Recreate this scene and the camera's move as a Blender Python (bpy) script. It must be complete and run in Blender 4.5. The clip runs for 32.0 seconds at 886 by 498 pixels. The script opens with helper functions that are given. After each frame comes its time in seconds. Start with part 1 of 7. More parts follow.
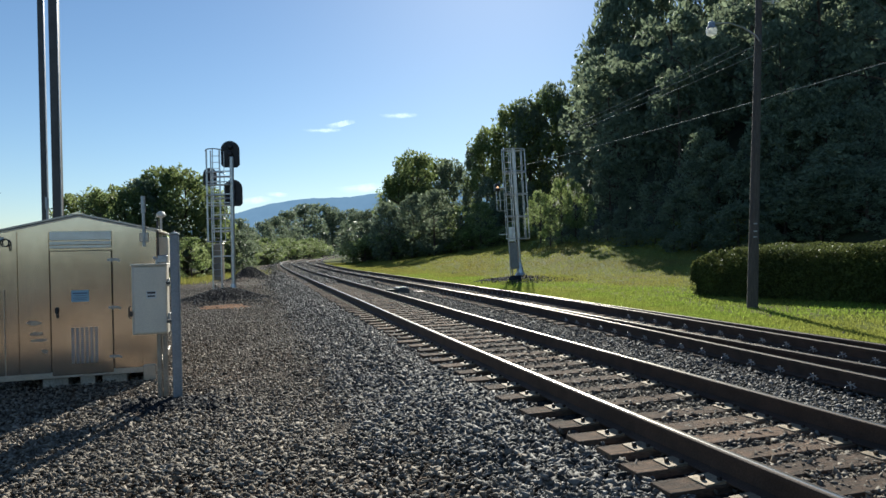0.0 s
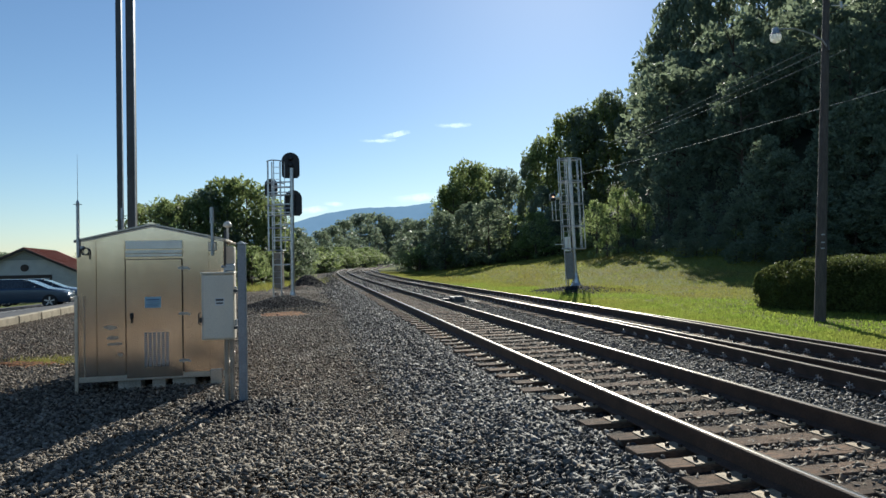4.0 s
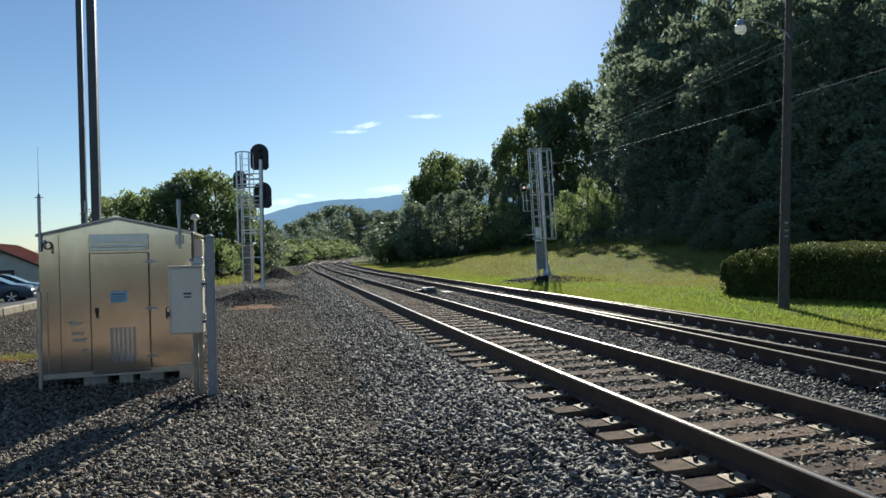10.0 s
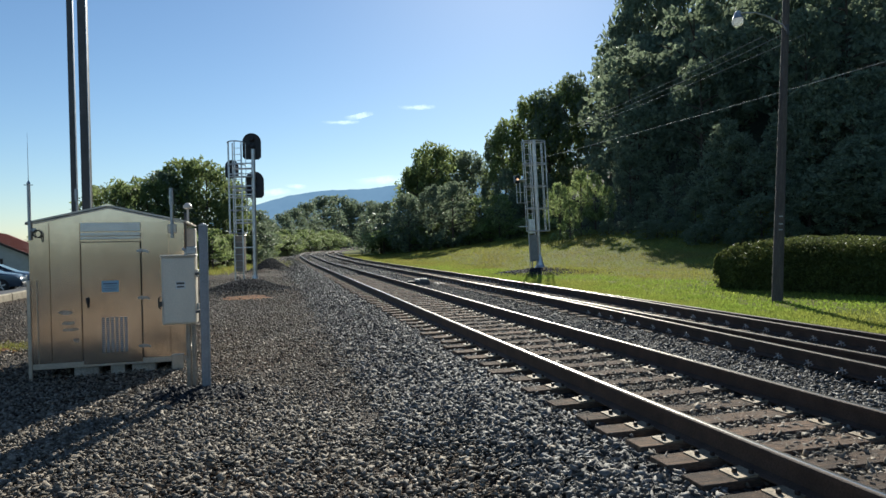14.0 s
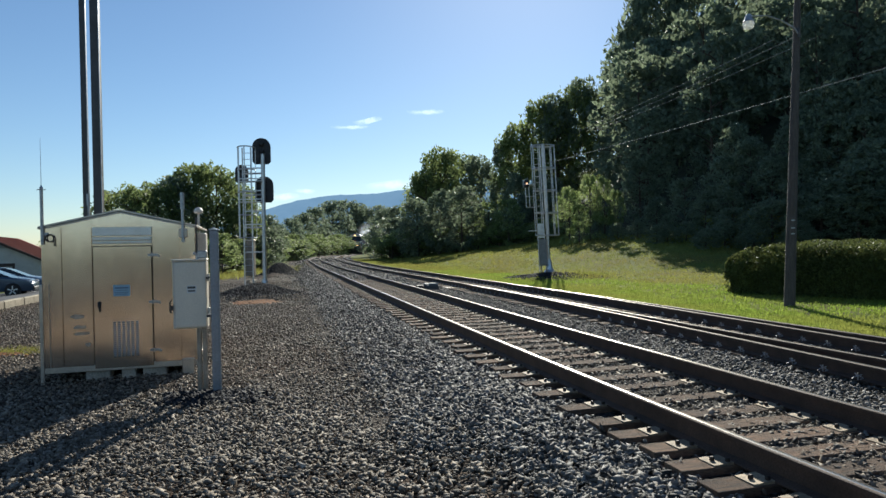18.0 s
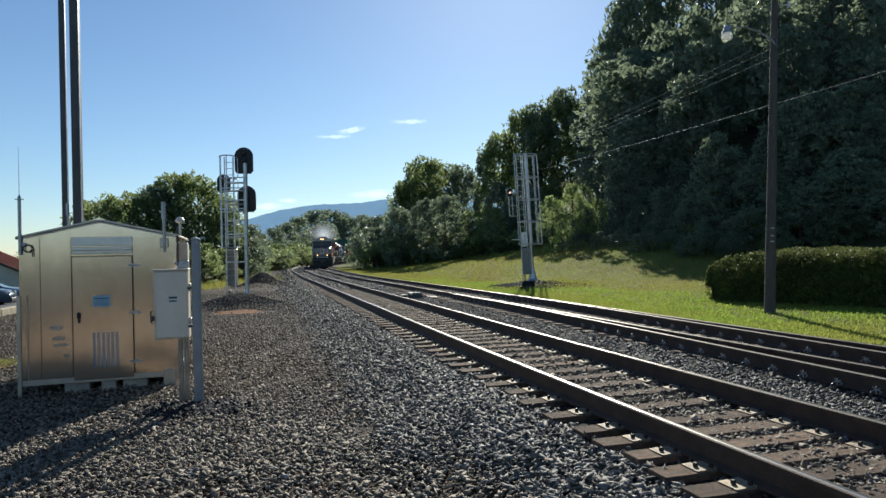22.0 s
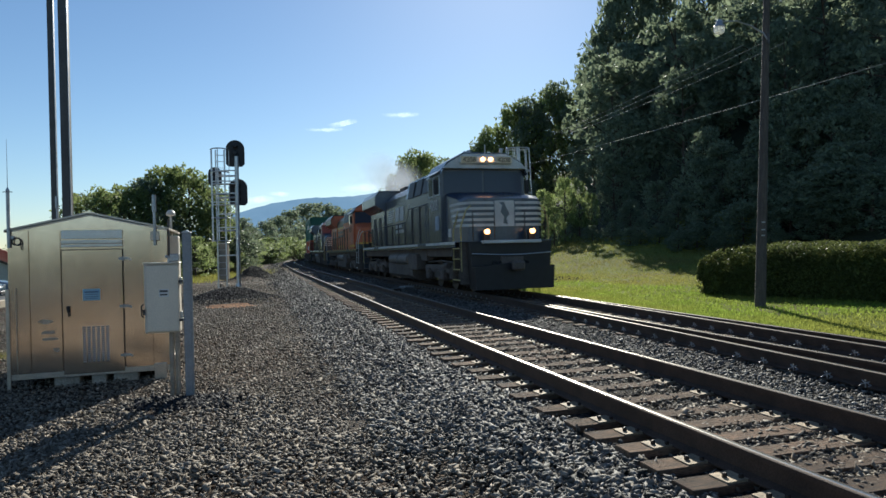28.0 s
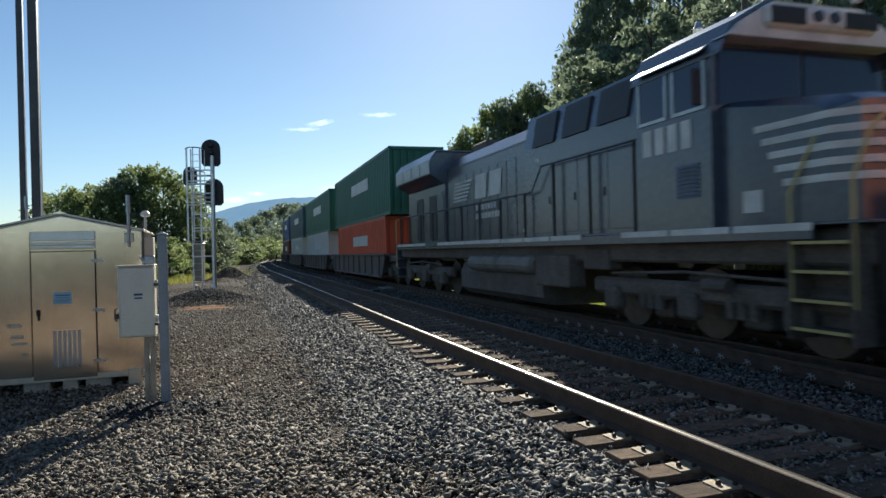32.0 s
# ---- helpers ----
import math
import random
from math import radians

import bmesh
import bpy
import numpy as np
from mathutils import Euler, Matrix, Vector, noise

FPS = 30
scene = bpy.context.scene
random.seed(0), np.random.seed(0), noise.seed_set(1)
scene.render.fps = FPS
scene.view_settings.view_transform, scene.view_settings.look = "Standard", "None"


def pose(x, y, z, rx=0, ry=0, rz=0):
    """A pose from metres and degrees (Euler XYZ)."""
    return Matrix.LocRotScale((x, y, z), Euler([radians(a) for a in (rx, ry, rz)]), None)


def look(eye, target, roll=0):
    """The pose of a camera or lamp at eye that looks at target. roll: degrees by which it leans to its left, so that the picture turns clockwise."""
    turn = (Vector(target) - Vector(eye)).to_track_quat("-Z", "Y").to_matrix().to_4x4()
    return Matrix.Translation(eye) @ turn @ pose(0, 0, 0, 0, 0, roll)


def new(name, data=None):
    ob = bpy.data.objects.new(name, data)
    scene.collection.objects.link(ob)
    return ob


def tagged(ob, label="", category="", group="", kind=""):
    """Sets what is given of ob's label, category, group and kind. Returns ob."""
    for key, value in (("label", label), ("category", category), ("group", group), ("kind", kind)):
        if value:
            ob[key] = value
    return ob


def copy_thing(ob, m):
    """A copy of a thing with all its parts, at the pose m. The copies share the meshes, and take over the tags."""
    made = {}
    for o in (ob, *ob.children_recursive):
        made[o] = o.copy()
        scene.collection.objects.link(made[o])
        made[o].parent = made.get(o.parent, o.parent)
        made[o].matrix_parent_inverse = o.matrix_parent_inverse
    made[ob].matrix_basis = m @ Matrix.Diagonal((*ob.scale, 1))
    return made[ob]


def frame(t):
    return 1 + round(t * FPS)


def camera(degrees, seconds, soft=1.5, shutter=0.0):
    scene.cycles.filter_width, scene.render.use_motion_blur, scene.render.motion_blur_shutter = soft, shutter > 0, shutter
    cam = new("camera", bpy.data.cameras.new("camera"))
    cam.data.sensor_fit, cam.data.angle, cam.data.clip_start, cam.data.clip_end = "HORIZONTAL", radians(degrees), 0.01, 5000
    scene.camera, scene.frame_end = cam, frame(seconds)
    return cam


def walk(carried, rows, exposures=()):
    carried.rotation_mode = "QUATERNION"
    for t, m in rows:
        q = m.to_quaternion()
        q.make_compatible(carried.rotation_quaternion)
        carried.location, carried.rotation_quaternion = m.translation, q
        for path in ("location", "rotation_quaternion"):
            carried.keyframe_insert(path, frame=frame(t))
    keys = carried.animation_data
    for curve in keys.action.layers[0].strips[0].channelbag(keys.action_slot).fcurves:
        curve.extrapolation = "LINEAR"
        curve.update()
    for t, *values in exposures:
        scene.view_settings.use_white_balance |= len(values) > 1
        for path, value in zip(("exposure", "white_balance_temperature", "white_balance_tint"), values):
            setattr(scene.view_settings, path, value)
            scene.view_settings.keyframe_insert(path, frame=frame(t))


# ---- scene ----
cam = camera(66.3, 32.0, soft=1.5, shutter=0.2)


def aim(x, y, z, yaw, pitch, roll):
    """A hand-held pose: yaw to the left of +y, pitch up, roll."""
    a, b = radians(yaw), radians(pitch)
    ahead = Vector((-math.sin(a) * math.cos(b), math.cos(a) * math.cos(b), math.sin(b)))
    return look((x, y, z), Vector((x, y, z)) + ahead, roll)


walk(cam, [
    (0, aim(0.048, 0.119, 1.408, -2.980, -0.012, -1.316)),
    (0.5, aim(0.042, 0.116, 1.416, -2.837, -0.021, -1.349)),
    (1, aim(0.022, 0.053, 1.425, -2.333, 0.017, -1.297)),
    (1.5, aim(0.004, -0.002, 1.433, -1.092, 0.390, -1.296)),
    (2, aim(-0.006, 0.000, 1.432, 0.979, 0.503, -1.091)),
    (2.5, aim(-0.021, 0.006, 1.427, 1.947, 0.665, -0.996)),
    (3, aim(-0.026, 0.015, 1.415, 1.661, 0.853, -0.765)),
    (3.5, aim(-0.014, 0.006, 1.423, 1.717, 0.860, -0.921)),
    (5.5, aim(0.009, -0.001, 1.419, 0.829, 0.895, -1.434)),
    (6, aim(0.006, -0.005, 1.419, 1.144, 0.798, -2.092)),
    (6.5, aim(0.004, 0.003, 1.415, 0.531, 0.574, -2.008)),
    (7, aim(-0.002, 0.014, 1.420, -0.247, 0.517, -1.707)),
    (7.5, aim(-0.008, 0.004, 1.424, -0.211, 0.663, -1.518)),
    (8, aim(-0.003, 0.002, 1.417, -0.090, 0.730, -1.467)),
    (8.5, aim(-0.001, -0.002, 1.416, -0.139, 0.723, -1.507)),
    (9, aim(0.000, 0.000, 1.419, 0.000, 0.448, -1.561)),
    (9.5, aim(-0.004, 0.003, 1.416, -0.269, 0.289, -1.459)),
    (10, aim(0.014, 0.006, 1.418, -0.785, 0.076, -1.537)),
    (10.5, aim(0.045, 0.005, 1.422, -0.375, -0.091, -1.512)),
    (11, aim(0.098, 0.036, 1.425, 0.003, -0.104, -1.371)),
    (11.5, aim(0.090, 0.075, 1.410, -0.577, -0.085, -1.338)),
    (12, aim(-0.025, 0.100, 1.411, -1.766, -0.221, -1.888)),
    (12.5, aim(-0.100, 0.106, 1.399, -2.336, -0.359, -1.534)),
    (13, aim(-0.092, 0.085, 1.411, -2.178, -0.527, -0.965)),
    (13.5, aim(-0.056, 0.097, 1.413, -1.819, -0.647, -1.066)),
    (14, aim(-0.049, 0.092, 1.411, -1.457, -0.655, -1.160)),
    (14.5, aim(-0.046, 0.100, 1.408, -1.182, -0.670, -1.041)),
    (16.5, aim(-0.063, 0.106, 1.406, -0.750, -0.621, -1.270)),
    (17, aim(-0.061, 0.106, 1.402, -0.830, -0.487, -1.272)),
    (17.5, aim(-0.069, 0.103, 1.407, -0.733, -0.410, -1.291)),
    (18, aim(-0.074, 0.113, 1.406, -0.743, -0.258, -1.192)),
    (18.5, aim(-0.073, 0.103, 1.404, -0.602, -0.145, -1.361)),
    (19, aim(-0.074, 0.102, 1.405, -0.614, 0.028, -1.578)),
    (19.5, aim(-0.073, 0.102, 1.403, -0.925, 0.203, -1.712)),
    (20, aim(-0.080, 0.080, 1.405, -1.192, 0.215, -1.690)),
    (20.5, aim(-0.081, 0.096, 1.402, -1.359, 0.209, -1.640)),
    (21, aim(-0.075, 0.105, 1.399, -1.637, 0.122, -1.782)),
    (21.5, aim(-0.080, 0.111, 1.399, -1.735, 0.233, -1.315)),
    (22, aim(-0.076, 0.111, 1.399, -2.143, 0.485, -1.421)),
    (22.5, aim(-0.082, 0.106, 1.402, -2.128, 0.484, -1.315)),
    (23, aim(-0.081, 0.117, 1.399, -2.018, 0.468, -1.068)),
    (23.5, aim(-0.083, 0.109, 1.400, -1.896, 0.374, -1.214)),
    (24, aim(-0.089, 0.100, 1.405, -1.603, 0.233, -1.421)),
    (24.5, aim(-0.080, 0.114, 1.400, -1.478, 0.258, -1.163)),
    (25, aim(-0.079, 0.110, 1.399, -1.654, 0.267, -1.319)),
    (25.5, aim(-0.076, 0.117, 1.397, -2.076, 0.203, -1.456)),
    (27.5, aim(-0.081, 0.126, 1.398, -2.666, -0.066, -1.443)),
    (28, aim(-0.079, 0.126, 1.399, -2.792, -0.069, -1.362)),
    (28.5, aim(-0.087, 0.160, 1.405, -3.036, -0.033, -1.381)),
    (29, aim(-0.088, 0.149, 1.406, -3.054, 0.070, -1.393)),
    (29.5, aim(-0.098, 0.168, 1.408, -3.226, 0.077, -1.442)),
    (30, aim(-0.102, 0.193, 1.415, -3.536, 0.036, -1.412)),
    (30.5, aim(-0.114, 0.216, 1.420, -4.064, 0.034, -1.481)),
    (31, aim(-0.137, 0.253, 1.430, -4.434, -0.068, -1.364)),
    (31.5, aim(-0.138, 0.269, 1.421, -4.580, -0.045, -1.308)),
    (32, aim(-0.144, 0.269, 1.421, -4.691, -0.090, -1.393)),
], exposures=[(0, 0.58, 5500, 5), (28.4, 0.58, 5500, 5), (30.0, 0.74, 5650, 5), (31.0, 0.76, 5700, 5), (32, 0.7, 5650, 5)])

# ---- sky and sun: late-afternoon backlight ----
SUN_AZ, SUN_EL = 9.0, 28.0
world = bpy.data.worlds.new("sky")
scene.world = world
world.use_nodes = True
wn = world.node_tree.nodes
sky = wn.new("ShaderNodeTexSky")
sky.sky_type, sky.sun_disc = "NISHITA", False
sky.sun_elevation, sky.sun_rotation = radians(SUN_EL), radians(SUN_AZ)
sky.air_density, sky.dust_density, sky.ozone_density = 1.0, 0.17, 1.7
wn["Background"].inputs["Strength"].default_value = 0.0595
world.node_tree.links.new(sky.outputs[0], wn["Background"].inputs["Color"])
sun = new("sun", bpy.data.lights.new("sun", "SUN"))
sun.data.energy, sun.data.angle, sun.data.color = 4.8, radians(0.5), (1.0, 0.86, 0.66)
sa, se = radians(SUN_AZ), radians(SUN_EL)
sun.matrix_world = look((0, 0, 60), Vector((0, 0, 60)) - Vector((math.sin(sa) * math.cos(se), math.cos(sa) * math.cos(se), math.sin(se))))

# ---- materials ----
MATS = {}


def mat(name, color, rough=0.6, metal=0.0, vary=0.25, scale=8.0, bump=0.2, fine=60.0, second=None, obj=0.0, island=0.0, trans=0.0, emit=None, spec=0.5, stretch=(1, 1, 1), patch=0.0):
    """A painted, stone or metal surface: base colour, broad stains, fine grain, relief."""
    if name in MATS:
        return MATS[name]
    m = bpy.data.materials.new(name)
    MATS[name] = m
    m.use_nodes = True
    n, l = m.node_tree.nodes, m.node_tree.links
    b = n["Principled BSDF"]
    b.inputs["Roughness"].default_value, b.inputs["Metallic"].default_value = rough, metal
    b.inputs["Specular IOR Level"].default_value = spec
    co = n.new("ShaderNodeTexCoord")
    mp = n.new("ShaderNodeMapping")
    mp.inputs["Scale"].default_value = stretch
    l.new(co.outputs["Object"], mp.inputs["Vector"])
    big, small = n.new("ShaderNodeTexNoise"), n.new("ShaderNodeTexNoise")
    big.inputs["Scale"].default_value, big.inputs["Detail"].default_value = scale, 4
    small.inputs["Scale"].default_value, small.inputs["Detail"].default_value = fine, 3
    l.new(mp.outputs[0], big.inputs["Vector"]), l.new(mp.outputs[0], small.inputs["Vector"])
    ramp = n.new("ShaderNodeValToRGB")
    lo, hi = (0.35, 0.65) if not patch else (0.5 - patch, 0.5 + patch)
    ramp.color_ramp.elements[0].position, ramp.color_ramp.elements[1].position = lo, hi
    c2 = second or [c * (1 - vary) for c in color]
    ramp.color_ramp.elements[0].color, ramp.color_ramp.elements[1].color = (*c2, 1), (*color, 1)
    l.new(big.outputs["Fac"], ramp.inputs["Fac"])
    mul = n.new("ShaderNodeMix")
    mul.data_type, mul.blend_type = "RGBA", "MULTIPLY"
    mul.inputs["Factor"].default_value = 1.0
    gr = n.new("ShaderNodeMapRange")
    gr.inputs["From Min"].default_value, gr.inputs["From Max"].default_value = 0.3, 0.7
    gr.inputs["To Min"].default_value, gr.inputs["To Max"].default_value = 1 - vary, 1 + vary * 0.5
    l.new(small.outputs["Fac"], gr.inputs["Value"])
    l.new(ramp.outputs["Color"], mul.inputs["A"]), l.new(gr.outputs[0], mul.inputs["B"])
    out = mul.outputs["Result"]
    if obj or island:
        src = n.new("ShaderNodeObjectInfo").outputs["Random"] if obj else n.new("ShaderNodeNewGeometry").outputs["Random Per Island"]
        r2 = n.new("ShaderNodeMapRange")
        k = obj or island
        r2.inputs["To Min"].default_value, r2.inputs["To Max"].default_value = 1 - k, 1 + k
        l.new(src, r2.inputs["Value"])
        m2 = n.new("ShaderNodeMix")
        m2.data_type, m2.blend_type = "RGBA", "MULTIPLY"
        m2.inputs["Factor"].default_value = 1.0
        l.new(out, m2.inputs["A"]), l.new(r2.outputs[0], m2.inputs["B"])
        out = m2.outputs["Result"]
    l.new(out, b.inputs["Base Color"])
    if bump:
        bp = n.new("ShaderNodeBump")
        bp.inputs["Strength"].default_value, bp.inputs["Distance"].default_value = bump, 0.01
        l.new(small.outputs["Fac"], bp.inputs["Height"]), l.new(bp.outputs[0], b.inputs["Normal"])
    if emit:
        b.inputs["Emission Color"].default_value, b.inputs["Emission Strength"].default_value = (*emit[:3], 1), emit[3]
    if trans:
        t = n.new("ShaderNodeBsdfTranslucent")
        mx = n.new("ShaderNodeMixShader")
        mx.inputs[0].default_value = trans
        hs = n.new("ShaderNodeHueSaturation")
        hs.inputs["Value"].default_value, hs.inputs["Hue"].default_value, hs.inputs["Saturation"].default_value = 1.9, 0.482, 1.0
        l.new(out, hs.inputs["Color"]), l.new(hs.outputs[0], t.inputs["Color"])
        l.new(b.outputs[0], mx.inputs[1]), l.new(t.outputs[0], mx.inputs[2])
        l.new(mx.outputs[0], n["Material Output"].inputs["Surface"])
    return m


# ---- mesh tools ----
class Mesh:
    """Collects vertices and faces; mi is the material slot of the faces that follow."""

    def __init__(self):
        self.v, self.f, self.m, self.mi = [], [], [], 0

    def add(self, verts, faces, tm=None):
        k = len(self.v)
        self.v += [tuple(tm @ Vector(p)) if tm else tuple(p) for p in verts]
        self.f += [tuple(k + i for i in f) for f in faces]
        self.m += [self.mi] * len(faces)
        return self

    def box(self, cx, cy, cz, sx, sy, sz, c=0.0, tm=None):
        """A box about its centre, with chamfered edges c wide."""
        hx, hy, hz = sx / 2, sy / 2, sz / 2
        c = min(c, hx * 0.9, hy * 0.9, hz * 0.9)
        if c <= 0:
            vs = [(cx + i * hx, cy + j * hy, cz + k * hz) for i in (-1, 1) for j in (-1, 1) for k in (-1, 1)]
            return self.add(vs, [(0, 1, 3, 2), (4, 6, 7, 5), (0, 4, 5, 1), (2, 3, 7, 6), (0, 2, 6, 4), (1, 5, 7, 3)], tm)
        vs, at = [], {}
        for i in (-1, 1):
            for j in (-1, 1):
                for k in (-1, 1):
                    for ax, p in enumerate(((hx, hy - c, hz - c), (hx - c, hy, hz - c), (hx - c, hy - c, hz))):
                        at[i, j, k, ax] = len(vs)
                        vs.append((cx + i * p[0], cy + j * p[1], cz + k * p[2]))
        fs = []
        for ax in range(3):
            o = [a for a in range(3) if a != ax]
            for sg in (-1, 1):
                q = []
                for a, b in ((-1, -1), (1, -1), (1, 1), (-1, 1)):
                    key = [0, 0, 0]
                    key[ax], key[o[0]], key[o[1]] = sg, a, b
                    q.append(at[(*key, ax)])
                fs.append(tuple(q) if (sg > 0) == (ax != 1) else tuple(q[::-1]))
            for a in (-1, 1):
                for b in (-1, 1):
                    e = [[0, 0, 0], [0, 0, 0]]
                    for w, sg in ((0, -1), (1, 1)):
                        e[w][ax], e[w][o[0]], e[w][o[1]] = sg, a, b
                    fs.append((at[(*e[0], o[0])], at[(*e[1], o[0])], at[(*e[1], o[1])], at[(*e[0], o[1])]))
        for i in (-1, 1):
            for j in (-1, 1):
                for k in (-1, 1):
                    fs.append((at[i, j, k, 0], at[i, j, k, 1], at[i, j, k, 2]))
        return self.add(vs, fs, tm)

    def prism(self, pts, a, b, axis="x", tm=None):
        """A polygon pts (the two other axes in order) drawn out from a to b along axis."""
        put = {"x": lambda h, p: (h, p[0], p[1]), "y": lambda h, p: (p[0], h, p[1]), "z": lambda h, p: (p[0], p[1], h)}[axis]
        n = len(pts)
        vs = [put(a, p) for p in pts] + [put(b, p) for p in pts]
        fs = [tuple(range(n))[::-1], tuple(range(n, 2 * n))] + [(i, (i + 1) % n, n + (i + 1) % n, n + i) for i in range(n)]
        return self.add(vs, fs, tm)

    def tube(self, path, r, n=8, caps=True, tm=None):
        """A round bar along a path; r one radius or one for each point."""
        rs = r if isinstance(r, (list, tuple)) else [r] * len(path)
        ps = [Vector(p) for p in path]
        k0, vs, fs = 0, [], []
        for i, p in enumerate(ps):
            d = (ps[min(i + 1, len(ps) - 1)] - ps[max(i - 1, 0)]).normalized()
            u = d.orthogonal().normalized() if i == 0 else (u - d * u.dot(d)).normalized()
            w = d.cross(u)
            vs += [p + (u * math.cos(2 * math.pi * j / n) + w * math.sin(2 * math.pi * j / n)) * rs[i] for j in range(n)]
        for i in range(len(ps) - 1):
            fs += [(i * n + j, i * n + (j + 1) % n, (i + 1) * n + (j + 1) % n, (i + 1) * n + j) for j in range(n)]
        if caps:
            fs += [tuple(range(n))[::-1], tuple(range((len(ps) - 1) * n, len(ps) * n))]
        return self.add(vs, fs, tm)

    def loft(self, rings, caps=True, tm=None):
        n = len(rings[0])
        vs = [p for r in rings for p in r]
        fs = [(i * n + j, i * n + (j + 1) % n, (i + 1) * n + (j + 1) % n, (i + 1) * n + j) for i in range(len(rings) - 1) for j in range(n)]
        if caps:
            fs += [tuple(range(n))[::-1], tuple(range((len(rings) - 1) * n, len(rings) * n))]
        return self.add(vs, fs, tm)

    def data(self, name, mats, smooth=False):
        me = bpy.data.meshes.new(name)
        me.from_pydata(self.v, [], self.f)
        for m in mats if isinstance(mats, (list, tuple)) else [mats]:
            me.materials.append(m)
        me.polygons.foreach_set("material_index", self.m)
        bm = bmesh.new()
        bm.from_mesh(me)
        bmesh.ops.recalc_face_normals(bm, faces=bm.faces)
        bm.to_mesh(me)
        bm.free()
        if smooth:
            me.polygons.foreach_set("use_smooth", [True] * len(me.polygons))
            me.set_sharp_from_angle(angle=radians(35))
        return me


def part(name, mesh, mats, parent=None, label="", smooth=False, at=None):
    """One mesh object under a thing or under a part."""
    ob = new(name, mesh if isinstance(mesh, bpy.types.Mesh) else mesh.data(name, mats, smooth))
    if parent:
        ob.parent = parent
    if at is not None:
        ob.matrix_basis = at
    return tagged(ob, label)


def pieces(name, mesh, mats, parent, label=""):
    """Each connected island of a collected mesh as a part of its own."""
    root = list(range(len(mesh.v)))

    def find(i):
        while root[i] != i:
            root[i] = root[root[i]]
            i = root[i]
        return i

    for f in mesh.f:
        for i in f[1:]:
            root[find(i)] = find(f[0])
    made = {}
    for f, mi in zip(mesh.f, mesh.m):
        made.setdefault(find(f[0]), []).append((f, mi))
    for faces in made.values():
        m, at = Mesh(), {}
        for f, mi in faces:
            for i in f:
                if i not in at:
                    at[i] = len(m.v)
                    m.v.append(mesh.v[i])
            m.f.append(tuple(at[i] for i in f))
            m.m.append(mi)
        part(name, m, mats, parent, label)


def thing(name, label, category, at=None, group="", kind=""):
    ob = tagged(new(name), label, category, group, kind)
    if at is not None:
        ob.matrix_basis = at
    return ob


def array_mesh(name, verts, faces, m, smooth=False):
    """A mesh straight from numpy arrays of vertices and equal-sided faces."""
    me = bpy.data.meshes.new(name)
    me.vertices.add(len(verts))
    me.vertices.foreach_set("co", np.asarray(verts, np.float32).ravel())
    k = faces.shape[1]
    me.loops.add(faces.size)
    me.loops.foreach_set("vertex_index", faces.astype(np.int32).ravel())
    me.polygons.add(len(faces))
    me.polygons.foreach_set("loop_start", np.arange(0, faces.size, k, dtype=np.int32))
    if smooth:
        me.polygons.foreach_set("use_smooth", np.ones(len(faces), bool))
    me.update(calc_edges=True)
    me.validate()
    me.materials.append(m)
    return me


# ---- the line of the railway: s metres along, o metres to the right of the near track ----
SPACING, TRACK2_Z = 3.816, -0.04
KNOT = [-10, 5, 15, 30, 50, 75, 105, 140, 200, 260, 330]
BEND = [0.00232, 0.00232, 0.00144, -0.00016, -0.00004, 0.00043, 0.00258, 0.0031, 0.00339, 0.00339, 0.0]
ARC = np.arange(-90, 960, 0.5)
_turn = np.cumsum(np.interp(ARC, KNOT, BEND)) * 0.5
_i0 = int(np.searchsorted(ARC, 0))
HEAD = _turn - _turn[_i0] - 0.25517
_x, _y = np.cumsum(np.sin(HEAD)) * 0.5, np.cumsum(np.cos(HEAD)) * 0.5
LINE_X, LINE_Y = _x - _x[_i0] + 4.119, _y - _y[_i0]


def grade(s):
    return np.interp(s, [-90, 20, 60, 100, 150, 250, 460], [0, 0, -0.18, -0.11, -0.03, 0.3, 0.6])


def rail_at(s, o=0.0, z=0.0):
    h = float(np.interp(s, ARC, HEAD))
    return Vector((float(np.interp(s, ARC, LINE_X)) + o * math.cos(h), float(np.interp(s, ARC, LINE_Y)) - o * math.sin(h), z + float(grade(s))))


def offset_of(x, y):
    """Track coordinates (s, o) of plan points."""
    x, y = np.asarray(x, float), np.asarray(y, float)
    yy = np.maximum.accumulate(LINE_Y)
    s = np.interp(y, yy, ARC)
    for _ in range(3):
        h = np.interp(s, ARC, HEAD)
        dx, dy = x - np.interp(s, ARC, LINE_X), y - np.interp(s, ARC, LINE_Y)
        s = s + dx * np.sin(h) + dy * np.cos(h)
    h = np.interp(s, ARC, HEAD)
    dx, dy = x - np.interp(s, ARC, LINE_X), y - np.interp(s, ARC, LINE_Y)
    return s, dx * np.cos(h) - dy * np.sin(h)


def ramp(v, a, b):
    t = np.clip((np.asarray(v, float) - a) / (b - a), 0, 1)
    return t * t * (3 - 2 * t)


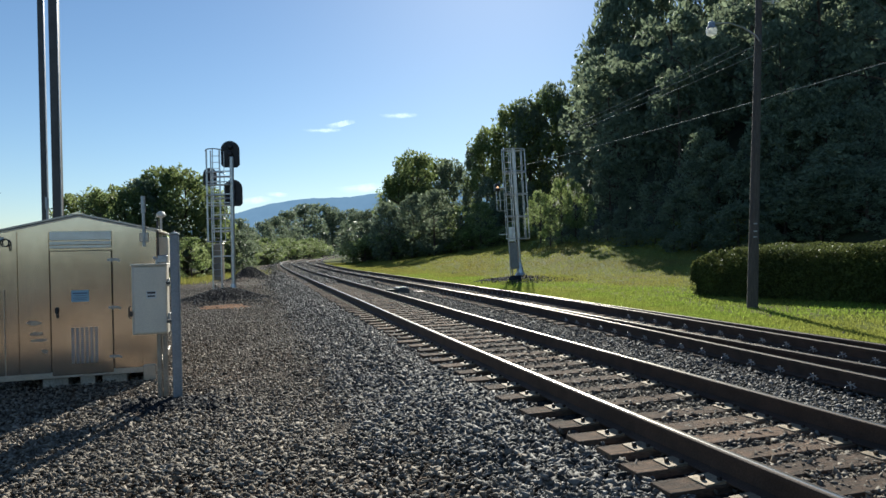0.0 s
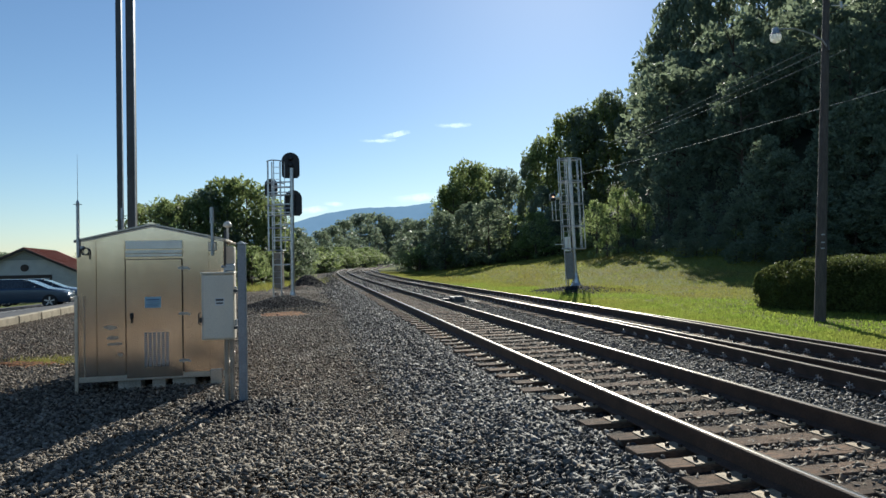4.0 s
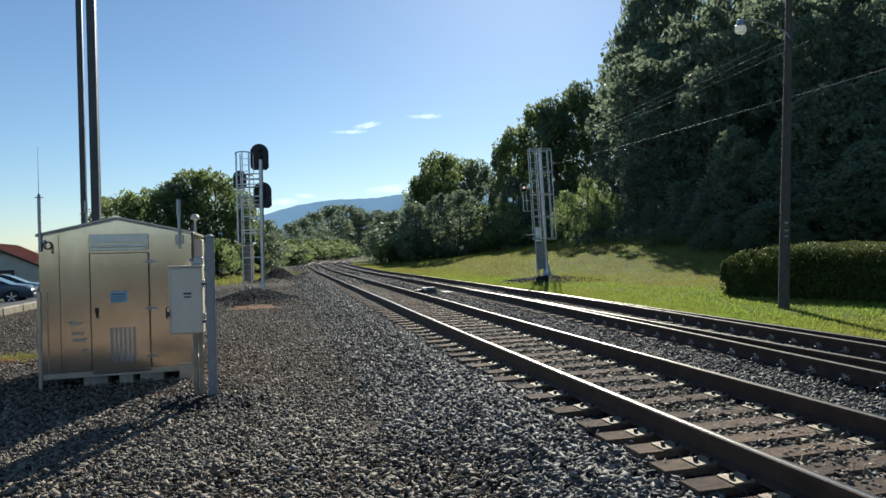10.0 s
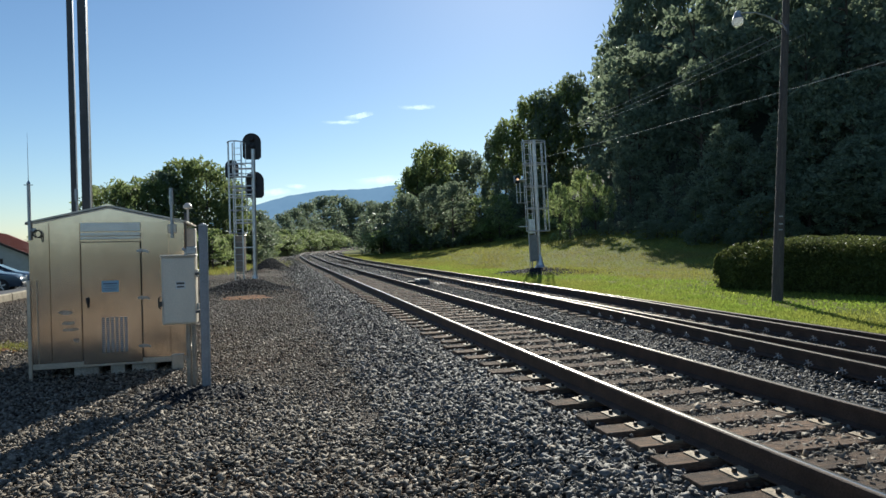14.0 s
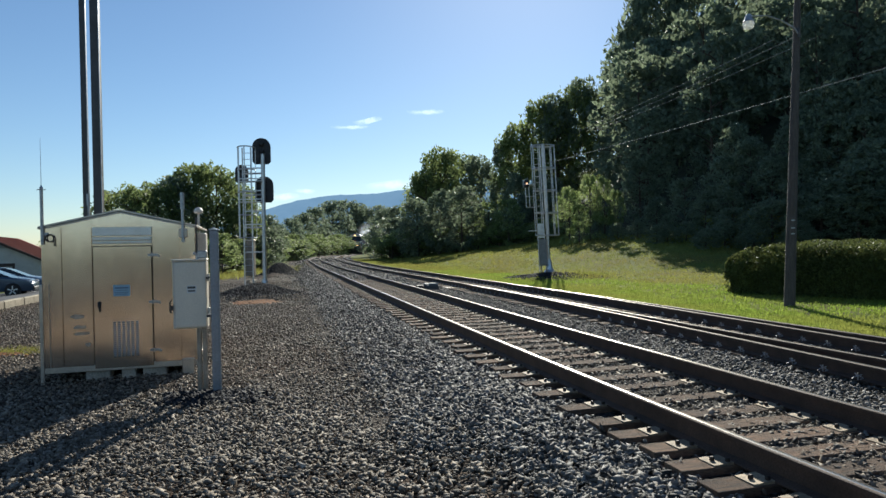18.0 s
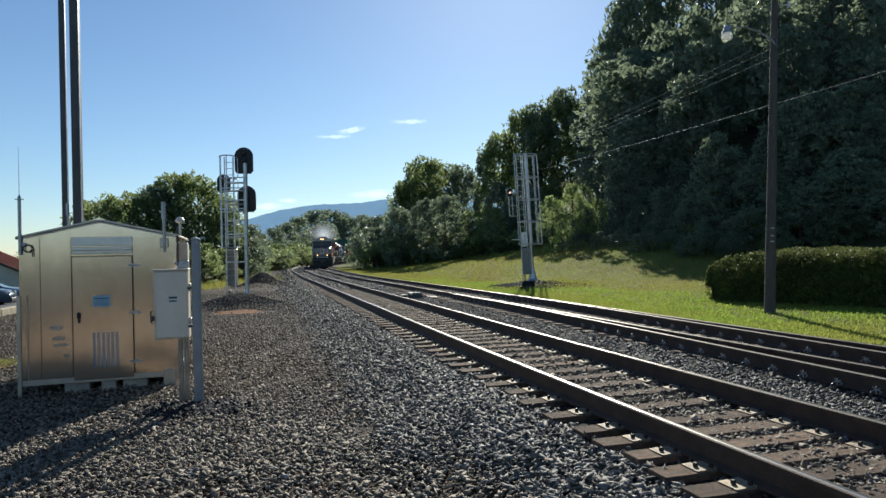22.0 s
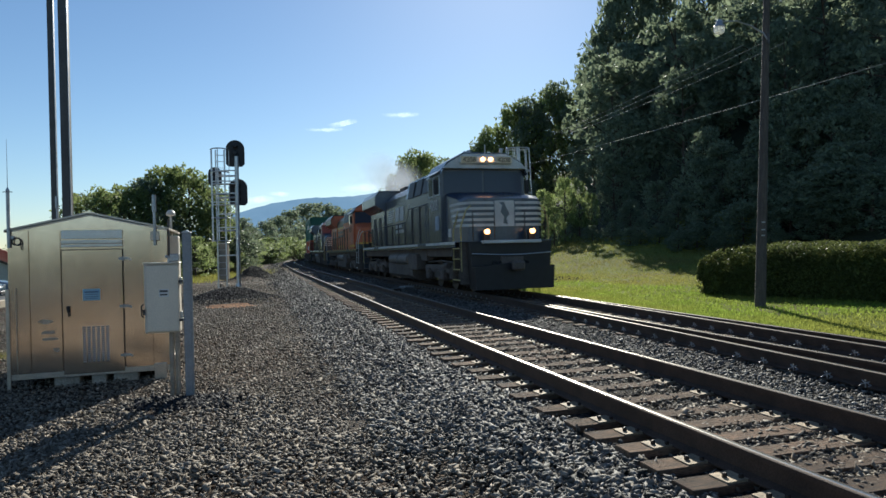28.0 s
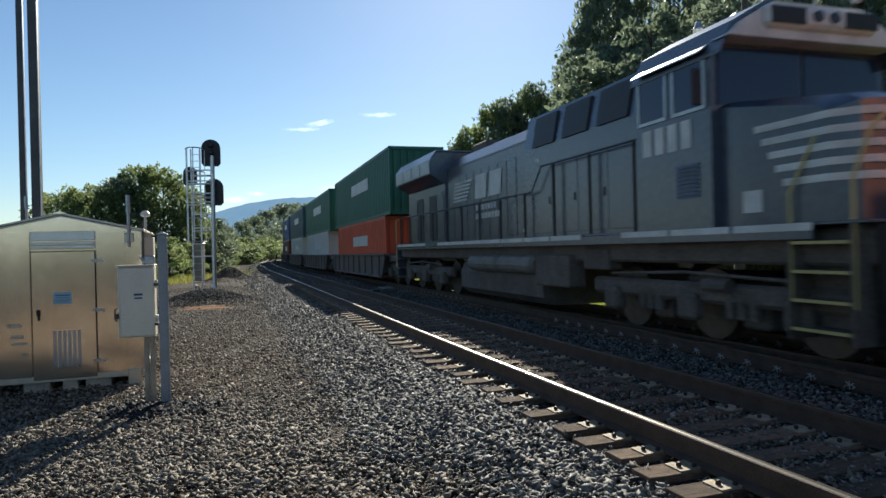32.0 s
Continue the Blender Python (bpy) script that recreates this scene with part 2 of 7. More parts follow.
def land(x, y):
    """Height of the ground."""
    x, y = np.asarray(x, float), np.asarray(y, float)
    s, o = offset_of(x, y)
    g = grade(np.clip(s, -90, 460))
    z = np.interp(o, [-60, -16, -13.5, -12.5, -8, -5.6, -4.4, -3.6, -2.9, -2.4, -1.75, -1.25, 0, 1.25, 1.9, 2.5, 5.0, 5.5, 7.1, 8.0, 9.0],
                  [-0.2, -0.24, -0.26, -0.44, -0.53, -0.51, -0.485, -0.525, -0.54, -0.465, -0.3, -0.255, -0.21, -0.22, -0.27, -0.27, -0.26, -0.27, -0.25, -0.22, -0.2])
    z = z - np.clip(-o - 14, 0, 40) * 0.085
    z = z + np.clip(o - 9, 0, 22) * 0.16 * ramp(y, 30, 50) * (1 - 0.6 * ramp(y, 60, 110))
    z = z + np.clip(o - 24, 0, 70) * 0.5 * (1 - 0.75 * ramp(y, 70, 150) * (1 - ramp(x, 18, 34))) * ramp(y, -60, 10)
    for mx, my, rx, ry, h in ((-3.1, 8.75, 0.6, 0.4, 0.025), (-7.6, 28.8, 1.7, 2.3, 0.5), (-12.2, 53.5, 1.3, 2.6, 1.0), (5.8, 33.6, 2.4, 2.2, 0.2)):
        z = z + h * np.exp(-(((x - mx) / rx) ** 2 + ((y - my) / ry) ** 2) * 1.4)
    return z + g * (1 - ramp(np.abs(o), 15, 60))


def land_z(x, y):
    return float(land(x, y))

# ---- ground ----


def stone_ground(name, dark, light, scale, stain, relief=1.0):
    """Ground packed with small stones: each cell its own grey, dark joints, broad stains."""
    m = bpy.data.materials.new(name)
    MATS[name] = m
    m.use_nodes = True
    n, l = m.node_tree.nodes, m.node_tree.links
    b = n["Principled BSDF"]
    b.inputs["Roughness"].default_value, b.inputs["Specular IOR Level"].default_value = 0.9, 0.12
    co = n.new("ShaderNodeTexCoord")
    cell = n.new("ShaderNodeTexVoronoi")
    cell.inputs["Scale"].default_value, cell.inputs["Randomness"].default_value = scale, 1.0
    l.new(co.outputs["Object"], cell.inputs["Vector"])
    sep = n.new("ShaderNodeSeparateColor")
    l.new(cell.outputs["Color"], sep.inputs[0])
    r = n.new("ShaderNodeValToRGB")
    r.color_ramp.elements[0].color, r.color_ramp.elements[1].color = (*dark, 1), (*light, 1)
    r.color_ramp.elements[0].position, r.color_ramp.elements[1].position = 0.1, 0.95
    l.new(sep.outputs[0], r.inputs["Fac"])
    big = n.new("ShaderNodeTexNoise")
    big.inputs["Scale"].default_value, big.inputs["Detail"].default_value = 0.55, 6
    l.new(co.outputs["Object"], big.inputs["Vector"])
    rs = n.new("ShaderNodeValToRGB")
    rs.color_ramp.elements[0].color, rs.color_ramp.elements[1].color = (*stain, 1), (1, 1, 1, 1)
    rs.color_ramp.elements[0].position, rs.color_ramp.elements[1].position = 0.38, 0.62
    l.new(big.outputs["Fac"], rs.inputs["Fac"])
    joint = n.new("ShaderNodeMapRange")
    joint.inputs["From Min"].default_value, joint.inputs["From Max"].default_value = 0.75, 0.25
    joint.inputs["To Min"].default_value, joint.inputs["To Max"].default_value = 0.3, 1.0
    l.new(cell.outputs["Distance"], joint.inputs["Value"])
    out = r.outputs["Color"]
    for src in (rs.outputs["Color"], joint.outputs[0]):
        mx = n.new("ShaderNodeMix")
        mx.data_type, mx.blend_type = "RGBA", "MULTIPLY"
        mx.inputs["Factor"].default_value = 1.0
        l.new(out, mx.inputs["A"]), l.new(src, mx.inputs["B"])
        out = mx.outputs["Result"]
    l.new(out, b.inputs["Base Color"])
    bp = n.new("ShaderNodeBump")
    bp.inputs["Strength"].default_value, bp.inputs["Distance"].default_value, bp.invert = relief, 0.03, True
    l.new(cell.outputs["Distance"], bp.inputs["Height"]), l.new(bp.outputs[0], b.inputs["Normal"])
    return m


M_BALLAST = stone_ground("ballast", (0.03, 0.028, 0.026), (0.155, 0.144, 0.13), 27, (0.6, 0.58, 0.56))
M_YARD = stone_ground("yard_gravel", (0.045, 0.037, 0.03), (0.24, 0.2, 0.16), 34, (0.66, 0.5, 0.4))
M_STONE = mat("crushed_stone", (0.262, 0.222, 0.172), 0.7, vary=0.3, scale=30, bump=0.3, fine=90, second=(0.14, 0.112, 0.082), island=0.62, spec=0.22)
M_BLUESTONE = mat("blue_grey_ballast", (0.2, 0.185, 0.165), 0.7, vary=0.3, scale=30, bump=0.3, fine=90, second=(0.095, 0.088, 0.08), island=0.8, spec=0.25)
M_PICKED = mat("broken_limestone", (0.32, 0.28, 0.225), 0.75, vary=0.3, scale=1.2, bump=0.4, fine=6, second=(0.17, 0.15, 0.125), obj=0.45, spec=0.25)
M_DARK_PATCH = stone_ground("dark_patch_stone", (0.016, 0.016, 0.018), (0.065, 0.065, 0.07), 18, (0.7, 0.7, 0.7))
M_ASPHALT = mat("asphalt", (0.075, 0.075, 0.08), 0.85, vary=0.25, scale=0.6, bump=0.4, fine=40)
M_LAWN = mat("lawn", (0.19, 0.23, 0.055), 0.9, vary=0.4, scale=0.35, bump=0.8, fine=14, second=(0.2, 0.195, 0.055), trans=0.35, spec=0.1)
M_BLADE = mat("grass_blade", (0.17, 0.26, 0.04), 0.7, vary=0.3, scale=0.3, bump=0, second=(0.2, 0.23, 0.05), island=0.35, trans=0.45, spec=0.08)
M_DRY_BLADE = mat("dry_grass_blade", (0.185, 0.22, 0.05), 0.7, vary=0.3, scale=0.3, bump=0, second=(0.2, 0.195, 0.05), island=0.3, trans=0.45, spec=0.08)
M_FOREST_FLOOR = mat("forest_floor", (0.05, 0.06, 0.025), 0.95, vary=0.5, scale=0.4, bump=0.8, fine=6)
M_SOIL = stone_ground("orange_soil", (0.19, 0.095, 0.04), (0.44, 0.2, 0.075), 15, (0.6, 0.55, 0.5))


# First entry, at the steel post: dark soil with shadow put into its colour.
DARK_PATCHES = ((-3.1, 8.75, 0.5, 0.35), (5.5, 33.6, 2.2, 1.6), (-7.6, 28.8, 1.9, 2.3), (-12.2, 53.5, 1.4, 2.6))


def ground_sheet():
    ss = np.unique(np.r_[np.arange(-88, -8, 4.0), np.arange(-8, 40, 0.5), np.arange(40, 110, 1.5), np.arange(110, 330, 4.0)])
    oo = np.unique(np.r_[np.arange(-260, -60, 20.0), np.arange(-60, -20, 2.5), np.arange(-20, -13.5, 0.5), -13.4, np.arange(-12.6, 9, 0.3), np.arange(9, 30, 0.8), np.arange(30, 80, 2.5), np.arange(80, 261, 15.0)])
    h = np.interp(ss, ARC, HEAD)[:, None]
    x = np.interp(ss, ARC, LINE_X)[:, None] + oo * np.cos(h)
    y = np.interp(ss, ARC, LINE_Y)[:, None] - oo * np.sin(h)
    z = np.stack([[float(v) for v in land(x[i], y[i])] for i in range(len(ss))])
    rng = np.random.default_rng(3)
    z += rng.normal(0, 0.012, z.shape) * ((np.abs(oo) < 13) & (np.abs(np.abs(oo - 1.9) - 1.9) > 1.3))
    n, k = z.shape
    ids = np.arange(n * k).reshape(n, k)
    faces = np.stack([ids[:-1, :-1], ids[:-1, 1:], ids[1:, 1:], ids[1:, :-1]], -1).reshape(-1, 4)
    me = array_mesh("ground", np.stack([x, y, z], -1).reshape(-1, 3), faces, M_BALLAST, True)
    for m in (M_YARD, M_ASPHALT, M_LAWN, M_FOREST_FLOOR, M_DARK_PATCH):
        me.materials.append(m)
    so, oc = np.meshgrid((ss[:-1] + ss[1:]) / 2, (oo[:-1] + oo[1:]) / 2, indexing="ij")
    apron = 5.6 + 0.6 * np.exp(-(((so - 35.5) / 4.5) ** 2) * 1.2)
    ragged = 0.35 * np.sin(so * 1.9) + 0.3 * np.sin(so * 4.3 + 1) + rng.normal(0, 0.35, so.shape)
    slot = np.where(oc < -13.4, 2, np.where(oc + ragged < np.interp(so, [6, 11], [-1.8, -2.65]), 1, np.where(oc < apron, 0, 3)))
    slot = np.where((oc < -13.4) & ((so > 46) | (oc < -34)), 3, slot)
    slot = np.where((oc < np.interp(so, [50, 62, 75], [-11.5, -10.0, -7.0])) & (so > 50), 3, slot)
    slot = np.where((oc > 24 + 3 * np.sin(so * 0.2)) | ((oc > 11) & (so > 95)) | ((oc < -11) & (so > 75)), 4, slot)
    xc, yc = (x[:-1, :-1] + x[1:, 1:]) / 2, (y[:-1, :-1] + y[1:, 1:]) / 2
    for mx, my, rx, ry in DARK_PATCHES:
        slot = np.where(((xc - mx) / rx) ** 2 + ((yc - my) / ry) ** 2 < 1.0, 5, slot)
    me.polygons.foreach_set("material_index", slot.ravel().astype(np.int32))
    tagged(new("ground", me), "dark crushed-stone yard beside the tracks, lawn and car park beyond", "ground", kind="structure")
    far = Mesh()
    far.add([(-4000, -3000, -2.6), (4000, -3000, -2.6), (4000, 4500, -2.6), (-4000, 4500, -2.6)], [(0, 1, 2, 3)])
    tagged(part("ground_far", far, M_FOREST_FLOOR), "flat wooded valley floor reaching the horizon", "ground", kind="structure")


ground_sheet()


def mounds(rng, n):
    # The last spot strews dark stones on the shadow-coloured post foot.
    k = np.minimum(rng.integers(0, 10, n) // 3, 3)
    return np.stack([np.array([-7.6, -12.2, 5.5, -3.0])[k] + rng.normal(0, 1, n) * np.array([0.9, 0.7, 1.2, 0.28])[k], np.array([28.6, 53.0, 33.4, 8.85])[k] + rng.normal(0, 1, n) * np.array([1.3, 1.4, 1.2, 0.2])[k]], -1)


def stones(name, label, count, where, size, seed, m=M_STONE, lift=0.0):
    """Loose angular stones, one joined mesh; where(rng, n) gives plan points."""
    rng = np.random.default_rng(seed)
    p = where(rng, count)
    if where is not mounds:
        for mx, my, rx, ry in DARK_PATCHES + ((-6.6, 25.0, 0.9, 0.9), (-8.6, 13.2, 0.6, 0.45)):
            p = p[((p[:, 0] - mx) / rx) ** 2 + ((p[:, 1] - my) / ry) ** 2 > 0.9]
    n = len(p)
    slab = np.array([(1, 0.25, 0.1), (-1, -0.1, 0.2), (0.15, 1, -0.1), (-0.2, -1, 0.1), (0.25, 0.1, 1), (-0.1, 0.1, -1.0)]) * 1.2
    tri = np.array([(0, 2, 4), (2, 1, 4), (1, 3, 4), (3, 0, 4), (2, 0, 5), (1, 2, 5), (3, 1, 5), (0, 3, 5)])
    nv = len(slab)
    v = slab[None] * rng.uniform(0.6, 1.25, (n, nv, 1))
    sc = (size[0] + (size[1] - size[0]) * rng.uniform(0, 1, (n, 1, 1)) ** 1.8) * rng.uniform(0.55, 1.3, (n, 1, 3)) / 2
    sc[:, :, 2] *= 0.5
    sc[:, :, 0] *= 1.35
    v = v * sc
    yaw, tip, side = rng.uniform(0, 6.283, n), rng.normal(0, 0.5, n), rng.normal(0, 0.5, n)
    for a, i, j in ((tip, 1, 2), (side, 0, 2), (yaw, 0, 1)):
        ca, sa_ = np.cos(a)[:, None], np.sin(a)[:, None]
        v[:, :, i], v[:, :, j] = v[:, :, i] * ca - v[:, :, j] * sa_, v[:, :, i] * sa_ + v[:, :, j] * ca
    g = land(p[:, 0], p[:, 1])
    v += np.stack([p[:, 0], p[:, 1], g + 0.012 + lift * rng.uniform(0, 1, n) + sc[:, 0, 2] * rng.uniform(0.1, 1.3, n)], -1)[:, None]
    f = (np.arange(n)[:, None, None] * nv + tri).reshape(-1, 3)
    return tagged(new(name, array_mesh(name, v.reshape(-1, 3), f, m)), label, "gravel", kind="stuff")


def spread(o0, o1, s0, s1):
    """Plan points in a strip of the line, denser where it is near the yard's end."""
    def where(rng, n):
        u = rng.uniform(0, 1, n)
        a = max(s0, 0.5)
        s = a * (s1 / a) ** u
        s = np.where(rng.uniform(0, 1, n) < 0.5, s, a + (s1 - a) * u ** 1.6)
        s = s + rng.normal(0, 1, n) * (0.25 + 0.03 * s)
        o = rng.uniform(o0, o1, n) + rng.normal(0, 1, n) * min(0.4, (o1 - o0) * 0.08)
        h = np.interp(s, ARC, HEAD)
        return np.stack([np.interp(s, ARC, LINE_X) + o * np.cos(h), np.interp(s, ARC, LINE_Y) - o * np.sin(h)], -1)
    return where


stones("ballast_stones", "angular grey ballast stones banked against the tie ends", 15000, spread(-2.15, -1.2, 1.5, 9), (0.026, 0.075), 11, M_BLUESTONE)
stones("yard_stones", "loose grey crushed stone covering the yard", 60000, spread(-9.0, -2.0, 1.5, 10), (0.02, 0.07), 12)
stones("shoulder_stones", "grey ballast stones on the sloping shoulder of the line", 28000, spread(-2.65, -1.2, 7.5, 48), (0.032, 0.08), 16, M_BLUESTONE)
stones("distant_yard_stones", "loose crushed stone spread over the yard", 100000, spread(-12.6, -2.45, 7.5, 44), (0.025, 0.06), 17)
stones("crib_stones", "grey ballast stones filling the cribs between ties", 30000, spread(-0.68, 0.68, 1.5, 40), (0.025, 0.062), 13, lift=-0.035)
stones("tie_end_stones", "grey ballast stones half burying the tie ends", 6000, spread(-1.5, -0.95, 8.0, 48), (0.03, 0.055), 19, M_BLUESTONE, 0.0)
stones("between_track_stones", "grey ballast stones between the two tracks", 26000, spread(0.85, 3.0, 1.5, 40), (0.03, 0.06), 14, M_BLUESTONE)
def strip(o0, o1, s0, s1):
    """Plan points spread evenly over a strip of the line."""
    def where(rng, n):
        s, o = rng.uniform(s0, s1, n), rng.uniform(o0, o1, n)
        h = np.interp(s, ARC, HEAD)
        return np.stack([np.interp(s, ARC, LINE_X) + o * np.cos(h), np.interp(s, ARC, LINE_Y) - o * np.sin(h)], -1)
    return where


stones("rear_yard_stones", "loose crushed stone where the yard runs on behind", 42000, strip(-9.5, -2.1, -7, 2.6), (0.02, 0.07), 22)
stones("rear_ballast_stones", "grey ballast banked along the line behind", 9000, strip(-2.2, -1.2, -7, 2.6), (0.026, 0.075), 23, M_BLUESTONE)
stones("rear_crib_stones", "grey ballast stones in the cribs behind", 9000, strip(-0.68, 0.68, -7, 2.6), (0.025, 0.062), 24, lift=-0.035)
stones("far_bed_stones", "dark ballast of the line where it bends away", 26000, spread(-2.6, 5.7, 38, 120), (0.06, 0.14), 20, M_BLUESTONE)
stones("far_track_stones", "grey ballast stones in and beside the far track", 20000, spread(3.1, 5.7, 4, 44), (0.035, 0.062), 15, M_BLUESTONE)


def picked_stones():
    """The larger stones nearest the yard's end, each a piece of its own on the gravel."""
    bed = tagged(new("loose_stones"), "scattered larger pieces of pale crushed stone lying on the gravel", "gravel", kind="structure")
    rng = random.Random(41)
    kinds = []
    for k in range(8):
        m = Mesh()
        rings = []
        for r, z in ((0.55, -0.3), (1.0, -0.12), (0.92, 0.14), (0.5, 0.34)):
            rings.append([(r * rng.uniform(0.75, 1.15) * math.cos(a), 0.62 * r * rng.uniform(0.75, 1.15) * math.sin(a), z + rng.uniform(-0.08, 0.08)) for a in [2 * math.pi * j / 6 + 0.3 * k for j in range(6)]])
        kinds.append(m.loft(rings).data("stone", M_PICKED))
    for i in range(300):
        s, o = 1.5 + 9.5 * rng.random() ** 0.8, -1.45 - 6.5 * rng.random() ** 1.3
        q = rail_at(s, o)
        if (q.x + 3.1) ** 2 + (q.y - 8.9) ** 2 < 0.4 or math.hypot(q.x, q.y) < 1.2:
            continue
        r = 0.024 + 0.034 * rng.random() ** 3
        part("stone", kinds[i % 8], None, bed, at=pose(q.x, q.y, land_z(q.x, q.y) + 0.022 + r * 0.2, rng.uniform(-22, 22), rng.uniform(-22, 22), rng.uniform(0, 360)) @ Matrix.Scale(r, 4))


picked_stones()
stones("mound_stones", "dark ballast stones heaped round the signal foundations and strewn on the darkened post foot", 24000, mounds, (0.03, 0.08), 18, mat("fresh_dark_ballast", (0.042, 0.042, 0.046), 0.75, vary=0.3, scale=30, bump=0.3, fine=90, second=(0.022, 0.022, 0.025), island=0.5, spec=0.15))


def grass():
    """Grass blades on the lawn's near edge and verge."""
    rng = np.random.default_rng(21)
    n = 190000
    u = rng.uniform(0, 1, n)
    s = 6 * (100 / 6.0) ** u
    o = 5.45 + np.where(rng.uniform(0, 1, n) < 0.35, rng.exponential(1.0, n) * 1.4, rng.uniform(0, 18, n))
    h = np.interp(s, ARC, HEAD)
    x, y = np.interp(s, ARC, LINE_X) + o * np.cos(h), np.interp(s, ARC, LINE_Y) - o * np.sin(h)
    z = land(x, y)
    a, t = rng.uniform(0, 6.28, n), rng.uniform(0, 6.28, n)
    keep = ((x - 5.5) / 2.1) ** 2 + ((y - 33.6) / 1.5) ** 2 > 1
    hh = (rng.uniform(0.02, 0.055, n) * (1 + 0.02 * s) + 0.1 * np.exp(-(o - 5.45) * 1.6) * rng.uniform(0, 1, n)) * keep
    wd = rng.uniform(0.006, 0.014, n) * (1 + s / 18)
    v = np.empty((n, 3, 3))
    v[:, 0] = np.stack([x - wd * np.cos(a), y - wd * np.sin(a), z - 0.01], -1)
    v[:, 1] = np.stack([x + wd * np.cos(a), y + wd * np.sin(a), z - 0.01], -1)
    v[:, 2] = np.stack([x + hh * 0.5 * np.cos(t), y + hh * 0.5 * np.sin(t), z + hh], -1)
    lush = (o < np.interp(s, [18, 30, 45], [13.0, 9.5, 7.4]) + 0.5 * np.sin(s * 0.7) + rng.normal(0, 0.5, n)) & (s < 48)
    for name, label, pick, m in (("verge_grass", "bright green grass along the far track's ballast", lush, M_BLADE), ("lawn_grass", "sunlit olive mown grass on the rising lawn", ~lush, M_DRY_BLADE)):
        w = v[pick]
        tagged(new(name, array_mesh(name, w.reshape(-1, 3), np.arange(len(w) * 3).reshape(-1, 3), m)), label, "grass", kind="stuff")


grass()

# ---- tracks ----
M_RUST = mat("rail_rust", (0.1, 0.062, 0.042), 0.75, 0.2, vary=0.35, scale=5, bump=0.3, fine=80)
M_RAIL_TOP = mat("polished_railhead", (0.62, 0.57, 0.5), 0.25, 1.0, vary=0.15, scale=3, bump=0.05, fine=120)
M_TIE = mat("creosoted_tie", (0.215, 0.13, 0.075), 0.95, vary=0.4, scale=6, bump=0.9, fine=30, second=(0.1, 0.072, 0.05), obj=0.4, stretch=(1, 8, 4))
M_PLATE = mat("tie_plate_steel", (0.4, 0.31, 0.2), 0.75, 0.15, vary=0.35, scale=20, bump=0.3, obj=0.2)
M_SPIKE = mat("dark_iron", (0.07, 0.055, 0.045), 0.6, 0.6, vary=0.3, scale=20)
M_CLIP = mat("galvanised_clip", (0.42, 0.4, 0.38), 0.5, 0.6, vary=0.2, scale=30)

RAIL_OUT = [(-0.076, -0.186), (0.076, -0.186), (0.076, -0.174), (0.012, -0.152), (0.012, -0.05), (0.037, -0.042), (0.037, -0.009), (0.028, -0.001), (-0.028, -0.001), (-0.037, -0.009), (-0.037, -0.042), (-0.012, -0.05), (-0.012, -0.152), (-0.076, -0.174)]
RAIL_OUT[7:9] = [(0.03, -0.003), (0.019, 0.0), (-0.019, 0.0), (-0.03, -0.003)]


def rail(name, offset, z, s0, s1, parent, label):
    """A steel rail swept along the line; offset may be a function of s."""
    ss = [float(s) for s in np.unique(np.r_[np.arange(s0, min(s1, 40), 1.0), np.arange(40, s1, 3.0), s1])]
    m = Mesh()
    n = len(RAIL_OUT)
    vs = []
    for s in ss:
        o = offset(s) if callable(offset) else offset
        vs += [rail_at(s, o + a, z + b) for a, b in RAIL_OUT]
    m.add(vs, [])
    for i in range(len(ss) - 1):
        for j in range(n):
            m.mi = 1 if j == 8 else 0
            m.f.append((i * n + j, i * n + (j + 1) % n, (i + 1) * n + (j + 1) % n, (i + 1) * n + j))
            m.m.append(m.mi)
    return part(name, m, [M_RUST, M_RAIL_TOP], parent, label, smooth=True)


def tie_mesh(long):
    m = Mesh()
    m.box(0, 0, -0.19 - 0.085, long, 0.23, 0.17, 0.004)
    for i, (px, dy) in enumerate(((-0.31, 0.03), (0.12, -0.05), (0.38, 0.06))):
        m.box(px * long, dy, -0.193, long * 0.13, 0.012, 0.008)
    return m.data("tie", M_TIE)


def plate_mesh():
    m = Mesh()
    m.prism([(-0.235, -0.192), (0.235, -0.192), (0.235, -0.18), (0.08, -0.172), (-0.08, -0.172), (-0.235, -0.18)], -0.095, 0.095, "y")
    m.mi = 1
    for px, py in ((-0.185, 0.0), (-0.1, -0.06), (0.1, 0.06), (0.185, 0.0)):
        m.box(px, py, -0.165, 0.03, 0.03, 0.035, 0.006)
    return m.data("tie_plate", [M_PLATE, M_SPIKE])


def clip_mesh():
    """A spring clip that holds the rail's foot."""
    m = Mesh()
    for sg in (-1, 1):
        m.tube([(sg * 0.13, 0.06, -0.16), (sg * 0.1, 0.06, -0.14), (sg * 0.085, 0.0, -0.125), (sg * 0.1, -0.06, -0.14), (sg * 0.13, -0.05, -0.15)], 0.0065, 5)
        m.tube([(sg * 0.11, 0.0, -0.17), (sg * 0.115, 0.0, -0.085)], 0.007, 5)
        m.tube([(sg * 0.11, -0.05, -0.1), (sg * 0.115, 0.0, -0.125), (sg * 0.11, 0.045, -0.095)], 0.006, 5)
    return m.data("rail_clip", M_CLIP)


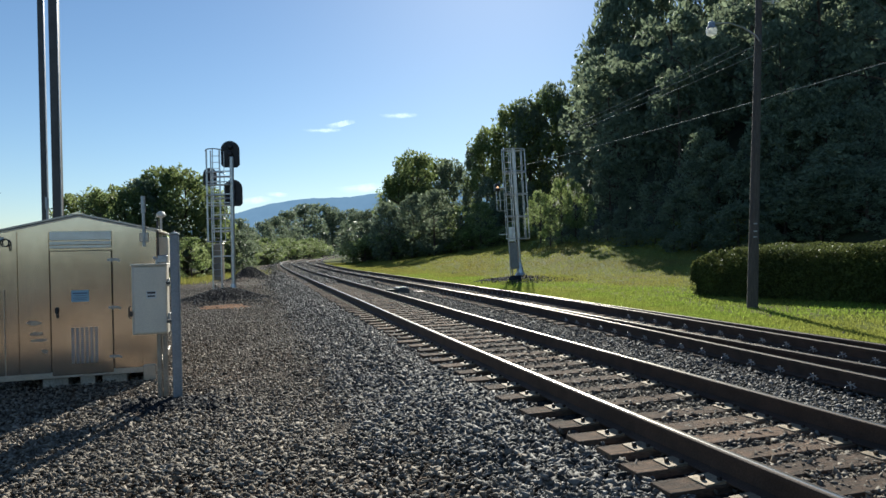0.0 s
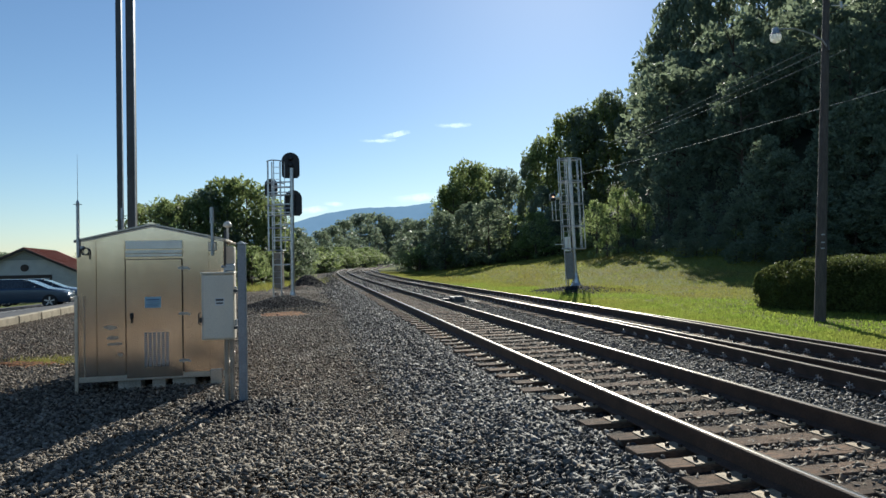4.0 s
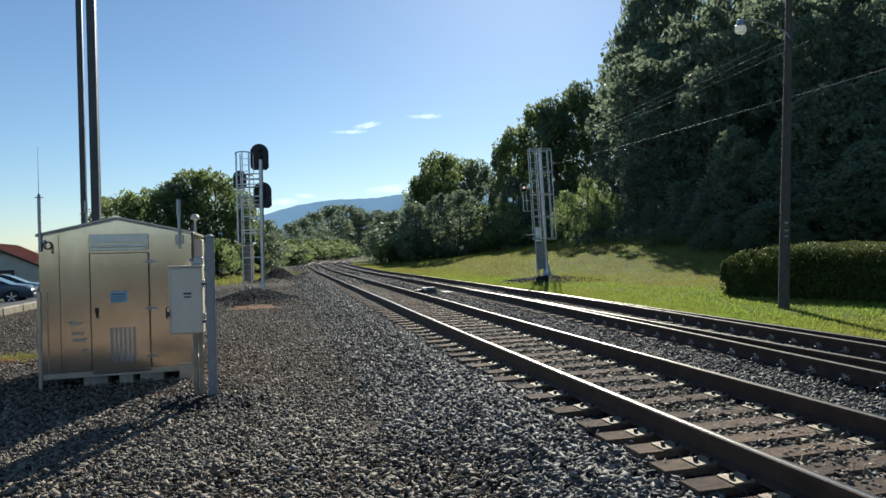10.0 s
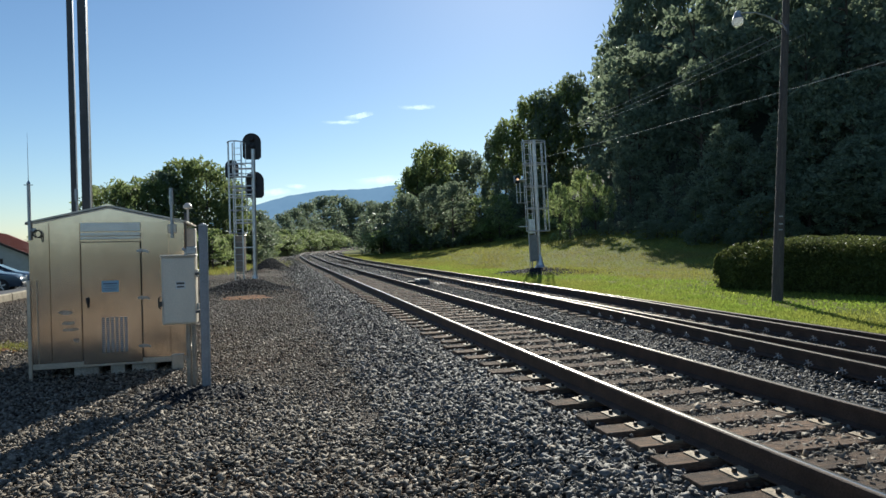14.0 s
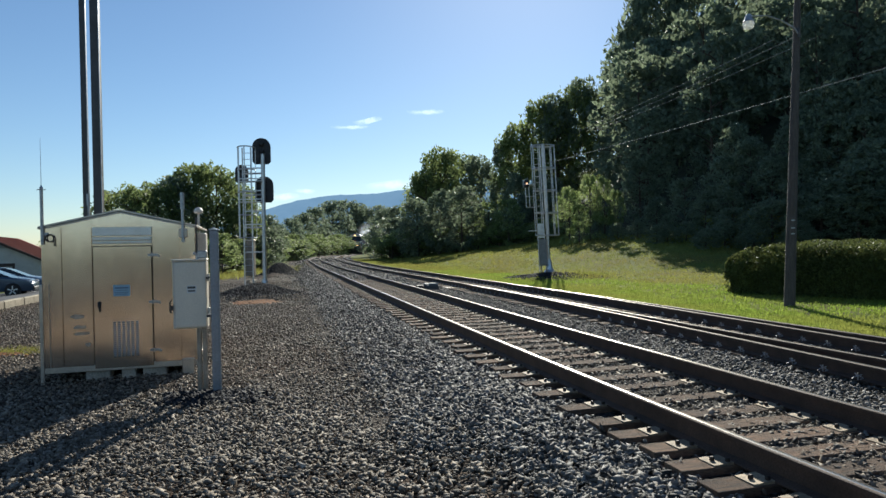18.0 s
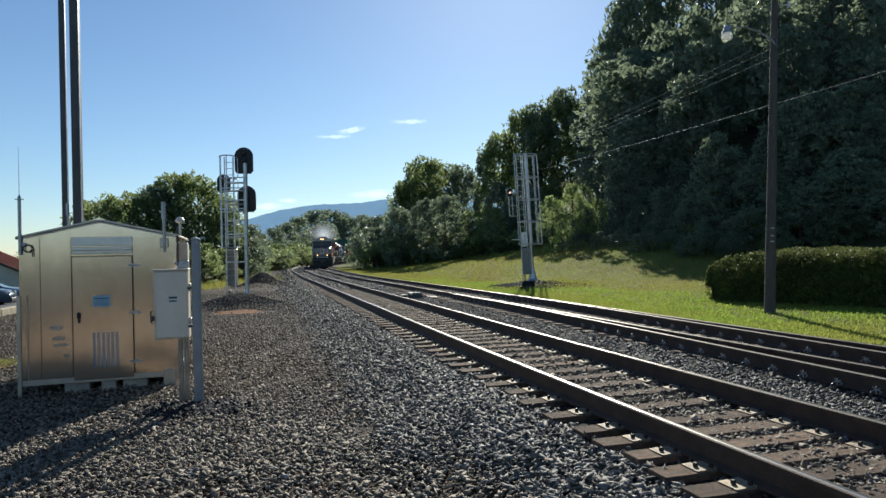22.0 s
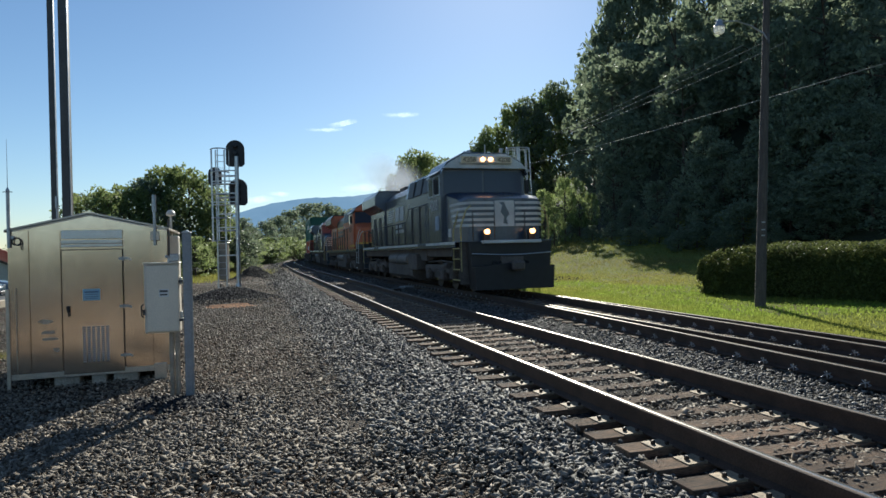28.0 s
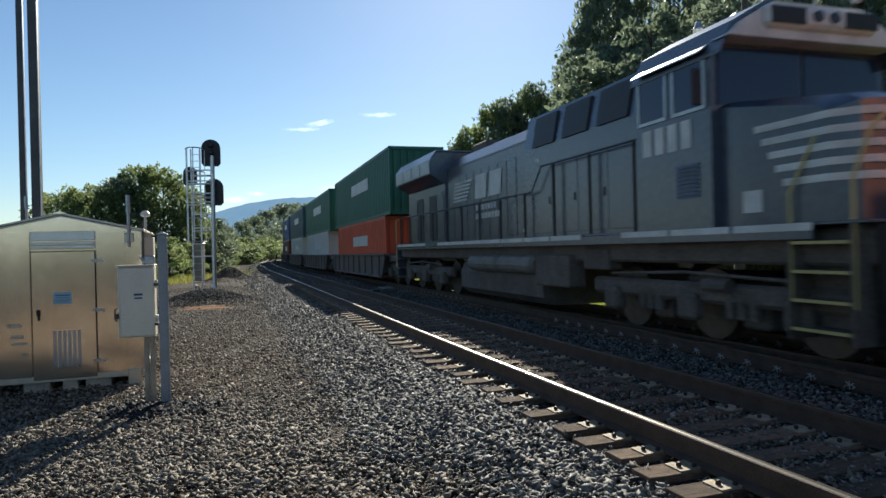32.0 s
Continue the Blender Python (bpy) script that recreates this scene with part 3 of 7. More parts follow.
def track(name, label, offset, z, near_ties, pitch, s1, clips):
    t = thing(name, label, "railway track", kind="structure")
    rng = random.Random(5 if clips else 4)
    short, plates = tie_mesh(2.6 if clips else 2.5), plate_mesh()
    grip = clip_mesh() if clips else None
    rest_v = Mesh()
    s, n = -8.0, 0
    spots = []
    while s < s1:
        spots.append(s)
        nxt = s + pitch
        for a in near_ties:
            if s < a - 0.05 < s + pitch + 0.25:
                nxt = a
                break
        s = nxt
    for s in spots:
        h = float(np.interp(s, ARC, HEAD))
        p = rail_at(s, offset + rng.uniform(-0.05, 0.05), z)
        at = pose(p.x, p.y, p.z, 0, 0, -math.degrees(h) + rng.uniform(-1.2, 1.2))
        if s < 62:
            part("tie", short, None, t, at=at)
            if s < 32:
                for sg in (-1, 1):
                    q = rail_at(s, offset + sg * 0.755, z)
                    part("tie_plate", plates, None, t, at=pose(q.x, q.y, q.z, 0, 0, -math.degrees(h)))
                    if clips and s > 3:
                        part("rail_clip", grip, None, t, at=pose(q.x, q.y, q.z, 0, 0, -math.degrees(h)))
                        off = 0.085 + max(0.0, 24.0 - s) ** 2 * 0.00155
                        if off > 0.22:
                            q = rail_at(s, offset + sg * 0.755 - off, z)
                            part("rail_clip", grip, None, t, at=pose(q.x, q.y, q.z, 0, 0, -math.degrees(h)))
        else:
            rest_v.box(0, 0, -0.275, 2.6, 0.23, 0.17, 0, tm=at)
    tagged(part("far_ties", rest_v, M_TIE, t), kind="stuff")
    return t


near_track = track("track_near", "main-line railway track on weathered timber ties", 0.0, 0.0, [4.14, 4.55, 4.95, 5.35, 5.77, 6.18, 6.6, 7.2, 7.85], 0.53, 330, False)
rail("rail", -0.755, 0, -30, 520, near_track, "rusty steel rail with a shiny head")
rail("rail", 0.755, 0, -30, 520, near_track, "rusty steel rail with a shiny head")
far_track = track("track_far", "second railway track with a crossover leading off it", SPACING, TRACK2_Z, [], 0.53, 330, True)
rail("rail", SPACING - 0.755, TRACK2_Z, -30, 520, far_track, "rusty steel rail with a shiny head")
rail("rail", SPACING + 0.755, TRACK2_Z, -30, 520, far_track, "rusty steel rail with a shiny head")


def lead(base):
    return lambda s: SPACING + base - 0.085 - max(0.0, 24.0 - s) ** 2 * 0.00155


rail("closure_rail", lead(-0.755), TRACK2_Z, -6, 25.5, far_track, "turnout rail curving away from its stock rail")
rail("closure_rail", lead(0.755), TRACK2_Z, -6, 25.5, far_track, "turnout rail curving away from its stock rail")


def switch_machine():
    q = rail_at(27.5, 1.95, TRACK2_Z)
    h = -math.degrees(float(np.interp(27.5, ARC, HEAD)))
    t = thing("switch_machine", "low weathered steel switch machine on long ties beside the far track", "switch machine", pose(q.x, q.y, q.z - 0.1, 0, 0, h))
    m = Mesh().box(0, 0, -0.04, 0.45, 0.9, 0.2, 0.03)
    part("housing", m, mat("grey_enamel", (0.12, 0.115, 0.105), 0.6, 0.1, scale=6), t)
    part("lid", Mesh().box(0, 0.15, 0.075, 0.47, 0.5, 0.03, 0.01), mat("grey_enamel_lid", (0.3, 0.29, 0.275), 0.5, 0.1, scale=6), t)
    part("motor_cover", Mesh().box(0.02, -0.28, 0.085, 0.34, 0.26, 0.07, 0.025), mat("grey_enamel_lid", (0, 0, 0)), t)
    part("gear_case", Mesh().box(-0.42, 0.1, -0.06, 0.3, 0.4, 0.16, 0.03), M_SPIKE, t)
    m = Mesh()
    for dy in (-0.25, 0.05, 0.3):
        m.box(0.95, dy, -0.15, 1.6, 0.06, 0.05, 0.01)
    pieces("throw_rod", m, M_SPIKE, t)
    m = Mesh()
    for dy in (-0.25, 0.3):
        m.box(0.75, dy + 0.05, -0.11, 0.34, 0.12, 0.03, 0.006)
    pieces("rod_clevis", m, M_CLIP, t)
    for dy in (-1.6, -1.08, -0.55, 0.55, 1.08):
        part("head_tie", Mesh().box(0.5, dy, -0.24, 3.0 if abs(dy) < 1 else 2.4, 0.24, 0.17, 0.012), M_TIE, t)
    part("tie_strap", Mesh().box(-0.05, 0, -0.145, 0.1, 1.7, 0.02, 0.004), M_RUST, t)


switch_machine()

# ---- signal bungalow and its fittings ----
M_ALU = mat("mill_aluminium", (0.77, 0.655, 0.54), 0.15, 0.9, vary=0.09, scale=1.3, bump=0.015, fine=9, second=(0.655, 0.535, 0.425))
M_ALU_DARK = mat("dull_aluminium", (0.56, 0.5, 0.43), 0.4, 0.85, vary=0.2, scale=4, bump=0.08)
M_SEAM = mat("dark_seam", (0.05, 0.05, 0.05), 0.8, vary=0.2)
M_GALV = mat("galvanised_steel", (0.48, 0.49, 0.5), 0.42, 0.8, vary=0.2, scale=9, bump=0.08, fine=40)
M_GREYBOX = mat("light_grey_paint", (0.74, 0.67, 0.55), 0.5, 0.0, vary=0.1, scale=3, bump=0.05)
M_CONCRETE = mat("concrete", (0.42, 0.38, 0.31), 0.9, vary=0.3, scale=3, bump=0.5, fine=35)
M_STEEL_DARK = mat("weathered_steel", (0.11, 0.105, 0.1), 0.55, 0.5, vary=0.25, scale=2, bump=0.1)
M_BLUE_LABEL = mat("blue_label", (0.3, 0.47, 0.6), 0.4, vary=0.1)
M_WHITE = mat("white_paint", (0.75, 0.74, 0.7), 0.5, vary=0.12, scale=5, bump=0.05)
M_BLACK = mat("matt_black", (0.02, 0.02, 0.022), 0.55, vary=0.3, scale=6)
CAB_AT = pose(-5.9, 10.25, 0, 0, 0, 15.0)


def bungalow():
    t = thing("signal_bungalow", "weathered aluminium signal equipment bungalow on concrete blocks", "equipment shed", CAB_AT)
    W, D, EAVE, PEAK, B = 2.15, 2.4, 1.8, 2.04, -0.36
    m = Mesh().prism([(0.02, B + 0.08), (W - 0.02, B + 0.08), (W - 0.02, EAVE), (W / 2, PEAK - 0.03), (0.02, EAVE)], 0.01, D, "y")
    part("body", m, M_ALU, t)
    m = Mesh()
    for a, b in ((0.0, 0.27), (0.275, 0.68), (1.535, 1.92), (1.925, 2.15)):
        m.box((a + b) / 2, -0.006, (B + EAVE) / 2 + 0.02, b - a - 0.004, 0.024, EAVE - B - 0.06, 0.0015)
    pieces("front_panel", m, M_ALU, t)
    m = Mesh()
    k = (PEAK - EAVE) / (W / 2)
    for sg in (-1, 1):
        x0, x1 = W / 2, W / 2 + sg * (W / 2 + 0.03)
        z1 = PEAK - k * (W / 2 + 0.03)
        m.prism([(x0, PEAK), (x1, z1), (x1, z1 + 0.025), (x0, PEAK + 0.03)], -0.035, D + 0.05, "y")
        m.box(x1, D / 2 - 0.0, z1 - 0.0, 0.012, D + 0.08, 0.035, 0.003)
    part("roof", m, M_ALU_DARK, t, "shallow gabled metal roof")
    m = Mesh()
    for sg in (-1, 1):
        m.prism([(W / 2, PEAK - 0.012), (W / 2 + sg * W / 2, EAVE - 0.012), (W / 2 + sg * W / 2, EAVE - 0.03), (W / 2, PEAK - 0.03)], -0.022, -0.012, "y")
    pieces("gable_trim", m, M_ALU_DARK, t)
    part("ridge_cap", Mesh().prism([(W / 2 - 0.1, PEAK + 0.012), (W / 2, PEAK + 0.045), (W / 2 + 0.1, PEAK + 0.012)], -0.045, D + 0.06, "y"), M_ALU, t)
    m = Mesh()
    m.box(1.107, -0.012, 1.73, 0.83, 0.02, 0.13, 0.004)
    m.box(1.107, -0.02, 1.62, 0.83, 0.04, 0.05, 0.006)
    m.box(1.107, -0.016, 1.565, 0.83, 0.03, 0.04, 0.004)
    pieces("header_panel", m, mat("bright_aluminium", (0.68, 0.66, 0.62), 0.35, 0.8, vary=0.1, scale=4), t, "brighter folded metal strip above the door")
    door = part("door", Mesh().box(1.105, -0.014, 0.58, 0.82, 0.03, 1.84, 0.006), M_ALU, t, "flush metal door with a louvred vent")
    m = Mesh()
    for x in (0.69, 1.52):
        m.box(x, -0.004, 0.58, 0.006, 0.024, 1.84)
    m.box(1.105, -0.004, 1.508, 0.84, 0.026, 0.007)
    pieces("door_gap", m, M_SEAM, t)
    m = Mesh()
    for col in range(6):
        for row in range(18):
            x, z = 0.955 + col * 0.063, -0.175 + row * 0.03
            m.prism([(-0.029, z), (-0.043, z + 0.018), (-0.029, z + 0.022)], x, x + 0.042, "x")
    part("louvre", m, mat("bright_louvre", (0.7, 0.69, 0.67), 0.3, 0.85, vary=0.1), door, "bright punched louvre vent")
    m = Mesh().box(0.775, -0.042, 0.63, 0.05, 0.03, 0.09, 0.01).tube([(0.775, -0.06, 0.63), (0.775, -0.075, 0.6), (0.785, -0.075, 0.52)], 0.011, 6)
    part("door_handle", m, M_BLACK, door, "dark lever handle with a padlock")
    for z in (1.36, 0.64, -0.1):
        h = Mesh().box(1.535, -0.034, z, 0.14, 0.008, 0.035, 0.003).tube([(1.525, -0.04, z - 0.035), (1.525, -0.04, z + 0.035)], 0.009, 6).box(1.62, -0.03, z - 0.015, 0.03, 0.014, 0.03)
        part("hinge", h, M_GALV, t)
    m = Mesh().box(1.085, -0.031, 0.83, 0.235, 0.004, 0.17)
    lab = part("notice", m, M_BLUE_LABEL, door, "blue and white notice")
    m = Mesh()
    for i, z in enumerate((0.87, 0.835, 0.8, 0.775)):
        m.box(1.085, -0.0345, z, 0.19 - 0.03 * (i % 2), 0.003, 0.008 if i else 0.02)
    pieces("notice_bar", m, mat("label_ink", (0.1, 0.16, 0.25), 0.5, vary=0.1), lab)
    rs = random.Random(4)
    for x, z, w in ((0.47, 0.46, 0.24), (0.5, 0.3, 0.2), (0.52, 0.2, 0.26), (0.6, 0.04, 0.1)):
        pts = [(x + w / 2 * math.cos(j * 0.628) * rs.uniform(0.7, 1.1), z + 0.035 * math.sin(j * 0.628) * rs.uniform(0.5, 1.2)) for j in range(10)]
        part("scuff_mark", Mesh().prism(pts, -0.0205, -0.0185, "y"), mat("scuffed_aluminium", (0.54, 0.44, 0.355), 0.45, 0.85, vary=0.3, scale=9), t, "dull smudge on the metal skin")
    m = Mesh().box(-0.01, -0.03, 0.21, 0.05, 0.03, 1.49, 0.005).box(0.1, -0.026, 0.33, 0.012, 0.02, 1.25, 0.003)
    pieces("corner_strip", m, M_ALU_DARK, t)
    part("cable_chute", Mesh().box(W - 0.13, -0.035, B - 0.05, 0.18, 0.06, 0.3, 0.008), M_ALU_DARK, t, "grey steel cable chute at the corner")
    pieces("base_frame", Mesh().box(W / 2, 0.04, B + 0.03, W + 0.02, 0.12, 0.09, 0.006).box(W / 2, D - 0.05, B + 0.03, W, 0.12, 0.09, 0.006).box(0.05, D / 2, B + 0.03, 0.1, D, 0.09, 0.006).box(W - 0.05, D / 2, B + 0.03, 0.1, D, 0.09, 0.006), M_ALU_DARK, t)
    for x, w in ((0.72, 0.34), (1.15, 0.2), (1.52, 0.34)):
        part("support_block", Mesh().box(x, 0.2, -0.46, w, 0.34, 0.22, 0.012), M_CONCRETE, t)
    for x in (0.3, 1.1, 1.9):
        part("support_block", Mesh().box(x, D - 0.3, -0.46, 0.3, 0.34, 0.22, 0.012), M_CONCRETE, t)
    m = Mesh().tube([(0.03, -0.05, 1.55), (0.03, -0.05, 2.38)], 0.024, 8)
    a = part("aerial_mast", m, M_GALV, t, "slim galvanised aerial mast")
    part("whip", Mesh().tube([(0.03, -0.05, 2.38), (0.03, -0.05, 2.43), (0.03, -0.05, 3.12)], [0.03, 0.005, 0.002], 6), M_GALV, a)
    part("bracket", Mesh().box(0.06, -0.03, 1.7, 0.1, 0.03, 0.05, 0.008), M_GALV, a)
    part("ground_plane", Mesh().tube([(-0.03, -0.05, 2.36), (0.09, -0.05, 2.36)], 0.006, 5).tube([(0.03, -0.11, 2.36), (0.03, 0.01, 2.36)], 0.006, 5), M_BLACK, a, "short radial rods at the mast top")
    part("cable_coil", Mesh().tube([(0.13 + 0.055 * math.cos(j * 0.7), -0.045 - 0.002 * j, 1.64 + 0.055 * math.sin(j * 0.7)) for j in range(19)] + [(0.19, -0.05, 1.52)], 0.008, 5), M_BLACK, a, "coiled black cable")
    m = Mesh().tube([(1.98, -0.05, 1.55), (1.98, -0.05, 2.08)], 0.022, 8).tube([(1.98, -0.05, 2.06), (1.98, -0.05, 2.32)], 0.032, 8)
    a = part("stub_aerial", m, M_GALV, t, "short grey stub aerial")
    part("bracket", Mesh().box(1.98, -0.03, 1.69, 0.13, 0.04, 0.14, 0.01), M_ALU_DARK, a)
    m = Mesh().tube([(2.12, 1.3, 1.7), (2.12, 1.3, 2.08)], 0.02, 8)
    m.loft([[(2.12 + r * math.cos(j * math.pi / 5), 1.3 + r * math.sin(j * math.pi / 5), z) for j in range(10)] for r, z in ((0.03, 2.06), (0.075, 2.08), (0.075, 2.12), (0.045, 2.16), (0.02, 2.17))])
    part("gps_aerial", m, M_GREYBOX, t, "small mushroom-shaped aerial", smooth=True)
    m = Mesh().box(W + 0.07, 0.55, 1.45, 0.14, 0.35, 0.5, 0.015)
    part("meter_box", m, M_GREYBOX, t)
    m = Mesh().box(W + 0.02, 0.03, 1.6, 0.03, 0.03, 0.7, 0.004)
    part("corner_conduit", m, M_STEEL_DARK, t)


bungalow()


def junction_box():
    t = thing("junction_box", "pale grey steel junction box mounted on a conduit leg", "electrical box", pose(-3.535, 9.1, 0, 0, 0, 12.0))
    body = part("box_body", Mesh().box(0.215, 0.12, 0.83, 0.43, 0.22, 0.9, 0.012), M_GREYBOX, t)
    part("box_door", Mesh().box(0.225, -0.002, 0.83, 0.4, 0.022, 0.86, 0.008), mat("pale_grey_door", (0.78, 0.7, 0.57), 0.45, vary=0.08, scale=3, bump=0.04), t)
    part("hood", Mesh().box(0.215, 0.11, 1.29, 0.445, 0.27, 0.02, 0.005), M_GREYBOX, t)
    part("latch", Mesh().tube([(-0.012, -0.01, 0.76), (-0.03, -0.03, 0.74), (-0.03, -0.03, 0.62), (-0.012, -0.01, 0.6)], 0.01, 6).box(-0.005, -0.015, 0.66, 0.03, 0.03, 0.07, 0.005), M_STEEL_DARK, t, "bent steel latch with a padlock")
    lab = part("notice", Mesh().box(0.24, -0.0155, 0.9, 0.12, 0.003, 0.1), M_WHITE, t, "small white warning label")
    pieces("notice_bar", Mesh().box(0.24, -0.018, 0.925, 0.1, 0.002, 0.028).box(0.24, -0.018, 0.88, 0.09, 0.002, 0.02), M_STEEL_DARK, lab)
    m = Mesh()
    for x in (0.31, 0.38):
        m.tube([(x, 0.1, 0.4), (x, 0.1, -0.5)], 0.032, 8)
    pieces("conduit_leg", m, mat("old_conduit", (0.42, 0.37, 0.3), 0.6, 0.5, vary=0.25, scale=6), t)
    pieces("side_hinge", Mesh().box(0.445, 0.06, 1.05, 0.03, 0.05, 0.1, 0.006).box(0.445, 0.06, 0.6, 0.03, 0.05, 0.1, 0.006), M_GALV, t)
    part("top_fitting", Mesh().tube([(0.3, 0.1, 1.3), (0.3, 0.1, 1.36), (0.26, 0.08, 1.38)], 0.022, 6).box(0.37, 0.12, 1.36, 0.12, 0.1, 0.1, 0.01), M_GALV, t)


junction_box()


def steel_post():
    t = thing("steel_post", "tall square galvanised steel post set in the gravel", "post", pose(-2.985, 9.13, 0, 0, 0, 12.0))
    m = mat("dull_post_steel", (0.31, 0.32, 0.345), 0.5, 0.5, vary=0.15, scale=7, bump=0.06, fine=40)
    part("shaft", Mesh().box(0, 0, 0.58, 0.108, 0.1, 2.2, 0.008), m, t)
    # Thin strip, paler than the shaft, down its right front edge.
    part("bright_edge", Mesh().box(0.058, -0.045, 0.58, 0.01, 0.012, 2.18, 0.002), M_GALV, t, "thin paler strip along the right edge of the post")
    part("cap", Mesh().prism([(-0.07, 1.68), (0.07, 1.68), (0.0, 1.715)], -0.07, 0.07, "y"), M_GALV, t)
    m = Mesh()
    for z in (0.55, 1.05):
        m.box(-0.085, 0.02, z, 0.05, 0.13, 0.035, 0.005)
    pieces("clamp", m, M_STEEL_DARK, t)


steel_post()


def steel_columns():
    """Two tall rolled-steel columns behind the bungalow."""
    for x0, x1, dep, lab in ((-6.685, -6.585, 0.08, "slender dark steel column standing behind the equipment shed"), (-6.49, -6.345, 0.15, "broad dark steel column standing behind the equipment shed")):
        w = x1 - x0
        t = thing("steel_column", lab, "column", pose((x0 + x1) / 2, 13.0 + dep / 2, 0, 0, 0, 6), group="steel columns")
        part("shaft", Mesh().box(0, 0, 5.2, w, dep, 11.3, 0.012), M_STEEL_DARK, t)
        part("base_plate", Mesh().box(0, 0, -0.43, w + 0.18, dep + 0.18, 0.03, 0.004), M_STEEL_DARK, t)
        # Sunlight along the column's right edge, put in as a paler strip.
        part("edge_angle", Mesh().box(w / 2 + 0.008, -dep / 2 + 0.02, 5.2, 0.014, 0.05, 11.2, 0.003), M_GALV, t, "pale strip standing in for sunlight on the column's edge")
    t = thing("conduit_fitting", "small grey conduit fitting between the steel columns", "fitting", pose(-6.53, 12.9, 0))
    part("barrel", Mesh().tube([(0, 0, 2.3), (0, 0, 2.52)], 0.03, 8), M_GALV, t)
    part("stem", Mesh().tube([(0, 0, -0.45), (0, 0, 2.3)], 0.014, 6), M_GALV, t)


steel_columns()

# ---- signals ----
M_SIGNAL = mat("signal_black", (0.018, 0.018, 0.02), 0.5, vary=0.3, scale=4, bump=0.05)
M_ALU_POLE = mat("aluminium_mast", (0.6, 0.6, 0.6), 0.35, 0.85, vary=0.12, scale=6, bump=0.04)
M_LENS = mat("unlit_lens", (0.04, 0.03, 0.03), 0.15, vary=0.1)


def oval(cx, cz, w, h, n=28):
    """A background plate: arched top, straight sides, cropped lower corners."""
    r = w / 2
    pts = []
    for j in range(n // 2 + 1):
        a = 2 * math.pi * j / n
        pts.append((cx + r * math.cos(a), cz + r * math.sin(a) + h / 2 - r))
    return pts + [(cx - r, cz - h / 2 + 0.3 * r), (cx - 0.72 * r, cz - h / 2), (cx + 0.72 * r, cz - h / 2), (cx + r, cz - h / 2 + 0.3 * r)]


def cage(t, x, y, z0, z1, r, turn, rungs_from, name="ladder"):
    """A ladder with safety hoops, facing along turn (radians)."""
    tm = Matrix.Translation((x, y, 0)) @ Matrix.Rotation(turn, 4, "Z")
    m = Mesh()
    for sx in (-0.2, 0.2):
        m.box(sx, 0, (rungs_from + z1) / 2, 0.06, 0.035, z1 - rungs_from, 0.004, tm=tm)
    lad = part(name, m, M_ALU_POLE, t)
    m = Mesh()
    z = rungs_from + 0.2
    while z < z1:
        m.tube([tm @ Vector((-0.2, 0, z)), tm @ Vector((0.2, 0, z))], 0.014, 6)
        z += 0.305
    pieces("rung", m, M_ALU_POLE, lad)
    zs = [z0 + (z1 - z0) * i / 4 for i in range(5)]
    for z in zs:
        path = [tm @ Vector((-r * math.cos(a) , -0.02 - r * 1.5 * math.sin(a), z)) for a in [math.pi * i / 10 for i in range(11)]]
        part("hoop", Mesh().tube(path, 0.028, 6), M_ALU_POLE, lad)
    for a in (0.25, 0.5, 0.75):
        a *= math.pi
        px, py = -r * math.cos(a), -0.02 - r * 1.5 * math.sin(a)
        part("cage_bar", Mesh().box(px, py, (z0 + z1) / 2, 0.05, 0.02, z1 - z0, 0.004, tm=tm), M_ALU_POLE, lad)
    for sx in (-r, r):
        part("cage_bar", Mesh().box(sx, -0.02, (z0 + z1) / 2, 0.03, 0.02, z1 - z0, 0.004, tm=tm), M_ALU_POLE, lad)
    return lad


def signal_head(t, x, y, z, w, h, lamps, turn):
    tm = Matrix.Translation((x, y, z)) @ Matrix.Rotation(turn, 4, "Z")
    head = part("signal_head", Mesh().prism(oval(0, 0, w, h), -0.012, 0.012, "y", tm=tm), M_SIGNAL, t, "dark oval background plate seen from behind")
    n = lamps
    for i in range(n):
        dz = (i - (n - 1) / 2) * 0.36
        m = Mesh().tube([tm @ Vector((0, 0.0, dz)), tm @ Vector((0, -0.2, dz)), tm @ Vector((0, -0.24, dz))], [0.13, 0.13, 0.08], 12)
        part("lamp_housing", m, M_SIGNAL, head)
        m = Mesh()
        m.tube([tm @ Vector((0, 0.01, dz)), tm @ Vector((0, 0.3, dz))], 0.125, 12, caps=False)
        part("visor", m, M_SIGNAL, head)
    return head


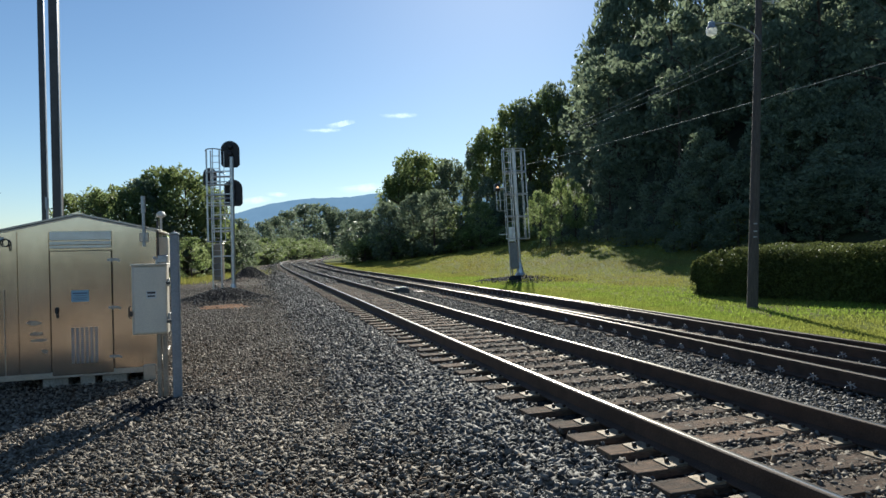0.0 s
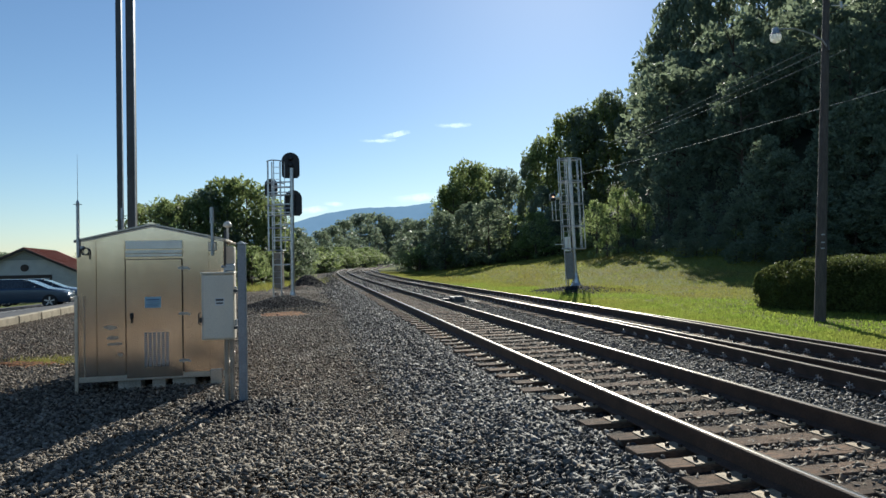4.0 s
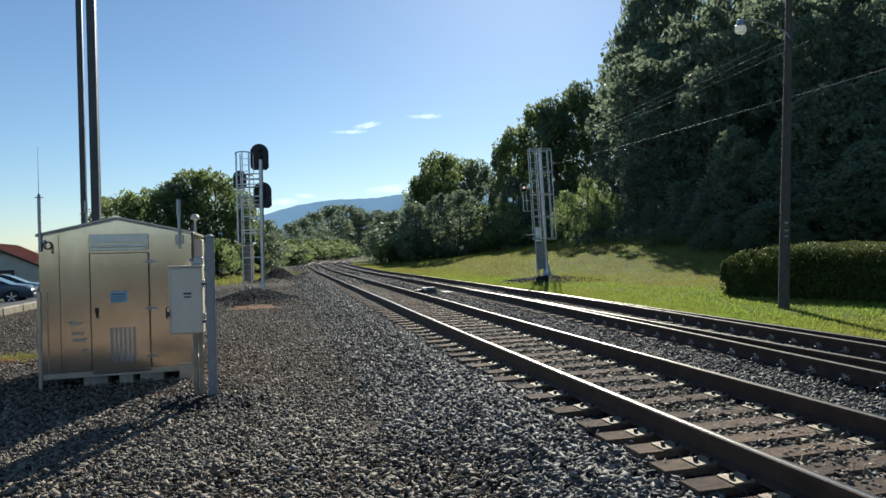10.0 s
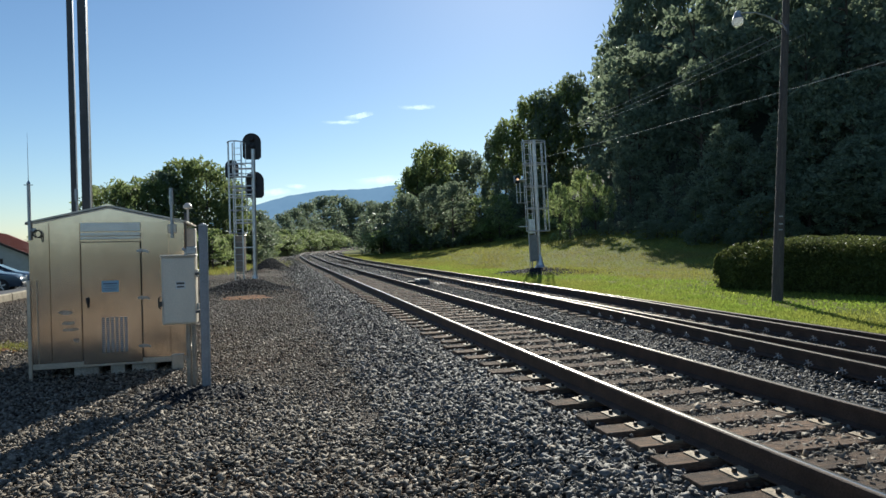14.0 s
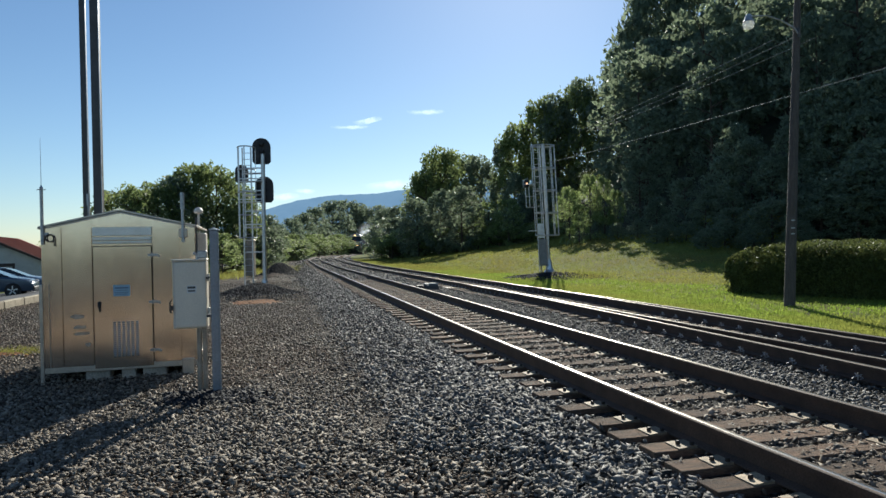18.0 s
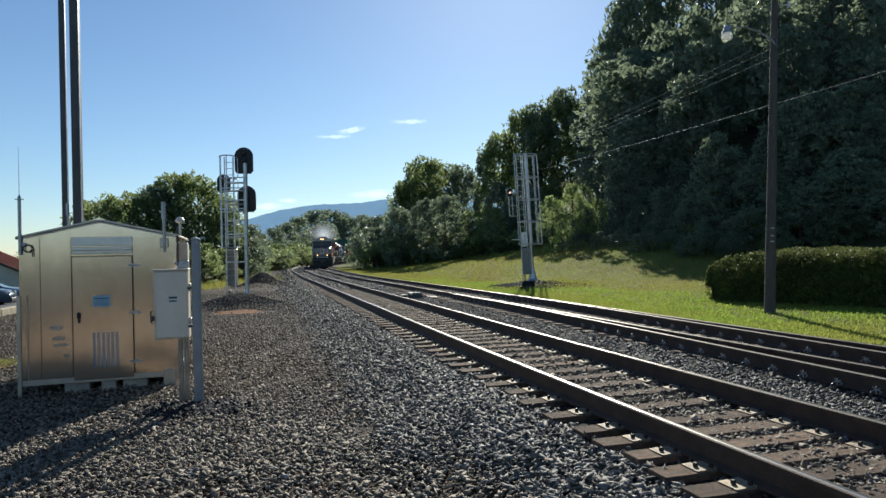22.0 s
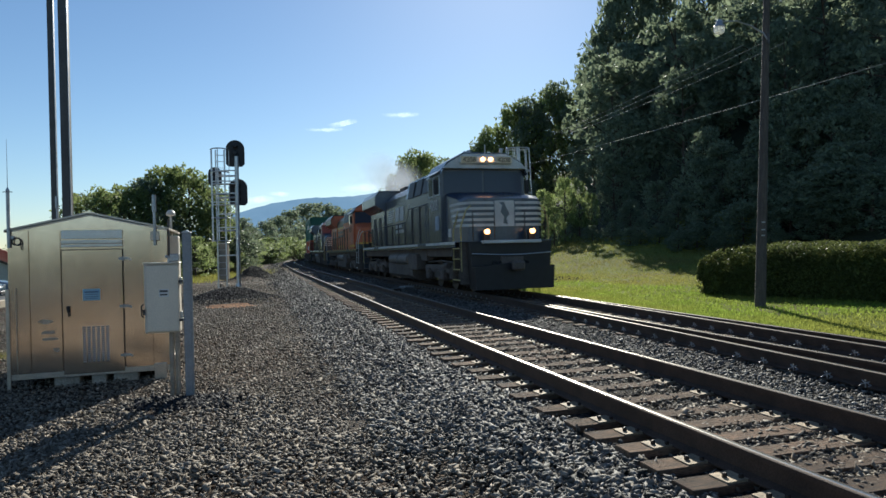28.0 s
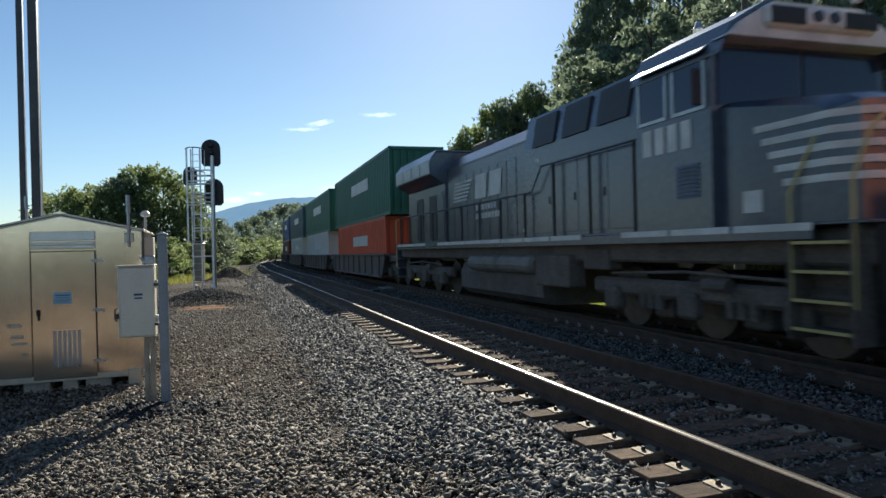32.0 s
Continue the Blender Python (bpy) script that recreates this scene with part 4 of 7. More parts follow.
def left_signal():
    gz = land_z(-8.42, 33.5)
    t = thing("signal_mast", "aluminium signal mast with three dark oval heads and ladder", "railway signal")
    part("base", Mesh().loft([[(-8.42 + r * math.cos(j * math.pi / 6), 33.5 + r * math.sin(j * math.pi / 6), z) for j in range(12)] for r, z in ((0.3, gz - 0.1), (0.3, gz + 0.06), (0.2, gz + 0.1), (0.13, gz + 0.5))]), M_ALU_POLE, t)
    part("mast", Mesh().tube([(-8.42, 33.5, gz), (-8.38, 33.5, 6.1)], 0.1, 14), M_ALU_POLE, t, smooth=True)
    signal_head(t, -8.5, 33.75, 6.27, 0.88, 1.3, 3, 0.2)
    signal_head(t, -8.4, 33.75, 4.38, 0.88, 1.3, 3, 0.2)
    signal_head(t, -9.53, 33.85, 5.18, 0.64, 0.9, 2, 0.2)
    for z in (5.15, 4.1, 2.5):
        part("bracket_arm", Mesh().tube([(-8.4, 33.5, z), (-9.4, 33.5, z)], 0.045, 8), M_ALU_POLE, t)
    for z in (4.75, 3.75):
        part("platform", Mesh().box(-8.95, 33.45, z, 1.05, 0.5, 0.04, 0.006).box(-8.95, 33.2, z + 0.12, 1.1, 0.04, 0.05, 0.006), M_ALU_POLE, t, "small grating platform")
    m = Mesh()
    for z in (5.4, 4.3, 3.3, 2.65, 1.3):
        m.box(-8.85, 33.4, z, 0.9, 0.07, 0.06, 0.006)
    pieces("ladder_stay", m, M_ALU_POLE, t)
    cage(t, -9.15, 33.4, 2.0, 6.4, 0.42, 0.1, gz + 0.1)
    c = thing("relay_case", "narrow weathered relay case behind the signal mast", "equipment case")
    part("case_body", Mesh().box(-9.15, 33.75, 1.0, 0.42, 0.35, 1.75, 0.02), mat("brown_grey_case", (0.3, 0.26, 0.21), 0.7, vary=0.25, scale=3), c)
    m = Mesh()
    for sx in (-9.32, -8.98):
        m.box(sx, 33.75, (gz + 0.15) / 2 - 0.15, 0.05, 0.3, 0.55 , 0.005)
    pieces("case_leg", m, M_STEEL_DARK, c)
    part("case_top", Mesh().box(-9.15, 33.75, 1.9, 0.47, 0.4, 0.05, 0.01), M_ALU_DARK, c)


left_signal()


def right_signal():
    """A leaning mast with a ladder beside it and one round safety cage about both, an apparatus case below."""
    bx, by = 5.85, 35.0
    gz = land_z(bx, by)
    t = thing("signal_tower", "slender aluminium signal mast with caged ladder beside the lawn", "railway signal")
    at = lambda x, y, z: Vector((bx + x - 0.036 * (z - gz), by + y, z))
    part("base", Mesh().loft([[at(r * math.cos(j * math.pi / 6), r * math.sin(j * math.pi / 6), z) for j in range(12)] for r, z in ((0.32, gz - 0.1), (0.3, gz + 0.08), (0.2, gz + 0.22), (0.1, gz + 0.75))]), M_ALU_POLE, t)
    part("mast", Mesh().tube([at(0, 0, gz), at(0, 0, 6.55)], 0.082, 14), M_ALU_POLE, t, smooth=True)
    m = Mesh()
    for x in (-0.52, -0.18):
        m.tube([at(x, -0.12, gz + 0.1 if x < -0.3 else 1.5), at(x, -0.12, 6.5)], 0.026, 6)
    lad = part("ladder", m, M_ALU_POLE, t)
    m = Mesh()
    z = 0.3
    while z < 6.4:
        m.tube([at(-0.52, -0.12, z), at(-0.18, -0.12, z)], 0.014, 6)
        z += 0.305
    pieces("rung", m, M_ALU_POLE, lad)
    ring = [2 * math.pi * i / 24 for i in range(25)]
    for z in (1.85, 3.0, 4.15, 5.3, 6.45):
        part("hoop", Mesh().tube([at(0.6 * math.cos(a), 0.5 * math.sin(a), z) for a in ring], 0.03, 6, caps=False), M_ALU_POLE, t)
        part("hoop_stay", Mesh().tube([at(-0.58, -0.02, z - 0.03), at(0.58, -0.02, z - 0.03)], 0.02, 6), M_ALU_POLE, t)
    for k in (0.0, 0.14, 0.3, 0.5, 0.68, 0.86, 1.0, 1.22, 1.45, 1.75):
        a = -math.pi * k
        part("cage_bar", Mesh().tube([at(0.6 * math.cos(a), 0.5 * math.sin(a), 1.83), at(0.6 * math.cos(a), 0.5 * math.sin(a), 6.47)], 0.021, 6), M_ALU_POLE, t)
    case = mat("shaded_case", (0.3, 0.29, 0.27), 0.6, 0.3, vary=0.2)
    c = part("apparatus_case", Mesh().loft([[at(x, y, z) for x, y in ((-0.5, -0.3), (-0.12, -0.3), (-0.12, 0.02), (-0.5, 0.02))] for z in (gz + 0.45, 1.65)]), case, t)
    part("case_door", Mesh().loft([[at(x, y, z) for x, y in ((-0.48, -0.325), (-0.14, -0.325), (-0.14, -0.302), (-0.48, -0.302))] for z in (gz + 0.5, 1.6)]), case, c)
    part("upper_case", Mesh().loft([[at(x, y, z) for x, y in ((-0.5, -0.25), (-0.2, -0.25), (-0.2, 0.0), (-0.5, 0.0))] for z in (1.72, 2.45)]), M_ALU_POLE, t)
    part("case_foot", Mesh().tube([at(-0.42, -0.15, gz - 0.05), at(-0.42, -0.15, gz + 0.47)], 0.03, 6), case, t)
    part("step_arm", Mesh().box(5.0, 34.8, 2.08, 0.42, 0.22, 0.04, 0.006), M_ALU_POLE, t)
    m = Mesh()
    for z in (3.3, 3.85, 4.4):
        m.tube([at(-1.02, -0.1, z), at(-0.52, -0.1, z)], 0.018, 6)
    for x in (-1.02, -0.84):
        m.tube([at(x, -0.1, 3.3), at(x, -0.1, 4.42)], 0.02, 6)
    pieces("work_rail", m, M_ALU_POLE, t)
    h = part("side_head", Mesh().box(4.72, 35.0, 4.5, 0.26, 0.6, 0.4, 0.06), M_SIGNAL, t)
    part("head_top", Mesh().box(4.86, 34.85, 4.47, 0.5, 0.36, 0.05, 0.01), M_ALU_POLE, t)
    part("signal_lens", Mesh().tube([(4.72, 34.69, 4.5), (4.72, 34.65, 4.5)], 0.05, 12), mat("lit_amber_lens", (0.8, 0.4, 0.1), 0.3, emit=(1.0, 0.5, 0.25, 1.0)), h, "small lit lens")


right_signal()

# ---- street lamp and wires ----
M_WOOD_POLE = mat("weathered_pole", (0.13, 0.11, 0.095), 0.9, vary=0.35, scale=5, bump=0.6, fine=40, stretch=(6, 6, 0.6))
M_WIRE = mat("bare_wire", (0.3, 0.3, 0.3), 0.8, 0.0, vary=0.1)


def lamp_pole():
    gz = land_z(8.43, 16.3)
    base, top = Vector((8.43, 16.3, gz - 0.1)), Vector((8.95, 16.5, 8.9))
    t = thing("street_lamp", "leaning wooden utility pole with a curved arm and street lamp", "street lamp")
    at = lambda k: base.lerp(top, k)
    part("pole", Mesh().tube([at(i / 6) for i in range(7)], [0.13 - 0.011 * i for i in range(7)], 14), M_WOOD_POLE, t, smooth=True)
    a = at(0.735)
    tip = Vector((7.6, 16.36, 6.71))
    arm = part("arm", Mesh().tube([a + Vector((0, -0.1, -0.15)), a + Vector((-0.12, -0.1, 0.02)), a + Vector((-0.4, -0.05, 0.22)), tip + Vector((0.45, 0, 0.07)), tip + Vector((0.08, 0, 0.06))], 0.022, 8), M_GALV, t, smooth=True)
    part("bracket", Mesh().box(a.x, a.y - 0.1, a.z - 0.1, 0.06, 0.06, 0.26, 0.01), M_STEEL_DARK, arm)
    rings = [[(tip.x + r * math.cos(j * math.pi / 7), tip.y + r * math.sin(j * math.pi / 7), tip.z + z) for j in range(14)] for r, z in ((0.04, 0.12), (0.075, 0.09), (0.08, 0.02), (0.12, -0.04), (0.13, -0.07))]
    h = part("lamp_head", Mesh().loft(rings), M_GALV, t, smooth=True)
    rings = [[(tip.x + r * math.cos(j * math.pi / 7), tip.y + r * math.sin(j * math.pi / 7), tip.z + z) for j in range(14)] for r, z in ((0.12, -0.07), (0.132, -0.12), (0.115, -0.21), (0.075, -0.235))]
    part("refractor", Mesh().loft(rings), mat("lamp_refractor", (0.8, 0.8, 0.75), 0.25, vary=0.05, trans=0.5), h, "pale translucent refractor bowl", smooth=True)
    m = Mesh()
    for k in (0.2, 0.215, 0.235):
        q = at(k)
        m.box(q.x - 0.03, q.y - 0.128, q.z, 0.09, 0.012, 0.03, 0.002)
    pieces("tag_plate", m, M_GALV, t)
    m = Mesh()
    q = at(0.83)
    m.tube([q + Vector((0.1, -0.05, 0)), q + Vector((0.45, -0.1, -0.02))], 0.012, 6).tube([q + Vector((0.3, -0.1, -0.08)), q + Vector((0.3, -0.1, 0.08))], 0.03, 6)
    part("insulator", m, M_WHITE, t)


lamp_pole()


def wire(a, b, sag, r=0.012):
    a, b = Vector(a), Vector(b)
    pts = [a.lerp(b, i / 24) - Vector((0, 0, sag * 4 * (i / 24) * (1 - i / 24))) for i in range(25)]
    t = thing("overhead_wire", "thin overhead wire sagging before the dark hillside", "wire", group="overhead wires")
    part("strand", Mesh().tube(pts, r, 5), M_WIRE, t)


wire((5.75, 35.1, 5.55), (13.4, 10.4, 5.8), 0.12, 0.01)
for i, (dx, dz) in enumerate(((0, 0), (0.7, 0.05), (1.5, 0.05))):
    wire((9.5 + dx * 0.62, 44.0, 8.7 - dz), (12.1 + dx, 24.0, 8.47 + dz), 0.1, 0.013)


# ---- kerb, parked cars, depot building ----
def kerb():
    t = thing("kerb", "row of weathered concrete kerb blocks edging the car park", "kerb", kind="structure")
    me = Mesh().box(0, 0, 0.0, 0.2, 1.76, 0.34, 0.03).data("kerb_block", mat("old_concrete", (0.42, 0.36, 0.26), 0.9, vary=0.3, scale=3, bump=0.5, obj=0.15))
    s = 4.0
    while s < 46:
        q = rail_at(s, -13.0)
        part("kerb_block", me, None, t, at=pose(q.x, q.y, -0.31, 0, 0, -math.degrees(float(np.interp(s, ARC, HEAD)))))
        s += 1.8
    p = thing("parking_line", "worn white edge line on the asphalt", "road marking", kind="structure")
    m = Mesh()
    ss = [5 + i for i in range(38)]
    for a, b in zip(ss[:-1], ss[1:]):
        vs = [rail_at(a, -16.9), rail_at(a, -16.75), rail_at(b, -16.75), rail_at(b, -16.9)]
        m.add([(v.x, v.y, land_z(v.x, v.y) + 0.006) for v in vs], [(0, 1, 2, 3)])
    part("stripe", m, M_WHITE, p)


kerb()


def car(name, label, at, paint):
    """A parked saloon: lofted body, glasshouse, wheels, lamps."""
    t = thing(name, label, "car", at, group="parked cars")
    L, W = 4.6, 1.85
    xs = [-2.3, -2.2, -1.7, -0.9, 0.9, 1.35, 2.0, 2.25, 2.3]
    top = [0.75, 0.98, 1.02, 1.03, 1.02, 0.98, 0.86, 0.7, 0.6]
    hw = [0.75, 0.86, 0.92, 0.925, 0.925, 0.92, 0.88, 0.78, 0.7]
    rings = []
    for x, tz, h in zip(xs, top, hw):
        rings.append([(x, -h * 0.94, 0.3), (x, -h, 0.55), (x, -h * 0.98, tz - 0.08), (x, -h * 0.86, tz), (x, h * 0.86, tz), (x, h * 0.98, tz - 0.08), (x, h, 0.55), (x, h * 0.94, 0.3)])
    body = part("body", Mesh().loft(rings), paint, t, smooth=True)
    rings = []
    for x, z0, z1, h in ((-2.05, 0.98, 1.0, 0.72), (-1.55, 0.98, 1.28, 0.66), (-0.9, 0.98, 1.43, 0.62), (0.0, 0.98, 1.45, 0.62), (0.5, 0.98, 1.37, 0.64), (1.35, 0.94, 0.97, 0.72)):
        rings.append([(x, -h - 0.12, z0), (x, -h, z1), (x, h, z1), (x, h + 0.12, z0)])
    part("glasshouse", Mesh().loft(rings), mat("car_glass", (0.02, 0.025, 0.03), 0.08, vary=0.1, spec=0.8), t, "dark tinted windows", smooth=True)
    part("roof", Mesh().box(-0.45, 0, 1.45, 1.3, 1.15, 0.03, 0.014), paint, t)
    for sx in (-1.4, 1.42):
        for sy in (-1, 1):
            w = part("wheel", Mesh().tube([(sx, sy * 0.7, 0.35), (sx, sy * 0.93, 0.35)], 0.35, 20), mat("tyre", (0.02, 0.02, 0.02), 0.85, vary=0.2), t)
            m = Mesh().tube([(sx, sy * 0.92, 0.35), (sx, sy * 0.945, 0.35)], 0.235, 20)
            m.mi = 1
            for k in range(5):
                a = k * 2 * math.pi / 5
                m.box(0, 0, 0.13, 0.06, 0.02, 0.2, 0.005, tm=Matrix.Translation((sx, sy * 0.952, 0.35)) @ Matrix.Rotation(a, 4, "Y"))
            part("rim", m, [M_BLACK, M_ALU_POLE], w, "five-spoke alloy rim")
    for sy in (-0.6, 0.6):
        part("headlight", Mesh().box(2.17, sy, 0.74, 0.18, 0.36, 0.12, 0.04), mat("lamp_glass", (0.7, 0.72, 0.75), 0.1, 0.3, vary=0.05), t)
    part("bumper", Mesh().box(2.26, 0, 0.42, 0.14, 1.5, 0.2, 0.05), M_BLACK, t)
    for sy in (-1.0, 1.0):
        part("wing_mirror", Mesh().box(0.75, sy, 1.06, 0.12, 0.18, 0.12, 0.03), paint, t)
    return t


M_NAVY = mat("dark_blue_car_paint", (0.045, 0.075, 0.115), 0.25, 0.3, vary=0.08, scale=2, bump=0, spec=0.7)
M_SILVER = mat("blue_grey_car_paint", (0.12, 0.17, 0.24), 0.25, 0.4, vary=0.06, scale=2, bump=0, spec=0.7)
car("parked_car", "dark blue car parked in the asphalt lot", pose(-22.3, 33.8, land_z(-22.3, 33.8), 0, 0, 20), M_NAVY)
car("parked_car", "blue-grey car parked beyond the dark blue car", pose(-23.8, 37.6, land_z(-23.8, 37.6), 0, 0, 22), M_SILVER)


def depot():
    t = thing("depot_building", "low pale building with a rust-red metal roof and dark-framed doors", "building", pose(-38.7, 58.9, -2.6, 0, 0, 22))
    M_SIDING = mat("pale_siding", (0.62, 0.6, 0.55), 0.8, vary=0.12, scale=2, bump=0.2)
    W, D, E, P = 10.2, 16.0, 3.1, 5.6
    part("wall", Mesh().prism([(-W / 2, 0), (W / 2, 0), (W / 2, E), (0, P - 0.1), (-W / 2, E)], 0.4, D, "y"), M_SIDING, t)
    M_RED = mat("rust_red_metal_roof", (0.36, 0.1, 0.055), 0.55, 0.1, vary=0.2, scale=1.5, bump=0.1)
    r = Mesh()
    k = (P - E) / (W / 2)
    for sg in (-1, 1):
        x1 = sg * (W / 2 + 0.5)
        z1 = P - k * (W / 2 + 0.5)
        r.prism([(0, P), (x1, z1), (x1, z1 + 0.1), (0, P + 0.12)], -0.1, D + 0.4, "y")
    rf = part("roof", r, M_RED, t, "standing-seam rust-red roof")
    r = Mesh()
    for i in range(26):
        y = i * 0.6
        for sg in (-1, 1):
            x1 = sg * (W / 2 + 0.5)
            z1 = P - k * (W / 2 + 0.5)
            r.prism([(0, P + 0.12), (x1, z1 + 0.1), (x1, z1 + 0.14), (0, P + 0.16)], y, y + 0.04, "y")
    pieces("roof_seam", r, M_RED, rf)
    r = Mesh()
    for sg in (-1, 1):
        x1 = sg * (W / 2 + 0.55)
        z1 = P - k * (W / 2 + 0.55)
        r.prism([(0, P + 0.1), (x1, z1 + 0.1), (x1, z1 - 0.12), (0, P - 0.14)], -0.16, -0.1, "y")
    part("barge_board", r, mat("dark_brown_trim", (0.07, 0.05, 0.04), 0.7, vary=0.2), t)
    g = mat("dark_brown_trim", (0, 0, 0))
    part("gable_vent", Mesh().prism([(-1.7, 4.6), (1.7, 4.6), (0, 5.35)], 0.36, 0.4, "y"), mat("grey_gable", (0.4, 0.4, 0.38), 0.8), t)
    part("round_medallion", Mesh().tube([(0, 0.38, 3.9), (0, 0.32, 3.9)], 0.32, 18), g, t, "dark round emblem under the gable")
    for x in (-1.0, 1.1):
        d = part("door", Mesh().box(x, 0.36, 1.5, 1.7, 0.06, 3.0, 0.01), mat("cream_door", (0.66, 0.65, 0.6), 0.6), t)
        part("door_frame", Mesh().box(x, 0.35, 3.12, 2.1, 0.1, 0.3, 0.01).box(x - 0.95, 0.35, 1.5, 0.18, 0.1, 3.0).box(x + 0.95, 0.35, 1.5, 0.18, 0.1, 3.0), g, d)
    pieces("batten", (lambda m: [m.box(-W / 2 + 0.3 + i * 0.4, 0.39, 1.5, 0.04, 0.03, 3.0) for i in range(23)] and m)(Mesh()), M_SIDING, t)
    f = thing("picket_fence", "short white picket fence beside the depot building", "fence", pose(-31.0, 58.5, -2.5, 0, 0, 22))
    for i in range(14):
        part("picket", Mesh().box(i * 0.16, 0, 0.5, 0.09, 0.02, 1.0, 0.005), M_WHITE, f)
    pieces("fence_rail", Mesh().box(1.0, 0.03, 0.3, 2.3, 0.03, 0.08).box(1.0, 0.03, 0.75, 2.3, 0.03, 0.08), M_WHITE, f)


depot()


def soil_patch(x, y, rx, ry, seed):
    """Bare earth with a ragged edge, a thin lens on the gravel."""
    rng = random.Random(seed)
    m = Mesh()
    vs = []
    for k in (1.0, 0.6):
        for i in range(36):
            a = 2 * math.pi * i / 36
            r = k * (1 + 0.18 * math.sin(5 * a + seed) + rng.uniform(-0.12, 0.12))
            px, py = x + rx * r * math.cos(a), y + ry * r * math.sin(a)
            vs.append((px, py, land_z(px, py) + (-0.01 if k == 1.0 else 0.03)))
    vs.append((x, y, land_z(x, y) + 0.035))
    m.add(vs, [(i, (i + 1) % 36, 36 + (i + 1) % 36, 36 + i) for i in range(36)] + [(36 + i, 36 + (i + 1) % 36, 72) for i in range(36)])
    tagged(part("soil_patch", m, M_SOIL), "bare orange soil and dead weeds in the gravel", "soil", kind="structure")


soil_patch(-6.6, 25.0, 1.1, 1.1, 1)
soil_patch(-21.5, 69.0, 2.2, 6.0, 2)
soil_patch(-8.6, 13.2, 0.9, 0.35, 3)

# ---- trees, hedge, hills, clouds ----
M_BARK = mat("bark", (0.12, 0.09, 0.065), 0.9, vary=0.35, scale=4, bump=0.7, fine=20, stretch=(3, 3, 0.5))
M_LEAF = mat("broad_leaf", (0.17, 0.21, 0.075), 0.55, vary=0.3, scale=0.5, bump=0, second=(0.11, 0.155, 0.06), island=0.35, trans=0.5, spec=0.2)
M_LEAF_DARK = mat("shaded_leaf", (0.165, 0.205, 0.13), 0.5, vary=0.25, scale=0.4, bump=0, second=(0.13, 0.165, 0.105), island=0.3, trans=0.42, spec=0.2)
M_HEDGE = mat("hedge_leaf", (0.12, 0.145, 0.045), 0.5, vary=0.3, scale=1.5, bump=0, second=(0.08, 0.1, 0.035), island=0.4, trans=0.25, spec=0.05)
M_LEAF_PALE = mat("sapling_leaf", (0.22, 0.27, 0.12), 0.55, vary=0.3, scale=0.6, bump=0, second=(0.14, 0.2, 0.06), island=0.35, trans=0.5, spec=0.5)


def leaves(name, centres, radii, per, size, seed, m):
    """Many small leaf blades round clump centres, one joined mesh."""
    rng = np.random.default_rng(seed)
    c = np.repeat(np.asarray(centres, float), per, axis=0)
    r = np.repeat(np.asarray(radii, float), per)[:, None]
    n = len(c)
    d = rng.normal(size=(n, 3))
    d /= np.linalg.norm(d, axis=1, keepdims=True)
    p = c + d * r * (rng.uniform(0.35, 1.0, (n, 1)) ** 0.5) * [1, 1, 0.8]
    a, b = rng.normal(size=(n, 3)), rng.normal(size=(n, 3))
    a /= np.linalg.norm(a, axis=1, keepdims=True)
    b -= a * (a * b).sum(1, keepdims=True)
    b /= np.linalg.norm(b, axis=1, keepdims=True)
    sz = rng.uniform(size * 0.6, size * 1.3, (n, 1))
    v = np.stack([p - a * sz, p + b * sz * 0.5, p + a * sz, p - b * sz * 0.5], 1)
    return array_mesh(name, v.reshape(-1, 3), np.arange(n * 4).reshape(-1, 4), m)


def tree_proto(seed, height, width, low, m, clumps=95, per=85, leaf=0.2):
    """Trunk with limbs, crown of leaf clumps; about height tall. low: where the crown begins (share)."""
    rng = random.Random(seed)
    t = thing("tree", "", "tree", pose(0, 0, 0))
    w = Mesh()
    lean = Vector((rng.uniform(-0.04, 0.04), rng.uniform(-0.04, 0.04), 1))
    pts = [lean * (height * 0.85 * i / 6) for i in range(7)]
    w.tube(pts, [height * (0.022 - 0.003 * i) for i in range(7)], 8)
    cs, rs = [], []
    limbs = 13
    for i in range(limbs):
        k = low + (0.85 - low) * (i + 0.5) / limbs
        a = i * 2.4 + rng.uniform(-0.4, 0.4)
        base = lean * (height * k * 0.9)
        reach = width / 2 * math.sin(math.pi * min(0.97, 0.18 + 0.82 * (k - low) / (1 - low))) ** 0.7 * rng.uniform(0.75, 1.1)
        tip = base + Vector((math.cos(a) * reach, math.sin(a) * reach, height * rng.uniform(0.06, 0.16)))
        mid = base.lerp(tip, 0.5) + Vector((0, 0, height * 0.02))
        w.tube([base, mid, tip], [height * 0.008, height * 0.005, height * 0.002], 5)
    for i in range(clumps):
        k = rng.uniform(0, 1) ** 0.85
        z = height * (low + (1 - low) * k * 0.95)
        prof = math.sin(math.pi * (0.16 + 0.8 * k)) ** 0.65
        rad = width / 2 * prof * math.sqrt(rng.uniform(0.25, 1.0)) * rng.uniform(0.85, 1.15)
        a = rng.uniform(0, 6.283)
        cs.append((math.cos(a) * rad + lean.x * z, math.sin(a) * rad + lean.y * z, z))
        rs.append(width * rng.uniform(0.075, 0.15))
    part("trunk", w, M_BARK, t, smooth=True)
    part("crown", leaves("crown", cs, rs, per, leaf, seed, m), None, t)
    return t


